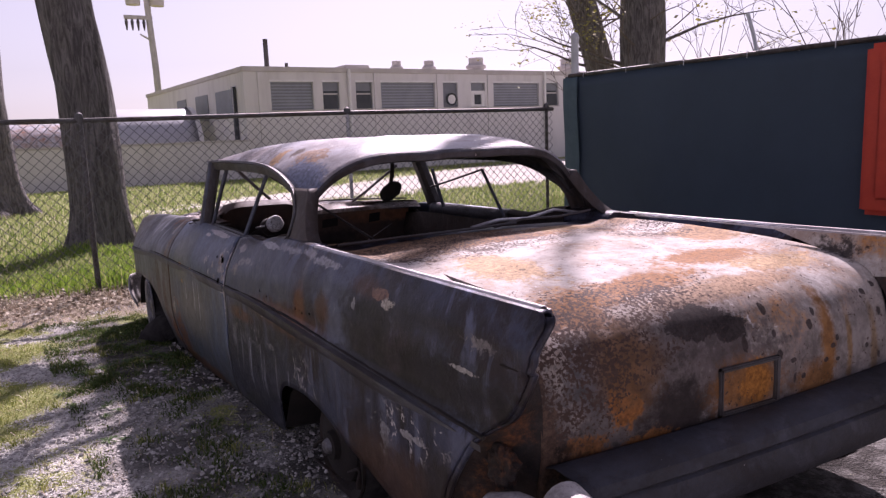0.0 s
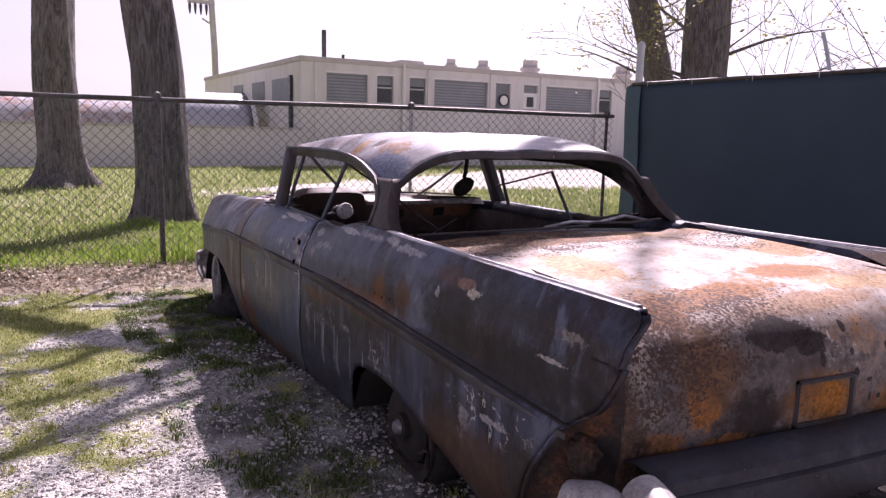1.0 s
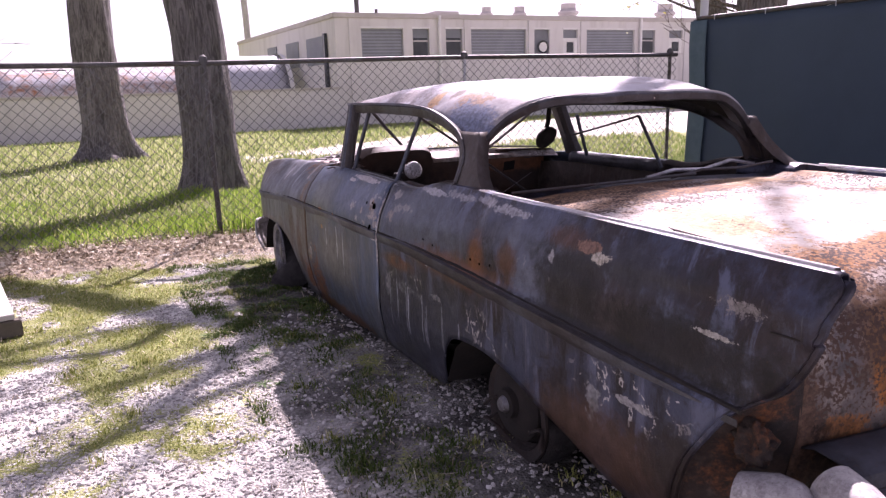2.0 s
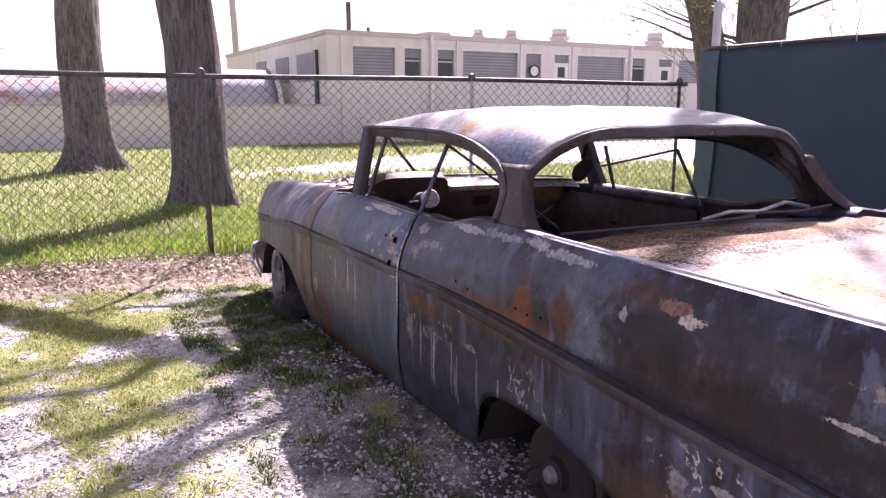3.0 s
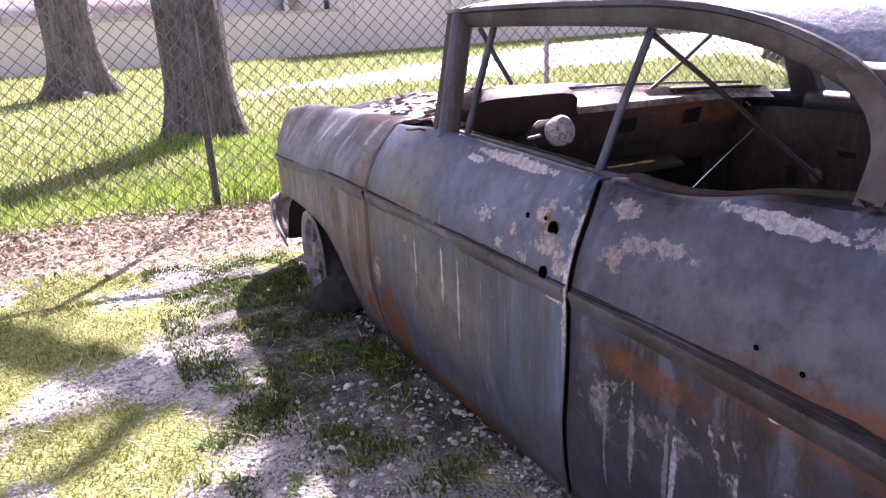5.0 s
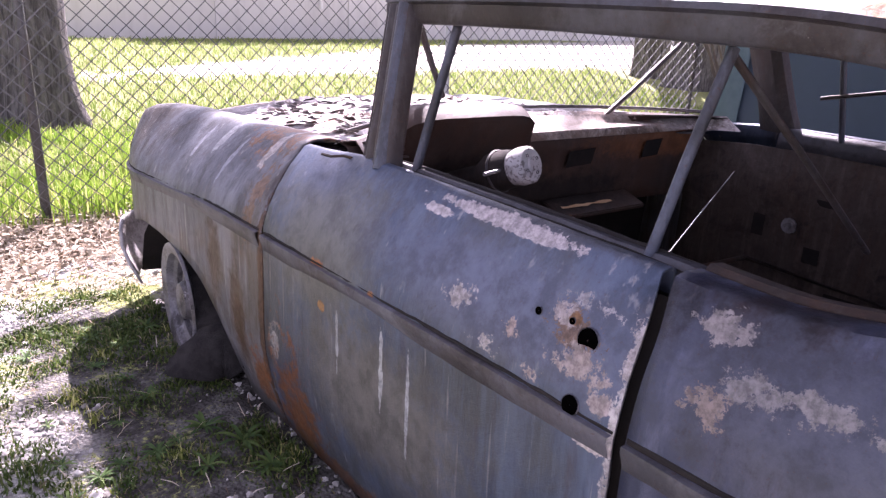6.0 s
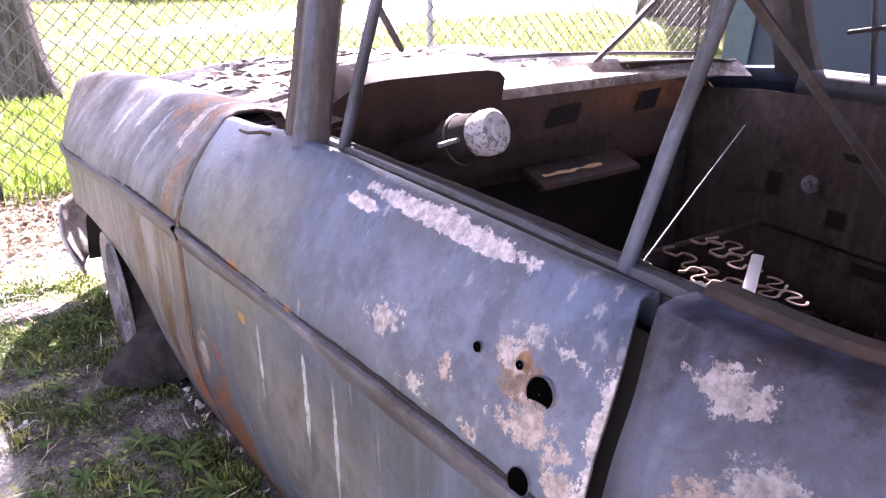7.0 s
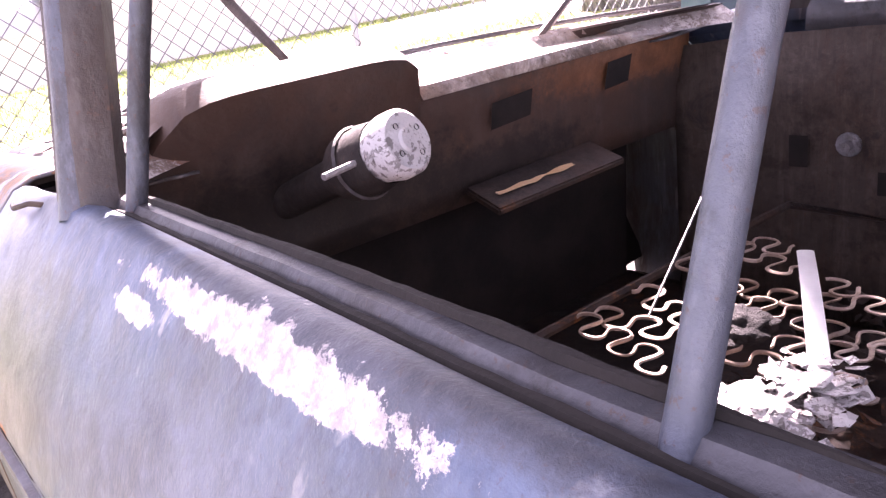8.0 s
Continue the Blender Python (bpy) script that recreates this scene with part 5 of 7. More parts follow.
for i in range(6):
    a = W(-0.85 + rnd.uniform(-0.03, 0.03), -0.98 + rnd.uniform(-0.20, 0.2), rnd.uniform(0.05, 0.26))
    b = a + Vector((rnd.uniform(-0.05, 0.05), rnd.uniform(-0.14, 0.14), rnd.uniform(-0.10, 0.03)))
    b.z = max(b.z, 0.012)
    pts = [a.lerp(b, q) + Vector((0.02 * math.sin(4 * q + i), 0, 0.03 * math.sin(math.pi * q))) for q in span(0, 1, 9)]
    part("axle_scrap", tube(pts, [rnd.uniform(0.004, 0.012) for _ in pts], 8, flat=0.6), m_inner, axle)

# key holes in the left door
for (v, z, r) in ((0.097, 0.728, 0.017), (0.088, 0.638, 0.014), (0.135, 0.742, 0.005), (0.20, 0.735, 0.006)):
    u = side_u(v, z)
    d = Vector((-1, 0, 0.25)).normalized()
    m = Matrix.Translation(W(u - 0.009, v, z)) @ d.to_track_quat("X", "Z").to_matrix().to_4x4()
    part("hole_rim", lathe([(r * 1.05, -0.003), (r * 1.10, 0.0005), (r * 1.15, -0.003)], 16, m=m), m_trim, car)
    # A black disc on the skin stands for the shaded hole.
    part("lock_hole", lathe([(r * 1.05, -0.004), (r, 0.0008), (r * 0.9, 0.0004), (0.001, 0.0)], 16, m=m), m_hole, car, "round hole where the handle was")
for v, z in ((-0.44, 0.675), (-0.52, 0.665), (-0.80, 0.665), (-0.86, 0.66), (-0.93, 0.67)):
    u = side_u(v, z)
    m = Matrix.Translation(W(u - 0.008, v, z)) @ pose(0, 0, 0, 0, 0, 180)
    part("trim_hole", lathe([(0.005, 0.001), (0.0045, 0.002), (0.001, 0.002)], 9, m=m), m_hole, car)


# ---- ground ----
def fence_y(x):
    return 3.478 - 0.105 * (x + 1.04)


def soft(a, b, x):
    t = min(1, max(0, (x - a) / (b - a)))
    return t * t * (3 - 2 * t)


def cover(x, y):
    """How much green lies on the ground, 0 to 1, and how much litter, and how much pale drive."""
    n1 = noise.fractal((x * 0.9, y * 0.9, 3.0), 0.8, 2.1, 4)
    n2 = noise.fractal((x * 3.1, y * 3.1, 7.0), 0.8, 2.1, 3)
    past = y - fence_y(x)
    if past > 0.0:
        mid = 10.1 + 0.15 * x + 0.5 * n1
        half = 0.2 + 0.29 * max(0.0, x - 0.8)
        half = min(half, 3.3)
        pale = soft(half + 0.5, half - 0.2, abs(y - mid - 0.10 * max(0, x)) + 0.7 * n2 + 0.3 * n1) * (0.15 + 0.85 * soft(-0.5, 3.0, x))
        return max(0.0, 1 - pale) * min(1, 1.05 + 0.4 * n2), 0.0, pale
    litter = 0.9 * soft(-1.05, -0.45, past + 0.45 * n2 + 0.25 * n1) * soft(-4.2, -2.6, x)
    clump = noise.fractal((x * 1.7 + 5, y * 1.7, 15.0), 0.9, 2.1, 4)
    green = 0.46 + 0.5 * n1 + 1.15 * clump + 0.5 * n2 + 0.34 * soft(0.2, 1.6, y) - 0.22 * soft(0.6, -0.8, y)
    # Dark soil by the car, with the car's own shade put into its colour.
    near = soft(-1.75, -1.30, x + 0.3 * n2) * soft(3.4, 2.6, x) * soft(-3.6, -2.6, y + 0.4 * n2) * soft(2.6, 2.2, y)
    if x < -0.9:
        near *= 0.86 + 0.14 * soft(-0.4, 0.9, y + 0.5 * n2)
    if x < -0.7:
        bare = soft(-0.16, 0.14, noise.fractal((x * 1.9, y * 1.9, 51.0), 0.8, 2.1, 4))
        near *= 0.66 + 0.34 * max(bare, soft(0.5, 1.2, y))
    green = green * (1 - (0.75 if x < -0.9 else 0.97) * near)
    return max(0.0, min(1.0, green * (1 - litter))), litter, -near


def ground_z(x, y):
    past = y - fence_y(x)
    return 0.012 * noise.noise((x * 0.8, y * 0.8, 0)) + 0.010 * noise.noise((x * 3, y * 3, 0)) + 0.05 * soft(-0.8, 0.3, past)


def axis(parts):
    out = []
    for a, b, n in parts:
        out += span(a, b, n + 1)[:-1]
    return out + [parts[-1][1]]


xs = axis([(-1500, -60, 6), (-60, -12, 24), (-12, -4.5, 38), (-4.5, 2.0, 110), (2.0, 12, 60), (12, 60, 40), (60, 1500, 6)])
ys = axis([(-1500, -60, 6), (-60, -6, 20), (-6, -2.5, 20), (-2.5, 5.5, 134), (5.5, 20, 90), (20, 60, 20), (60, 1500, 6)])
verts, greens, litters, pales, soil_shades = [], [], [], [], []
for y in ys:
    for x in xs:
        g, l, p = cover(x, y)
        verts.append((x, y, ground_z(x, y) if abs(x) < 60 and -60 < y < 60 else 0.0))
        greens.append(g), litters.append(l), pales.append(max(0.0, p)), soil_shades.append(max(0.0, -p))
nx = len(xs)
faces = [(j * nx + i, j * nx + i + 1, (j + 1) * nx + i + 1, (j + 1) * nx + i) for j in range(len(ys) - 1) for i in range(nx - 1)]
me = bpy.data.meshes.new("ground")
me.from_pydata(verts, [], faces)
for key, vals in (("green", greens), ("litter", litters), ("pale", pales), ("soil_shade", soil_shades)):
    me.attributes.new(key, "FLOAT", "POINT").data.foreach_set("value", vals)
n = Nodes("gravel_moss_ground")
g, l, p = n.attribute("green"), n.attribute("litter"), n.attribute("pale")
fine, mid = n.noise(55, 5, 0.7), n.noise(11, 5, 0.65)
vor = n.t.nodes.new("ShaderNodeTexVoronoi")
vor.inputs["Scale"].default_value = 92
n.t.links.new(n.pos, vor.inputs["Vector"])
stone = n.mix(n.step(vor.outputs["Distance"], 0.32, 0.62), n.ramp(vor.outputs["Color"], (0.1, (0.56, 0.545, 0.51)), (0.6, (0.76, 0.745, 0.71)), (0.95, (0.88, 0.87, 0.84))), (0.13, 0.115, 0.10))
soil = n.mix(mid, (0.54, 0.52, 0.48), (0.78, 0.76, 0.72))
c = n.mix(n.step(n.math("ADD", mid, n.math("MULTIPLY", fine, 0.3)), 0.45, 0.75), stone, soil)
# Darkens the soil by the car: bare earth plus painted car shade.
soil_shade = n.math("MULTIPLY", n.attribute("soil_shade"), n.math("ADD", 0.76, n.math("MULTIPLY", n.step(n.noise(7, 6, 0.7), 0.36, 0.58), 0.23)))
c = n.mix(soil_shade, c, n.mix(fine, (0.016, 0.014, 0.012), (0.055, 0.047, 0.040)))
moss = n.ramp(n.math("ADD", n.math("MULTIPLY", fine, 0.7), n.math("MULTIPLY", mid, 0.3)), (0.3, (0.085, 0.11, 0.028)), (0.5, (0.23, 0.255, 0.075)), (0.7, (0.42, 0.42, 0.19)))
c = n.mix(n.step(n.math("ADD", n.math("MULTIPLY", g, 0.75), n.math("ADD", n.math("MULTIPLY", n.math("SUBTRACT", mid, 0.5), 1.1), n.math("MULTIPLY", n.math("SUBTRACT", fine, 0.5), 1.3))), 0.26, 0.50), c, moss)
straw = n.ramp(fine, (0.3, (0.20, 0.155, 0.11)), (0.55, (0.40, 0.335, 0.25)), (0.8, (0.62, 0.56, 0.45)))
c = n.mix(n.step(l, 0.2, 0.6), c, straw)
c = n.mix(p, c, n.mix(mid, (0.42, 0.39, 0.34), (0.60, 0.57, 0.52)))
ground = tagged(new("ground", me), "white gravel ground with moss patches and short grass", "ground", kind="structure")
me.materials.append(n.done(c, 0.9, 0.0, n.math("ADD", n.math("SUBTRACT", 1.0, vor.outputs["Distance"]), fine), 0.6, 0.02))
for f in me.polygons:
    f.use_smooth = True

# ---- fence ----
m_post = burnt("galvanised_post", (0.12, 0.12, 0.12), (0.10, 0.085, 0.075), 0.66, 0.75, 0.7, streaks=0.3, rough=0.6, metal=0.4)
m_pale_post = plain("pale_galvanised", (0.40, 0.41, 0.43), (0.52, 0.53, 0.55), 5, 0.55, 0.3)
m_wire = plain("dull_fence_wire", (0.085, 0.085, 0.09), (0.18, 0.18, 0.19), 20, 0.42, 0.4)
fence = thing("chain_link_fence", (0, fence_y(0), 0), "grey chain-link fence with steel posts and a top rail", "fence", kind="structure")
F0, F1, FTOP = -13.3, 3.74, 1.50
for i in range(7):
    x = -1.04 + 2.35 * (i - 4) if i < 5 else (1.30, 3.65)[i - 5]
    y = fence_y(x)
    part("post", tube([(x, y, -0.05), (x, y, FTOP + 0.03)], 0.023 if i < 5 else 0.018, 10), m_pale_post if i not in (4, 6) else m_post, fence, "dark steel post" if i in (4, 6) else "pale steel post")
    part("post_cap", lathe([(0.034, -0.03), (0.036, 0.0), (0.028, 0.03), (0.002, 0.045)], 10, m=Matrix.Translation((x, y, FTOP + 0.02)) @ pose(0, 0, 0, 0, -90, 0)), m_post, fence)
part("top_rail", tube([(x, fence_y(x), FTOP + 0.006 * math.sin(x * 1.3)) for x in span(F0, F1, 30)], 0.021, 8), m_post, fence, "dark top rail")
part("bottom_wire", tube([(x, fence_y(x), 0.08 + 0.01 * math.sin(x * 2.1)) for x in span(F0, F1, 40)], 0.002, 4), m_wire, fence)
vl, fl = [], []
P, WR = 0.043, 0.0036
for i in range(int((F1 - F0) / P)):
    base = F0 + i * P
    k0 = len(vl)
    steps = int((FTOP - 0.06) / P)
    for k in range(steps + 1):
        hook = 1 if (k + i) % 2 else -1
        x = base + P * 0.52 * hook
        z = 0.06 + k * P
        sway = 0.012 * noise.noise((x * 0.9, z * 1.1, 6))
        x += 0.006 * noise.noise((x * 1.7, z * 1.3, 2))
        y = fence_y(x) - 0.024 + sway + 0.0022 * hook
        vl += [(x - WR, y - WR, z), (x + WR, y - WR, z), (x, y + WR, z)]
        if k:
            a, b = k0 + 3 * (k - 1), k0 + 3 * k
            fl += [(a, a + 1, b + 1, b), (a + 1, a + 2, b + 2, b + 1), (a + 2, a, b, b + 2)]
me = bpy.data.meshes.new("mesh")
me.from_pydata(vl, [], fl)
me.materials.append(m_wire)
mesh = new("wire_mesh", me)
mesh.parent, mesh.matrix_parent_inverse = fence, Matrix.Translation(-ROOTS[fence.name])
tagged(mesh, "woven diamond wire", kind="stuff")

# ---- green privacy screen on its own posts ----
SX, SY, STOP = 3.78, 2.75, 1.835
n = Nodes("dark_green_screen_cloth")
weave = n.noise(240, 2)
c = n.mix(n.noise(1.6, 5, 0.65), (0.026, 0.044, 0.064), (0.047, 0.074, 0.103))
m_screen = n.done(n.mix(0.35, c, n.mix(weave, (0.2, 0.2, 0.2), (0.8, 0.8, 0.8)), "OVERLAY"), 0.7, 0.0, n.math("ADD", weave, n.math("MULTIPLY", n.noise(3, 3), 4)), 0.4, 0.004)
screen = thing("privacy_screen_fence", (SX, SY, 0), "dark green privacy screen tied to a tall steel fence", "fence", kind="structure")
rows = []
for z in span(0.03, STOP, 16):
    rows.append([(SX + 0.022 * math.sin(y * 2.6 + 0.4 * z) * math.sin(z * 1.7) + 0.012 * noise.noise((y * 3, z * 1.2, 9)), y, z - (0.012 * math.sin(y * 5.2 + 1) ** 2 + 0.012 * abs(noise.noise((y * 6, 0, 4)))) * (z > 1.7)) for y in span(SY + 0.05, -7.0, 110)])
solid(part("screen_cloth", grid(rows), m_screen, screen, "dark green woven cloth"), 0.004)
part("corner_post", tube([(SX + 0.09, SY, -0.05), (SX + 0.09, SY, 2.25)], [0.042, 0.042], 12), m_pale_post, screen, "pale galvanised corner post")
part("post_cap", lathe([(0.046, -0.03), (0.05, 0.0), (0.036, 0.04), (0.002, 0.06)], 12, m=Matrix.Translation((SX + 0.09, SY, 2.25)) @ pose(0, 0, 0, 0, -90, 0)), m_pale_post, screen)
part("leaning_arm", tube([(SX + 0.17, 0.575, 1.80), (SX + 0.17, 0.63, 2.02), (SX + 0.17, 0.69, 2.20)], 0.017, 8), m_pale_post, screen, "leaning pale steel arm")
n = Nodes("worn_teal_cloth")
m_lap = n.done(n.mix(n.noise(14, 5, 0.6), (0.045, 0.085, 0.10), (0.10, 0.15, 0.17)), 0.75, 0.0, n.noise(240, 2), 0.3, 0.003)
rows = [[(SX - 0.030 + 0.010 * noise.noise((y * 9, z * 2, 3)), y + 0.012 * math.sin(z * 5), z) for y in span(SY + 0.055, SY - 0.16, 8)] for z in span(0.04, STOP - 0.02, 14)]
solid(part("cloth_lap", grid(rows), m_lap, screen, "faded teal overlap of the cloth"), 0.003)
ties = random.Random(3)
for y in (2.5, 1.9, 1.2, 0.55, -0.2, -0.9):
    part("tie", tube([(SX - 0.03, y, STOP - 0.03), (SX - 0.024, y + 0.004, STOP + 0.028), (SX + 0.02, y + ties.uniform(-0.03, 0.03), STOP + 0.02)], 0.004, 5), m_pale_post, screen)
part("top_rail", tube([(SX, SY, STOP + 0.005), (SX, -7.0, STOP + 0.005)], 0.02, 8), m_post, screen)
for y in (0.2, -2.6, -5.4):
    part("post", tube([(SX + 0.065, y, 0), (SX + 0.065, y, STOP)], 0.03, 8), m_post, screen)
m_orange = plain("orange_plastic", (0.50, 0.045, 0.02), (0.62, 0.07, 0.03), 5, 0.45)
ob = thing("orange_barrier", (SX - 0.08, -1.0, 0.56), "orange-red moulded plastic panel hung on the green screen", "barrier")
part("panel", box((SX - 0.13, -1.6, 0.56), (SX - 0.03, -0.47, 1.80), bevel=0.04), m_orange, ob)
part("panel_rib", box((SX - 0.15, -1.5, 0.68), (SX - 0.12, -0.59, 1.66), bevel=0.02), m_orange, ob)

# ---- the long low building and its wall ----
BY = 19.3
n = Nodes("painted_block_wall")
bl = n.noise(0.8, 5, 0.6)
run = n.noise(3, 4, 0.6, stretch=(1, 1, 0.15))
m_wall = n.done(n.mix(n.step(run, 0.45, 0.75), n.mix(bl, (0.60, 0.58, 0.57), (0.67, 0.65, 0.64)), (0.55, 0.53, 0.52)), 0.85, 0, n.noise(30, 3), 0.2, 0.01)
m_window = plain("grey_shuttered_panel", (0.16, 0.17, 0.19), (0.21, 0.225, 0.25), 2, 0.5)
m_slat = plain("pale_shutter_slat", (0.24, 0.255, 0.29), (0.30, 0.315, 0.35), 2, 0.45)
m_dark_glass = plain("dark_window_glass", (0.03, 0.035, 0.04), (0.06, 0.065, 0.07), 2, 0.15)
m_white = plain("white_paint", (0.62, 0.61, 0.60), (0.75, 0.74, 0.73), 4, 0.6)
m_fascia = plain("pale_roof_edge", (0.42, 0.39, 0.37), (0.52, 0.49, 0.47), 2, 0.7)
building = thing("long_building", (14, BY, 0), "long low beige industrial building with grey shuttered windows", "building")
BX0, BX1, BTOP = 5.64, 34.0, 3.52
openings = [(6.50, 7.95, 2.17, 3.09, 0), (8.29, 8.89, 2.17, 3.09, 1), (9.51, 10.14, 2.17, 3.09, 1), (10.48, 12.71, 2.17, 3.09, 0), (13.06, 13.71, 2.17, 3.09, 2), (14.32, 14.97, 2.17, 3.09, 3), (15.38, 17.67, 2.17, 3.09, 0), (18.03, 18.71, 2.17, 3.09, 1), (19.44, 20.15, 2.17, 3.09, 3), (20.51, 23.0, 2.17, 3.09, 0), (23.5, 24.2, 2.17, 3.09, 1), (24.8, 27.2, 2.17, 3.09, 0), (27.9, 30.2, 2.17, 3.09, 0)]
bm = bmesh.new()
box((BX0, BY, 0.0), (BX1, BY + 0.22, 2.15), bm)
box((BX0, BY, 3.11), (BX1, BY + 0.22, BTOP - 0.16), bm)
last = BX0
for x0, x1, z0, z1, kind in openings + [(BX1, BX1, 0, 0, 0)]:
    box((last, BY, 2.15), (x0, BY + 0.22, 3.11), bm)
    last = x1
box((BX0, BY + 0.22, 0), (BX0 + 0.2, BY + 14, BTOP - 0.16), bm)
box((BX1 - 0.2, BY + 0.22, 0), (BX1, BY + 14, BTOP - 0.16), bm)
part("wall", bm, m_wall, building, "beige painted wall", smooth=0)
bm = box((BX0 - 0.06, BY - 0.06, BTOP - 0.16), (BX1 + 0.06, BY + 14, BTOP), bevel=0.02)
part("roof", bm, m_fascia, building, "flat roof with a pale edge", smooth=0)
for x0, x1, z0, z1, kind in openings:
    win = part("window", box((x0, BY + 0.10, 2.15), (x1, BY + 0.13, 3.11)), m_window, building, "grey shuttered window" if kind == 0 else "narrow dark window", smooth=0)
    part("head_trim", box((x0 - 0.03, BY - 0.02, 3.05), (x1 + 0.03, BY + 0.08, 3.11), bevel=0.005), m_white, win)
    part("window_sill", box((x0 - 0.03, BY - 0.03, 2.13), (x1 + 0.03, BY + 0.08, 2.165), bevel=0.005), m_fascia, win)
    if kind == 0:
        for z in span(2.22, 3.02, 9):
            part("slat", box((x0 + 0.02, BY + 0.085, z), (x1 - 0.02, BY + 0.105, z + 0.05)), m_slat, win, smooth=0)
    if kind == 1:
        part("lower_pane", box((x0 + 0.05, BY + 0.07, 2.18), (x1 - 0.05, BY + 0.11, 2.76)), m_dark_glass, win, smooth=0)
        part("sash", box((x0, BY + 0.06, 2.64), (x1, BY + 0.11, 2.69)), m_fascia, win, smooth=0)
    if kind == 2:
        part("round_frame", lathe([(0.17, -0.02), (0.23, -0.03), (0.23, 0.0), (0.17, 0.0)], 24, m=Matrix.Translation(((x0 + x1) / 2 + 0.06, BY + 0.03, 2.45)) @ pose(0, 0, 0, 0, 0, 90)), m_dark_glass, win)
        part("round_pane", lathe([(0.17, -0.012), (0.002, -0.012)], 24, m=Matrix.Translation(((x0 + x1) / 2 + 0.06, BY + 0.03, 2.45)) @ pose(0, 0, 0, 0, 0, 90)), m_white, win, "white round pane")
    if kind == 3:
        bm = bmesh.new()
        for lo, hi in (((x0, 2.25), (x0 + 0.16, 2.62)), ((x1 - 0.16, 2.25), (x1, 2.62)), ((x0, 2.62), (x1, 2.76)), ((x0, 2.17), (x1, 2.25))):
            box((lo[0], BY + 0.02, lo[1]), (hi[0], BY + 0.09, hi[1]), bm)
        part("white_frame", bm, m_white, win, "white window frame", smooth=0)
        part("dark_pane", box((x0 + 0.165, BY + 0.06, 2.255), (x1 - 0.165, BY + 0.095, 2.615)), m_dark_glass, win, smooth=0)
for x in (9.24, 17.9, 26.2):
    part("downpipe", tube([(x, BY - 0.09, 0.9), (x, BY - 0.09, BTOP - 0.05)], 0.055, 8), m_white, building, "white downpipe")
for x in (6.2, 10.32, 12.9, 15.2, 20.35):
    part("pilaster", box((x - 0.12, BY - 0.05, 0), (x + 0.12, BY, BTOP - 0.17)), m_wall, building, smooth=0)
for y0, y1 in ((BY + 1.2, BY + 3.0), (BY + 4.0, BY + 5.6), (BY + 7, BY + 8.4)):
    part("side_window", box((BX0 - 0.03, y0, 2.0), (BX0 + 0.02, y1, 2.9)), m_window, building, smooth=0)
part("side_post", box((BX0 - 0.12, BY + 0.75, 1.2), (BX0 - 0.02, BY + 0.9, 2.95)), m_dark_glass, building, smooth=0)
part("chimney_pipe", tube([(7.43, 22, 3.4), (7.43, 22, 4.72)], 0.085, 10), m_post, building, "dark roof pipe")
part("roof_pipe", tube([(8.16, 22, 3.4), (8.16, 22, 3.92)], 0.06, 8), m_post, building)
for x, w, h in ((12.7, 0.2, 0.62), (14.2, 0.22, 0.66), (16.55, 0.34, 0.82), (21.75, 0.36, 0.9)):
    vent = part("roof_vent", lathe([(w, 0.0), (w, h * 0.45), (w * 1.25, h * 0.5), (w * 1.25, h * 0.62), (w * 0.9, h * 0.75), (w * 0.9, h), (0.01, h)], 14, m=Matrix.Translation((x, 22, 3.45)) @ pose(0, 0, 0, 0, -90, 0)), m_fascia, building, "pale roof ventilator")
part("roof_unit", box((10.3, 21.6, 3.45), (11.3, 22.6, 3.86), bevel=0.03), m_fascia, building)

low_wall = tagged(part("low_wall", box((-45, BY - 0.15, 0), (BX0, BY + 0.05, 1.20), bevel=0.01), m_wall), "long low beige painted block wall", "wall", kind="structure")
cap = tagged(part("wall_cap", box((-45, BY - 0.19, 1.20), (BX0, BY + 0.09, 1.27), bevel=0.01), m_fascia), "pale coping on the low wall", "coping", kind="structure")

# ---- arched metal hut behind the wall ----
n = Nodes("silver_corrugated_metal")
wave = n.math("SINE", n.math("MULTIPLY", n.vmath("DOT_PRODUCT", n.pos, (1, 0, 0)), 60))
m_hut = n.done(n.mix(n.noise(1.5, 4), (0.36, 0.37, 0.41), (0.52, 0.52, 0.55)), 0.4, 0.4, wave, 0.3, 0.02)
m_brown = burnt("rust_mottled_sheet", (0.50, 0.50, 0.55), (0.44, 0.34, 0.31), 0.60, 0.72, 0.72, streaks=0.3, rough=0.7, metal=0.1)
hut = thing("arched_metal_hut", (1, 24, 0), "silver arched corrugated metal hut with a white rim", "shed")
rows = [[(x, 24 + 1.6 * math.cos(a), 0.85 + 1.6 * math.sin(a)) for a in span(0, math.pi, 21)] for x in span(2.2, 5.0, 9)]
solid(part("arched_roof", grid(rows), m_hut, hut), 0.05)
rows = [[(x, 24 + r * math.cos(a), 0.85 + r * math.sin(a)) for a in span(0, math.pi, 21)] for x, r in ((4.98, 1.66), (5.14, 1.66), (5.14, 1.5), (4.98, 1.5))]
part("end_rim", grid(rows), m_white, hut, "white end rim")
part("end_wall", grid([[(4.95, 24 + 1.55 * math.cos(a), z) for a in span(0, math.pi, 13)] for z in (0.0, 0.9)]), m_brown, hut)
rows = [[(x, 24.2 + 1.25 * math.cos(a), 0.85 + 1.2 * math.sin(a)) for a in span(0, math.pi, 17)] for x in span(-4.0, 2.2, 12)]
solid(part("brown_roof", grid(rows), m_brown, hut, "rust-brown lower section"), 0.05)

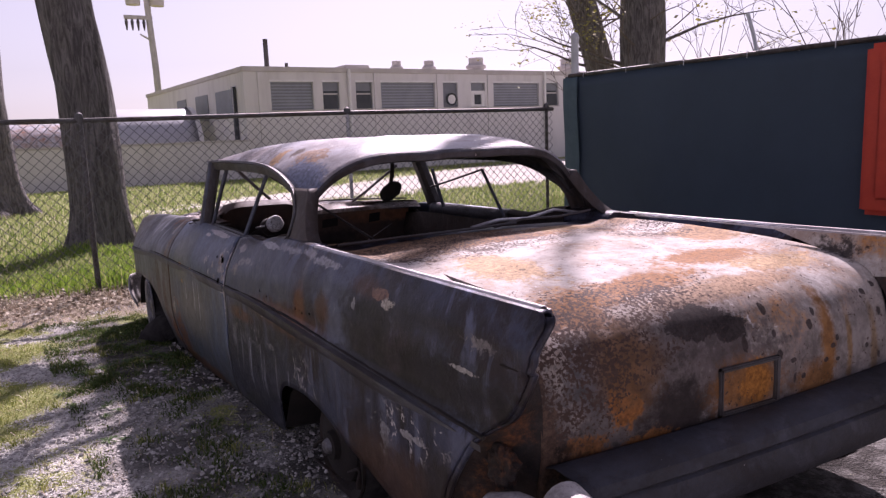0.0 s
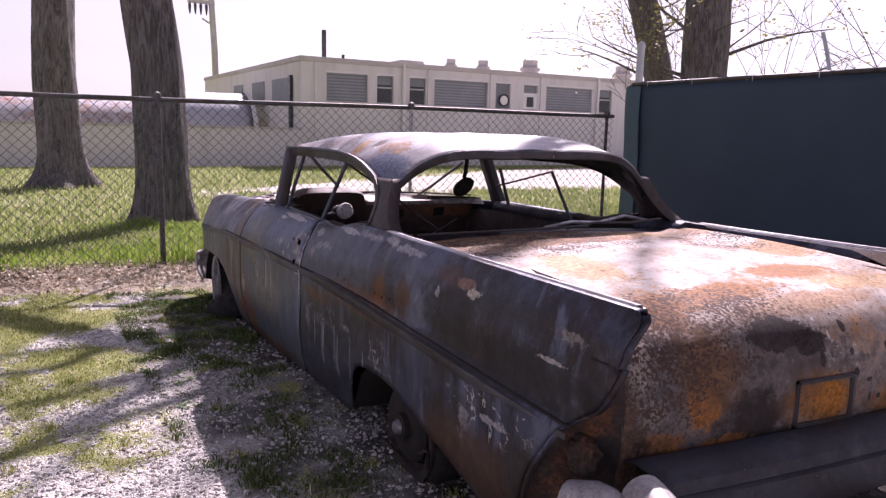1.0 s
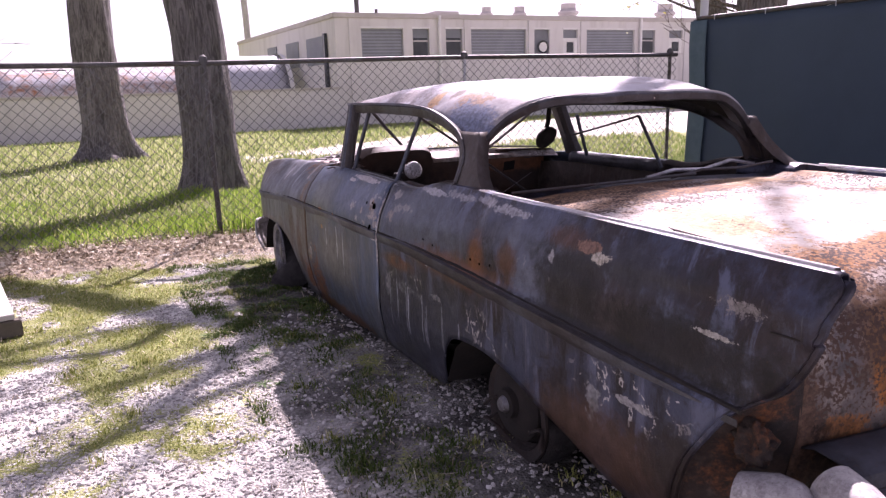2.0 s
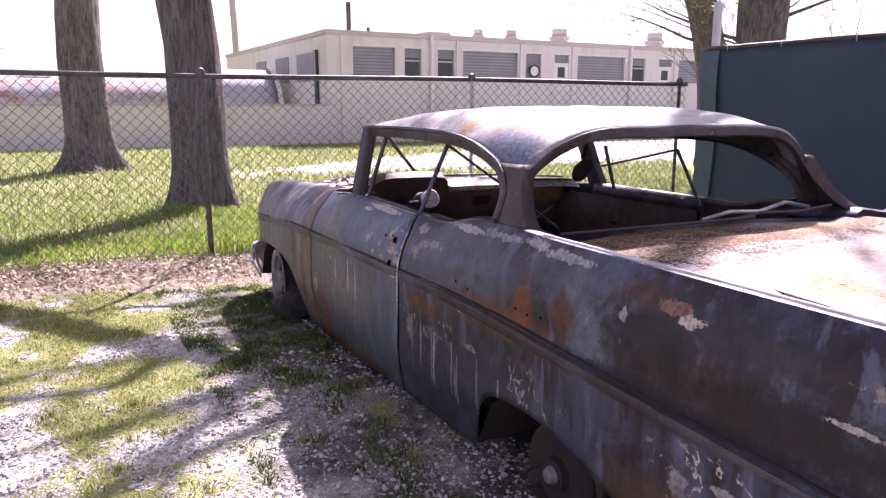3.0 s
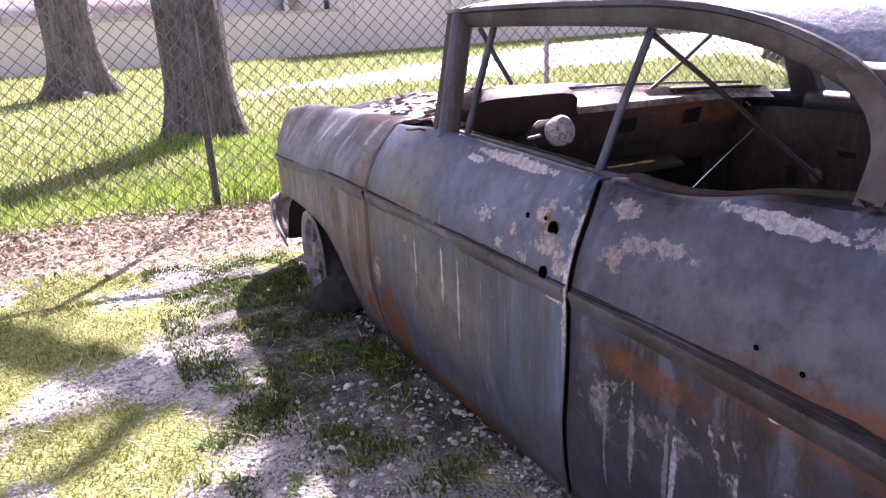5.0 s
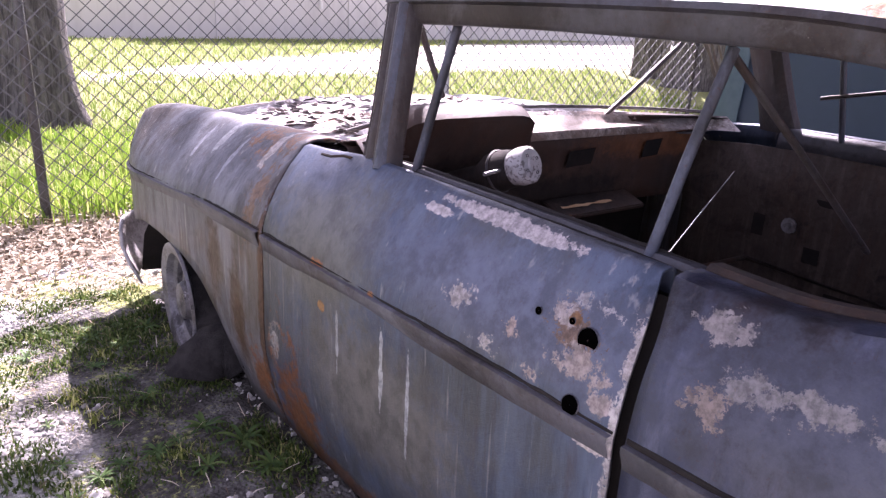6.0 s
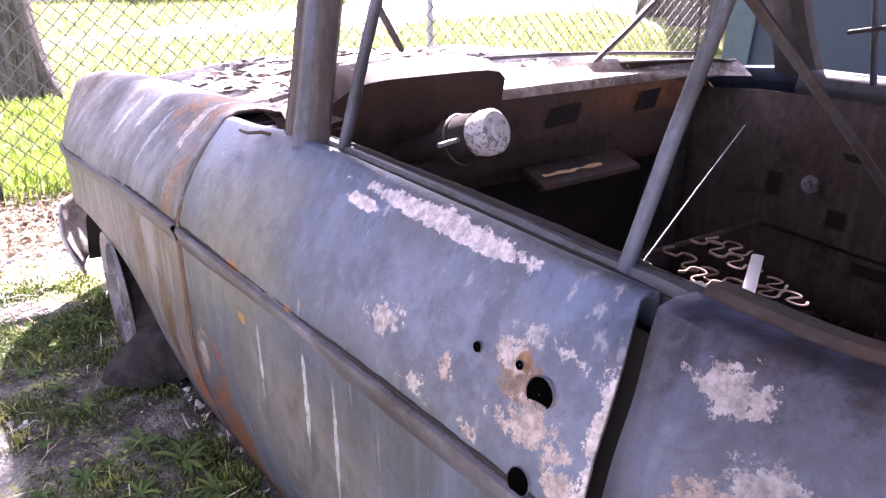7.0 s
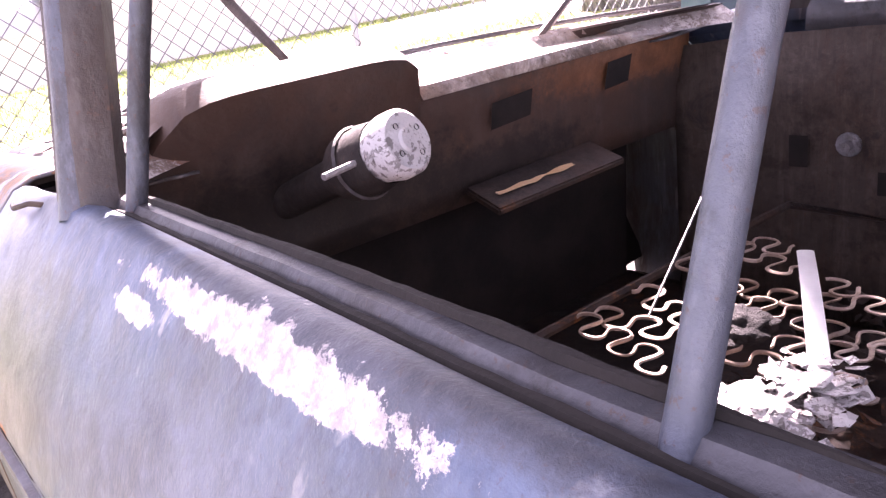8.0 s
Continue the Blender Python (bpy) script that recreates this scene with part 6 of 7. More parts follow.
# ---- utility pole ----
m_wood = plain("weathered_pole_wood", (0.36, 0.34, 0.33), (0.48, 0.46, 0.45), 4, 0.9)
PX = -0.62
pole = thing("utility_pole", (8.3 + PX, 40, 0), "weathered wooden utility pole with a crossarm and transformers", "pole")
part("pole_shaft", tube([(8.32 + PX, 40, 0), (8.25 + PX, 40, 5.5), (8.05 + PX, 40, 10.5)], [0.19, 0.18, 0.16], 12), m_wood, pole)
part("crossarm", box((6.85 + PX, 39.85, 7.95), (8.3 + PX, 40.05, 8.15), bevel=0.02), m_wood, pole)
part("brace", tube([(7.6 + PX, 39.9, 7.15), (8.15 + PX, 39.95, 6.85)], 0.05, 6), m_wood, pole)
for x in (6.95, 7.25, 7.55, 7.85):
    part("insulator", lathe([(0.05, 0.0), (0.09, -0.15), (0.06, -0.4), (0.03, -0.6), (0.001, -0.6)], 8, m=Matrix.Translation((x + PX, 39.95, 7.95)) @ pose(0, 0, 0, 0, -90, 0)), m_post, pole)
for x in (7.35, 8.6):
    part("transformer", lathe([(0.001, 0), (0.36, 0.02), (0.38, 0.1), (0.38, 0.9), (0.34, 1.0), (0.001, 1.02)], 16, m=Matrix.Translation((x + PX, 39.8, 8.65)) @ pose(0, 0, 0, 0, -90, 0)), m_fascia, pole, "grey transformer can")

# ---- wooden platform of pale boards ----
n = Nodes("bleached_board_wood")
grain = n.noise(6, 5, 0.65, stretch=(9, 0.7, 9))
m_board = n.done(n.mix(grain, (0.40, 0.37, 0.35), (0.62, 0.59, 0.57)), 0.85, 0, grain, 0.4, 0.004)
m_edge = plain("dark_timber_edge", (0.10, 0.085, 0.07), (0.17, 0.145, 0.12), 9, 0.9, strength=0.5)
deck = thing("wooden_platform", (-2.8, 2.2, 0), "low platform of bleached pale boards on dark timber", "platform")
turn = Matrix.Translation((-2.49, 1.44, 0)) @ pose(0, 0, 0, 0, 0, 8)
for i in range(5):
    part("board", box((-0.262 * (i + 1) + 0.008, 0, 0.098), (-0.262 * i - 0.008, 1.66, 0.128), bevel=0.004, turn=turn), m_board, deck, smooth=0)
part("timber", box((-1.31, -0.012, 0.0), (0.02, 0.05, 0.094), bevel=0.006, turn=turn), m_edge, deck, "dark front timber", smooth=0)
part("timber", box((-1.31, 1.60, 0.0), (0.0, 1.65, 0.094), bevel=0.006, turn=turn), m_edge, deck, smooth=0)
part("timber", box((-0.06, 0.06, 0.0), (-0.01, 1.59, 0.094), bevel=0.006, turn=turn), m_edge, deck, smooth=0)


# ---- trees ----
n = Nodes("grey_brown_bark")
ridge = n.noise(17, 8, 0.74, stretch=(1.0, 1.0, 0.16), distort=1.2)
patchy = n.noise(2.2, 4)
m_bark = n.done(n.mix(n.step(ridge, 0.35, 0.65), (0.060, 0.054, 0.055), n.mix(patchy, (0.15, 0.135, 0.137), (0.29, 0.27, 0.272))), 0.95, 0, ridge, 1.0, 0.05)
m_twig = plain("twig_bark", (0.09, 0.07, 0.06), (0.17, 0.14, 0.12), 6, 0.9)


def leafy(name, stops, through_light=0.45, each=False):
    """Thin green matter that lets light through; tones vary from piece to piece."""
    n = Nodes(name)
    c = n.ramp(n.each() if each else n.island(), *stops)
    c = n.mix(0.4, c, n.mix(n.noise(1.2, 4), (0.3, 0.3, 0.3), (0.7, 0.7, 0.7)), "OVERLAY")
    n.done(c, 0.6, spec=0.25)
    tr, mx = n.t.nodes.new("ShaderNodeBsdfTranslucent"), n.t.nodes.new("ShaderNodeMixShader")
    n.put(tr.inputs["Color"], c)
    mx.inputs[0].default_value = through_light
    n.t.links.new(n.bsdf.outputs[0], mx.inputs[1]), n.t.links.new(tr.outputs[0], mx.inputs[2])
    n.t.links.new(mx.outputs[0], n.t.nodes["Material Output"].inputs["Surface"])
    return n.mat


m_bud = leafy("young_leaf_green", [(0.0, (0.20, 0.19, 0.05)), (1.0, (0.34, 0.32, 0.09))])
m_lush = leafy("lush_grass_green", [(0.0, (0.11, 0.21, 0.025)), (0.5, (0.23, 0.36, 0.05)), (0.85, (0.37, 0.46, 0.10)), (1.0, (0.56, 0.50, 0.26))])
m_lawn = leafy("lawn_green", [(0.0, (0.11, 0.18, 0.042)), (0.5, (0.22, 0.29, 0.08)), (0.8, (0.34, 0.37, 0.16)), (1.0, (0.52, 0.47, 0.32))])
m_moss = leafy("short_mossy_grass", [(0.0, (0.12, 0.16, 0.03)), (0.45, (0.29, 0.33, 0.08)), (0.8, (0.47, 0.47, 0.17)), (1.0, (0.62, 0.56, 0.36))], 0.3)
m_weed = leafy("broad_weed_leaf", [(0.0, (0.05, 0.10, 0.03)), (0.6, (0.09, 0.16, 0.045)), (1.0, (0.15, 0.22, 0.06))], 0.3, True)
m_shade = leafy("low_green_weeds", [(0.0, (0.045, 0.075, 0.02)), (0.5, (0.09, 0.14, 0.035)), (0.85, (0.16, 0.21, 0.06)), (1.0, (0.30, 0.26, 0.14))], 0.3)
m_dry = leafy("dry_straw_and_leaf", [(0.0, (0.13, 0.09, 0.06)), (0.25, (0.28, 0.215, 0.145)), (0.6, (0.48, 0.40, 0.29)), (1.0, (0.74, 0.68, 0.56))], 0.2)


def bough(rnd, start, way, length, radius, depth, out, tips, droop=0.0, wander=0.35):
    """A wandering tapered branch with its own side branches."""
    pts, rad, p, d = [start], [radius], start.copy(), way.normalized()
    steps = max(4, int(length / 0.45))
    for i in range(steps):
        d = (d + Vector((rnd.uniform(-1, 1), rnd.uniform(-1, 1), rnd.uniform(-0.8, 1) - droop)) * wander * 0.5).normalized()
        p = p + d * (length / steps)
        pts.append(p.copy()), rad.append(radius * (1 - 0.8 * (i + 1) / steps))
        if depth and i > 0 and rnd.random() < 0.62:
            side = (d + Vector((rnd.uniform(-1, 1), rnd.uniform(-1, 1), rnd.uniform(-0.5, 0.9))) * 0.9).normalized()
            bough(rnd, p.copy(), side, length * rnd.uniform(0.3, 0.55), max(rad[-1] * 0.6, 0.006), depth - 1, out, tips, droop, wander)
    out.append((pts, rad))
    tips.append((p.copy(), d.copy()))


def tree(name, at, radius, bend, height, seed, label, limbs, leaves=0, roots=0.5, top_scale=0.75, spars=(), fine=0):
    """A trunk with root flare along bend, then limbs as (height, way, length, radius)."""
    rnd = random.Random(seed)
    root = thing(name, at, label, "tree")
    base = Vector(at)
    bendx, bendy = curve_of([(z, dx) for z, dx, dy in bend]), curve_of([(z, dy) for z, dx, dy in bend])
    rows = []
    for i in range(46):
        z = height * (i / 45) ** 1.5 - 0.08
        r0 = radius * (1 - (1 - top_scale) * z / height)
        flare = roots * math.exp(-max(z, 0) / 0.28)
        row = []
        for k in range(40):
            a = k * math.tau / 40
            lobes = 1 + flare * (0.55 + 0.45 * math.cos(5 * a + seed)) + 0.05 * math.cos(3 * a + z * 1.3) + 0.09 * noise.noise((3 * math.cos(a), 3 * math.sin(a), z * 0.9 + seed)) + 0.05 * noise.noise((9 * math.cos(a), 9 * math.sin(a), z * 1.6 + seed))
            row.append(base + Vector((bendx(z) + r0 * lobes * math.cos(a), bendy(z) + r0 * lobes * math.sin(a), z)))
        rows.append(row)
    part("trunk", grid(rows, True), m_bark, root, "ridged grey-brown bark")
    out, tips, low_tips = [], [], []
    for z, way, length, r, *sway in limbs:
        bough(rnd, base + Vector((bendx(z), bendy(z), z)), Vector(way), length, r, 2, out, tips, wander=sway[0] if sway else 0.35)
        pts, rad = out.pop()
        part("limb", tube(pts, rad, 8), m_bark, root)
    for _ in range(fine):
        z, a = rnd.uniform(2.0, 5.6), rnd.uniform(0, math.tau)
        bough(rnd, base + Vector((bendx(z), bendy(z), z)), Vector((math.cos(a), math.sin(a), rnd.uniform(0.1, 0.7))), rnd.uniform(1.2, 2.8), 0.02, 3, out, low_tips, wander=0.5)
    for r0, r1, stops in spars:
        cs = [curve_of([(i, p[k]) for i, p in enumerate(stops)]) for k in range(3)]
        pts = [Vector([c(q) for c in cs]) + 0.05 * noise.noise_vector((q * 2.0, seed, 0)) for q in span(0, len(stops) - 1, 6 * len(stops))]
        part("limb", tube(pts, span(r0, r1, len(pts)), 8), m_bark, root)
        for p in pts[len(pts) // 2::7]:
            bough(rnd, p, Vector((rnd.uniform(-1, 1), rnd.uniform(-1, 1), rnd.uniform(-0.2, 1))), rnd.uniform(0.5, 1.3), 0.012, 1, out, tips)
    bm = bmesh.new()
    for pts, rad in out:
        tube(pts, rad, 4, bm, cap=False)
    tagged(part("twig_mass", bm, m_twig, root, "bare thin twigs"), kind="stuff")
    if leaves:
        vl, fl = [], []
        for _ in range(leaves):
            p, d = rnd.choice(low_tips if low_tips and rnd.random() < 0.6 else tips)
            p = p + Vector((rnd.gauss(0, 0.14), rnd.gauss(0, 0.14), rnd.gauss(0, 0.12)))
            a, s = rnd.uniform(0, math.tau), rnd.uniform(0.02, 0.045)
            x, y = Vector((math.cos(a), math.sin(a), rnd.uniform(-0.5, 0.5))) * s, Vector((-math.sin(a), math.cos(a), rnd.uniform(-0.9, 0.9))) * s * 0.6
            k = len(vl)
            vl += [p - x, p + y, p + x, p - y]
            fl.append((k, k + 1, k + 2, k + 3))
        me = bpy.data.meshes.new("mesh")
        me.from_pydata(vl, [], fl)
        me.materials.append(m_bud)
        ob = new("young_leaves", me)
        ob.parent, ob.matrix_parent_inverse = root, Matrix.Translation(-base)
        tagged(ob, "small pale young leaves", kind="stuff")
    return root


tree("tree", (-0.57, 6.45, 0.08), 0.315, [(-0.1, 0.0, 0), (1.0, 0.01, 0), (1.7, 0.0, 0.02), (2.4, -0.045, 0.05), (3.0, -0.11, 0.05), (5, -0.2, 0.1), (11, -0.2, 0.2)], 11.0, 3, "large grey-barked tree with a thick leaning trunk in grass",
     spars=[(0.15, 0.085, [(-0.75, 6.5, 4.4), (0.83, 7.08, 5.5), (2.27, 6.89, 6.55), (3.53, 6.65, 7.5)]),
            (0.075, 0.04, [(3.33, 6.64, 7.35), (3.55, 6.74, 8.1), (3.52, 6.91, 9.3), (3.19, 6.92, 10.3)]),
            (0.07, 0.03, [(2.75, 6.82, 6.95), (2.96, 6.96, 7.6), (2.68, 7.71, 8.5), (2.04, 7.95, 9.2)])],
     limbs=[(7.5, (-1, 0.3, 0.8), 5.0, 0.14), (9.0, (0.8, 0.7, 0.8), 4.5, 0.12), (10.5, (-0.2, 0.4, 1), 4.0, 0.14)])
tree("tree", (-1.45, 12.4, 0.08), 0.38, [(-0.1, 0.0, 0), (1.0, -0.035, 0), (2.5, -0.03, 0), (3.5, 0.02, 0), (5, -0.2, 0.1), (12, -0.1, 0.2)], 12.0, 8, "large pale grey tree with flared roots on the lawn",
     [(4.6, (-1, 0.2, 0.9), 5.5, 0.17), (6.0, (1, -0.2, 0.8), 6.5, 0.16), (7.5, (-0.5, -1, 0.8), 5.5, 0.14), (9, (0.5, 0.8, 0.9), 5.0, 0.12), (11, (0.1, -0.2, 1), 4.5, 0.14)], roots=0.95)
tree("tree", (8.95, 6.35, 0.05), 0.43, [(-0.1, 0, 0), (2, 0.05, 0), (4, 0.1, 0), (12, 0.3, 0.2)], 12.0, 14, "sturdy tree trunk behind the green screen with sparse twigs",
     [(2.0, (0.9, -0.7, 0.15), 2.4, 0.045), (2.3, (-1.0, 0.5, 0.25), 2.2, 0.04), (2.6, (0.6, -0.9, 0.3), 2.2, 0.04), (3.0, (-0.8, 0.3, 0.4), 2.4, 0.04), (5.8, (-4.24, -1.9, 2.4), 6.0, 0.11, 0.15), (6.6, (-1.03, -0.95, 0.6), 5.0, 0.09, 0.2), (7.4, (-3.25, -0.65, 1.5), 5.5, 0.07, 0.22), (8.2, (-2.85, 0.4, 1.1), 5.0, 0.06, 0.25), (9, (0.7, 0.4, 0.9), 5, 0.12), (11, (-0.3, -0.2, 1), 5, 0.12)], leaves=3200, roots=0.3, fine=16)
tree("tree", (9.52, 7.9, 0.05), 0.31, [(-0.1, 0.35, 0), (2, 0.05, 0), (3.5, -0.45, 0), (5, -1.0, 0), (12, -2.2, 0.2)], 12.0, 21, "leaning tree trunk behind the fence with sparse twigs",
     [(2.4, (-1, 0.4, 0.25), 2.0, 0.035), (3.2, (0.9, 0.2, 0.35), 2.0, 0.035), (7.6, (-5.74, -1.7, 0.9), 7.0, 0.13, 0.12), (8.2, (-5.2, -0.1, 1.0), 6.5, 0.10, 0.12), (7.9, (-5.2, 1.3, 1.0), 6.5, 0.09, 0.14), (9, (-0.5, 0.9, 0.9), 5, 0.12), (11, (-0.6, -0.3, 1), 5, 0.12)], leaves=1800, roots=0.3, fine=12)


def bare_shrub(at, size, seed, label):
    """Several thin bare stems from one root."""
    rnd = random.Random(seed)
    root = thing("bare_shrub", at, label, "shrub")
    out, tips = [], []
    for _ in range(14):
        a = rnd.uniform(0, math.tau)
        bough(rnd, Vector(at) + Vector((0.2 * math.cos(a), 0.2 * math.sin(a), 0)), Vector((math.cos(a) * 0.7, math.sin(a) * 0.7, 1.3)), size * rnd.uniform(0.7, 1.1), 0.012 * size ** 0.5, 3, out, tips, wander=0.45)
    bm = bmesh.new()
    for pts, rad in out:
        tube(pts, [max(r, 0.004) for r in rad], 4, bm, cap=False)
    tagged(part("stem_mass", bm, m_twig, root), kind="stuff")


bare_shrub((8.6, 2.4, 0), 3.4, 31, "bare thin-stemmed shrub behind the green screen")
bare_shrub((8.3, 5.2, 0), 3.1, 32, "bare tangled shrub at the foot of the trees")
bare_shrub((9.4, 0.6, 0), 3.6, 33, "bare thin-stemmed shrub behind the green screen")
bare_shrub((-6.9, 25, 0), 3.0, 36, "bare grey shrub behind the low wall")
bare_shrub((-9.5, 27, 0), 3.6, 37, "bare grey shrub behind the low wall")
bare_shrub((-13, 28, 0), 3.8, 38, "bare grey shrub behind the low wall")

# far line of woods, and a pale trailer beyond the wall
m_far = plain("hazy_far_woods", (0.24, 0.235, 0.25), (0.33, 0.32, 0.33), 0.2, 0.95)
rnd = random.Random(77)
bm = bmesh.new()
for i in range(240):
    x = -160 + i * 1.4 + rnd.uniform(-0.6, 0.6)
    y, r = 130 + rnd.uniform(-8, 8), rnd.uniform(1.2, 2.6)
    got = bmesh.ops.create_icosphere(bm, subdivisions=1, radius=1.0, matrix=Matrix.Translation((x, y, r * 0.7)) @ Matrix.Diagonal((r, r, r * rnd.uniform(0.7, 1.3), 1)))
    for v in got["verts"]:
        v.co += Vector((rnd.uniform(-1, 1), rnd.uniform(-1, 1), rnd.uniform(-1, 1))) * 0.35
tagged(part("far_woods", bm, m_far), "hazy grey line of far bare woods", "woods", kind="stuff")
van = thing("white_trailer", (-2.2, 26, 0), "white box trailer beyond the low wall", "trailer")
part("box_body", box((-2.9, 25.6, 0.55), (-1.9, 28.5, 2.14), bevel=0.05), m_white, van)
part("end_frame", tube([(-2.87, 25.55, 0.6), (-2.87, 25.55, 2.10), (-1.93, 25.55, 2.10), (-1.93, 25.55, 0.6)], 0.05, 6), m_post, van)
part("wheel", lathe([(0.001, -0.1), (0.3, -0.1), (0.32, 0.0), (0.3, 0.1), (0.001, 0.1)], 18, m=Matrix.Translation((-1.9, 27.0, 0.31))), m_char, van)

# ---- grass, stones and litter ----
def blades(name, count, place, size, material, label, seed, lean=0.5, width=0.004):
    """Many tapering bent blades in one mesh."""
    rnd = random.Random(seed)
    vl, fl = [], []
    made = 0
    while made < count:
        got = place(rnd)
        made += 1
        if got is None:
            continue
        x, y, scale = got
        h = rnd.uniform(*size) * scale
        a, b = rnd.uniform(0, math.tau), rnd.uniform(0, math.tau)
        wx, wy = math.cos(a) * width * (0.6 + h * 5), math.sin(a) * width * (0.6 + h * 5)
        lx, ly = math.cos(b) * h * lean * rnd.random(), math.sin(b) * h * lean * rnd.random()
        z = ground_z(x, y) - 0.004
        k = len(vl)
        vl += [(x - wx, y - wy, z), (x + wx, y + wy, z), (x + lx * 0.35 - wx * 0.7, y + ly * 0.35 - wy * 0.7, z + h * 0.55), (x + lx * 0.35 + wx * 0.7, y + ly * 0.35 + wy * 0.7, z + h * 0.55), (x + lx, y + ly, z + h * (1 - 0.25 * lean))]
        fl += [(k, k + 1, k + 3, k + 2), (k + 2, k + 3, k + 4)]
    me = bpy.data.meshes.new("mesh")
    me.from_pydata(vl, [], fl)
    me.materials.append(material)
    return tagged(new(name, me), label, "grass", kind="stuff")


def tall_spot(rnd):
    x = rnd.uniform(-6.5, 4.0)
    y = fence_y(x) + rnd.uniform(-0.10, 2.8)
    n1 = noise.fractal((x * 1.3, y * 1.3, 11.0), 0.8, 2.1, 3)
    past = y - fence_y(x)
    s = 0.55 + 0.75 * n1 + 0.45 * soft(1.2, 0.1, past)
    if x > -1.1:
        s += 0.25
    return (x, y, s) if rnd.random() < 0.35 + s * 0.6 and s > 0.15 else None


def lawn_spot(rnd):
    t = rnd.random() ** 1.6
    y = 4.3 + 14.3 * t
    x = rnd.uniform(-5.5 - 0.35 * y, 3.0 + 0.75 * y)
    g, l, p = cover(x, y)
    return (x, y, 0.5 + 0.8 * g + 0.35 * t) if rnd.random() < g else None


def moss_spot(rnd):
    x, y = rnd.uniform(-4.0, -0.5), rnd.uniform(-1.6, 3.2)
    g, l, p = cover(x, y)
    g -= 0.5 * max(0.0, -p)
    g += 0.55 * noise.noise((x * 6, y * 6, 20)) + 0.5 * noise.noise((x * 21, y * 21, 4))
    return (x, y, min(1.0, 0.35 + 0.6 * g)) if rnd.random() < (g - 0.12) * 1.1 else None


def tuft_spot(rnd):
    k = rnd.randrange(90)
    q = random.Random(900 + k)
    x, y = q.uniform(-4.0, -0.75), q.uniform(-2.0, 3.0)
    r = abs(rnd.gauss(0, 0.045))
    a = rnd.uniform(0, math.tau)
    return (x + r * math.cos(a), y + r * math.sin(a), 1.0 - r * 5)


blades("tall_grass", 46000, tall_spot, (0.06, 0.17), m_lush, "lush tall spring grass behind the fence", 41, 0.7, 0.0032)
blades("lawn_grass", 90000, lawn_spot, (0.04, 0.09), m_lawn, "short sunlit lawn beyond the fence", 42, 0.8, 0.007)
blades("mossy_grass", 150000, moss_spot, (0.008, 0.032), m_moss, "short yellow-green mossy grass on gravel", 43, 0.9, 0.0035)
def shade_spot(rnd):
    x, y = rnd.uniform(-1.6, -0.9), rnd.uniform(-1.2, 2.6)
    g = noise.fractal((x * 4, y * 4, 33.0), 0.8, 2.1, 3)
    return (x, y, 0.6 + g) if rnd.random() < 0.20 + 0.9 * g + 0.40 * soft(0.3, 1.2, y) else None


blades("shade_weeds", 44000, shade_spot, (0.012, 0.045), m_shade, "small dark green weeds in dark soil beside the car", 46, 1.1, 0.0042)
blades("grass_tufts", 5200, tuft_spot, (0.02, 0.06), m_moss, "small grass tufts growing in gravel", 44, 0.9, 0.0028)


def dry_spot(rnd):
    x = rnd.uniform(-5.0, 1.2)
    y = fence_y(x) - abs(rnd.gauss(0.30, 0.30)) + 0.12
    return (x, y, 1.0)


# straw and dead leaves lying along the fence
rnd = random.Random(50)
vl, fl = [], []
for i in range(17000):
    x, y, _ = dry_spot(rnd)
    if i % 5 == 0:
        x, y = rnd.uniform(-4.2, -0.3), rnd.uniform(-2.0, 3.0)
    a = rnd.uniform(0, math.tau)
    L, wd = (rnd.uniform(0.03, 0.13), rnd.uniform(0.0012, 0.003)) if rnd.random() < 0.62 else (rnd.uniform(0.015, 0.04), rnd.uniform(0.008, 0.02))
    if i % 5 == 0:
        L, wd = rnd.uniform(0.015, 0.07), rnd.uniform(0.0008, 0.0022)
    c, s = math.cos(a), math.sin(a)
    z = ground_z(x, y) + rnd.uniform(0.003, 0.03 if i % 5 else 0.012)
    t0, t1, mid = rnd.uniform(-0.012, 0.012), rnd.uniform(-0.012, 0.025), rnd.uniform(0, 0.018)
    k = len(vl)
    for q, dz in ((-1, t0), (0, mid), (1, t1)):
        for w in (-1, 1):
            vl.append((x + c * L * q * 0.5 - s * wd * w * (1 if q == 0 else 0.5), y + s * L * q * 0.5 + c * wd * w * (1 if q == 0 else 0.5), z + dz))
    fl += [(k, k + 1, k + 3, k + 2), (k + 2, k + 3, k + 5, k + 4)]
me = bpy.data.meshes.new("mesh")
me.from_pydata(vl, [], fl)
me.materials.append(m_dry)
tagged(new("dry_litter", me), "dry straw, twigs and dead leaves along the fence", "litter", kind="stuff")

# crushed white stones
n = Nodes("crushed_white_stone")
m_stone = n.done(n.mix(n.noise(60, 4), n.ramp(n.island(), (0.0, (0.22, 0.21, 0.20)), (0.35, (0.44, 0.43, 0.41)), (0.75, (0.68, 0.665, 0.64)), (1.0, (0.86, 0.84, 0.81))), (0.40, 0.37, 0.34)), 0.85, 0, n.noise(200, 3), 0.3, 0.002)
rnd = random.Random(60)
ico = bmesh.new()
bmesh.ops.create_icosphere(ico, subdivisions=1, radius=1.0)
ico.verts.index_update()
ifs = np.array([[v.index for v in f.verts] for f in ico.faces])
iv = np.array([v.co[:] for v in ico.verts])
ico.free()
nr = np.random.RandomState(7)
allv, allf, k = [], [], 0
made = 0
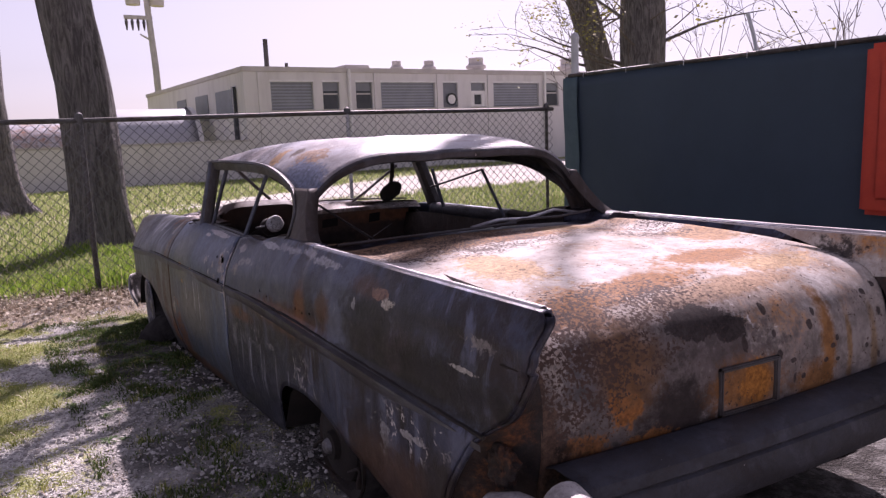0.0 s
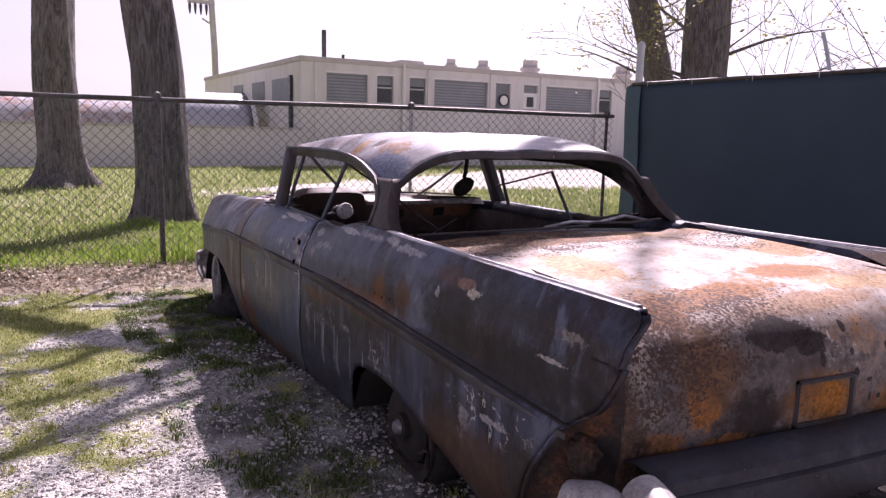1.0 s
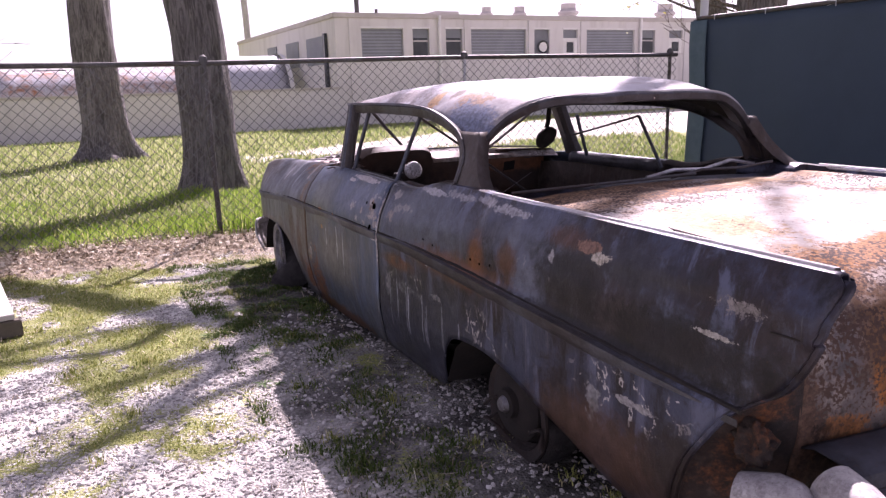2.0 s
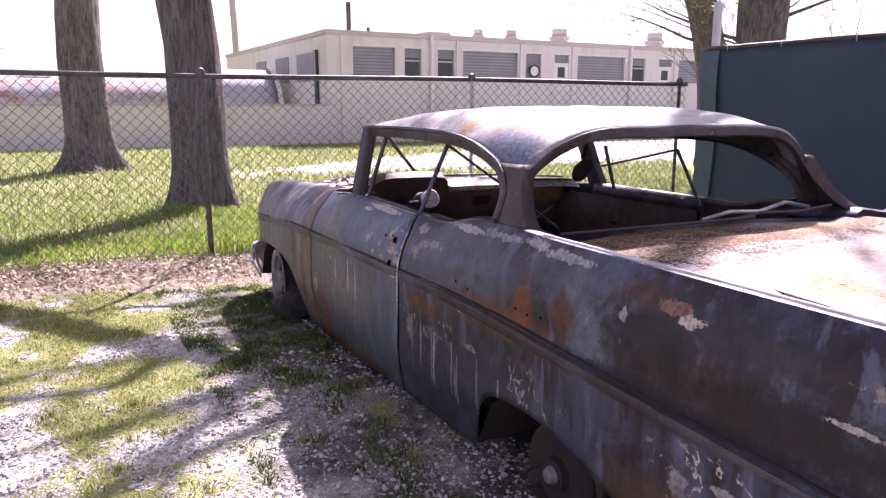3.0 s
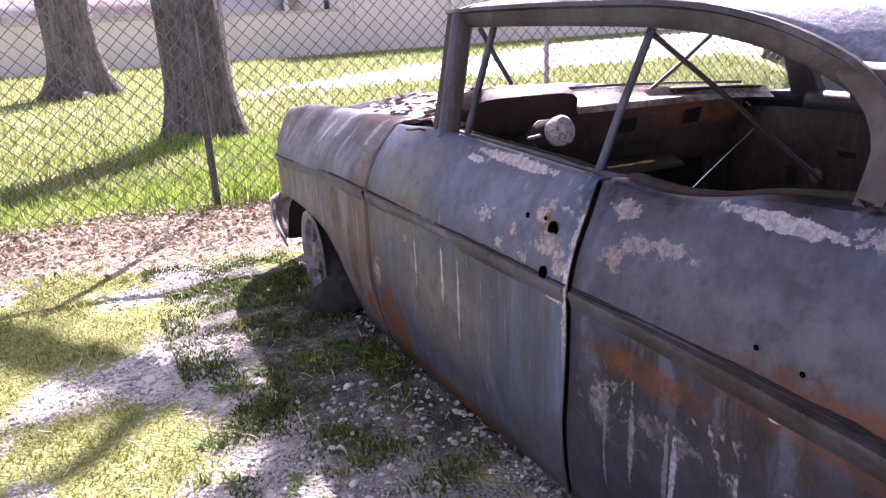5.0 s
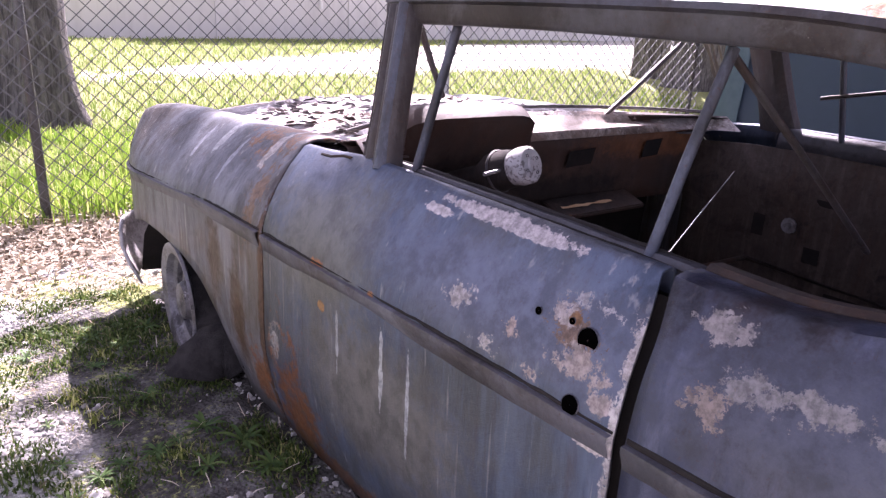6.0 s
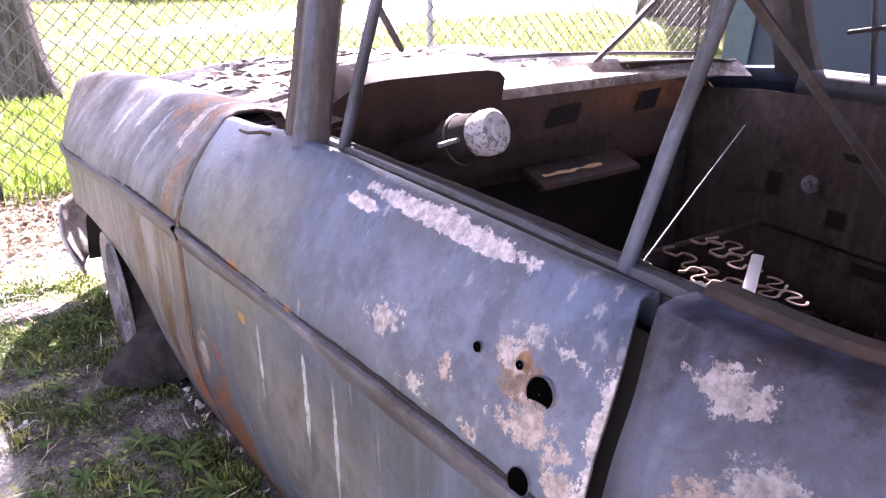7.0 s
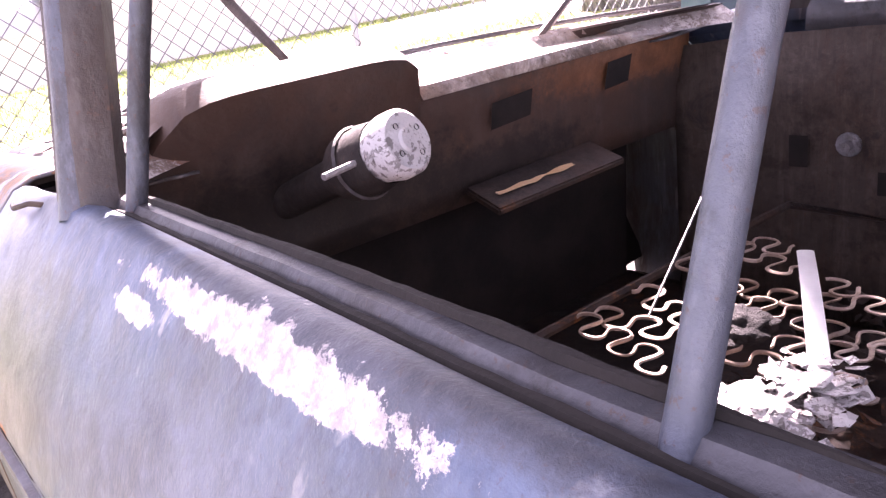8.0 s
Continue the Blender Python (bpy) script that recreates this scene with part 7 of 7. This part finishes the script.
while made < 64000:
    x, y = rnd.uniform(-4.3, -0.30), rnd.uniform(-2.4, 2.9)
    if rnd.random() < 0.12:
        x, y = rnd.uniform(0.9, 3.9), rnd.uniform(-3.0, 1.5)
    g, l, p = cover(x, y)
    made += 1
    if x > 0.2 and p < -0.2 and rnd.random() < 0.93:
        continue
    if rnd.random() > 1.15 - 1.6 * g - 0.8 * l + (0.62 + 0.25 * soft(0.6, 1.3, y)) * min(0.0, p):
        continue
    s = 0.0045 + 0.0075 * rnd.random() ** 2
    sc = s * nr.uniform(0.6, 1.35, 3) * (1, 1, 0.7)
    a = rnd.uniform(0, math.tau)
    c, sn = math.cos(a), math.sin(a)
    p3 = iv * nr.uniform(0.5, 1.35, (len(iv), 1)) * sc
    allv.append(np.c_[x + c * p3[:, 0] - sn * p3[:, 1], y + sn * p3[:, 0] + c * p3[:, 1], ground_z(x, y) + s * 0.3 + p3[:, 2]])
    allf.append(ifs + k)
    k += len(iv)
me = bpy.data.meshes.new("mesh")
me.from_pydata(np.concatenate(allv).tolist(), [], np.concatenate(allf).tolist())
me.materials.append(m_stone)
tagged(new("gravel", me), "crushed white gravel", "gravel", kind="stuff")

# larger single stones
for x, y, s in ((-1.383, 1.16, 0.022), (-1.70, 0.2, 0.018), (-1.22, 0.75, 0.02), (-1.13, 0.95, 0.017), (-1.6, 0.55, 0.018), (-1.30, 0.45, 0.016)):
    bm = bmesh.new()
    bmesh.ops.create_icosphere(bm, subdivisions=2, radius=s)
    for v in bm.verts:
        v.co = v.co * (1 + 0.8 * noise.noise(v.co * 45 + Vector((x * 9, y * 9, 0)))) * 0.72
        v.co.z *= 0.7
        v.co += Vector((x, y, ground_z(x, y) + s * 0.45))
    tagged(part("stone", bm, m_stone, smooth=0), "pale broken stone lying on the gravel", "stone", "loose stones")

# broad-leaved weeds by the front wheel
def weed(x, y, size, seed):
    rnd = random.Random(seed)
    root = thing("weed", (x, y, 0), "low broad-leaved weed in the car's shade", "plant", "weeds by the car")
    for i in range(13):
        a, L = i * 2.4 + rnd.uniform(-0.3, 0.3), size * rnd.uniform(0.6, 1.1)
        up = rnd.uniform(0.25, 0.9)
        c, s = math.cos(a), math.sin(a)
        row = []
        for t in span(0, 1, 6):
            r = L * t
            w = 0.085 * L * math.sin(math.pi * min(1, t * 0.9 + 0.1)) ** 0.8
            z = ground_z(x, y) + L * up * (t - 0.75 * t * t) + 0.004
            row.append([(x + c * r - s * w * q, y + s * r + c * w * q, z + abs(q) * w * 0.3) for q in (-1, 0, 1)])
        part("leaf", grid(row), m_weed, root)


for i, (x, y, s) in enumerate(((-1.06, 1.30, 0.11), (-1.00, 1.18, 0.12), (-1.12, 1.12, 0.09), (-0.98, 1.04, 0.09), (-1.20, 1.26, 0.08), (-1.10, 1.95, 0.10), (-1.18, 2.05, 0.10), (-1.05, 2.12, 0.09), (-1.22, 1.85, 0.08), (-1.30, 1.05, 0.06), (-1.08, 0.85, 0.06), (-1.25, 1.45, 0.05), (-1.16, 1.72, 0.07))):
    weed(x, y, 0.62 * s, 300 + i)
rnd = random.Random(71)
for i in range(30):
    weed(rnd.uniform(-1.62, -0.98), rnd.uniform(0.0, 2.5), rnd.uniform(0.03, 0.065), 330 + i)

# torn piece of burnt tyre leaning on the ground by the front wheel
rows = []
for i, a in enumerate(span(-1.25, 1.2, 30)):
    row = []
    for k, s in enumerate(span(0, math.tau, 15)[:-1]):
        w, h = 0.05 * math.cos(s), 0.10 * math.sin(s)
        r = 0.115 + h + 0.016 * noise.noise((a * 4, s * 2, 3)) + 0.008 * noise.noise((a * 14, s * 5, 3))
        w *= 1 - 0.25 * (a / 1.25) ** 4 + 0.10 * noise.noise((a * 5, 0, 8))
        row.append(pose(-0.915, 1.53, -0.01, -16, 0, -18) @ Vector((r * math.sin(a) * 0.85, w, (0.92 + 0.22 * math.sin(a) + 0.14 * noise.noise((a * 2.6, 1, 1))) * r * math.cos(a) + 0.01)))
    rows.append(row)
bm = grid(rows, True)
bm.faces.new([v for v in bm.verts][:14]), bm.faces.new([v for v in bm.verts][-14:])
tagged(part("tyre_piece", bm, m_char, smooth=1.2), "torn charred piece of tyre lying in the weeds", "tyre")
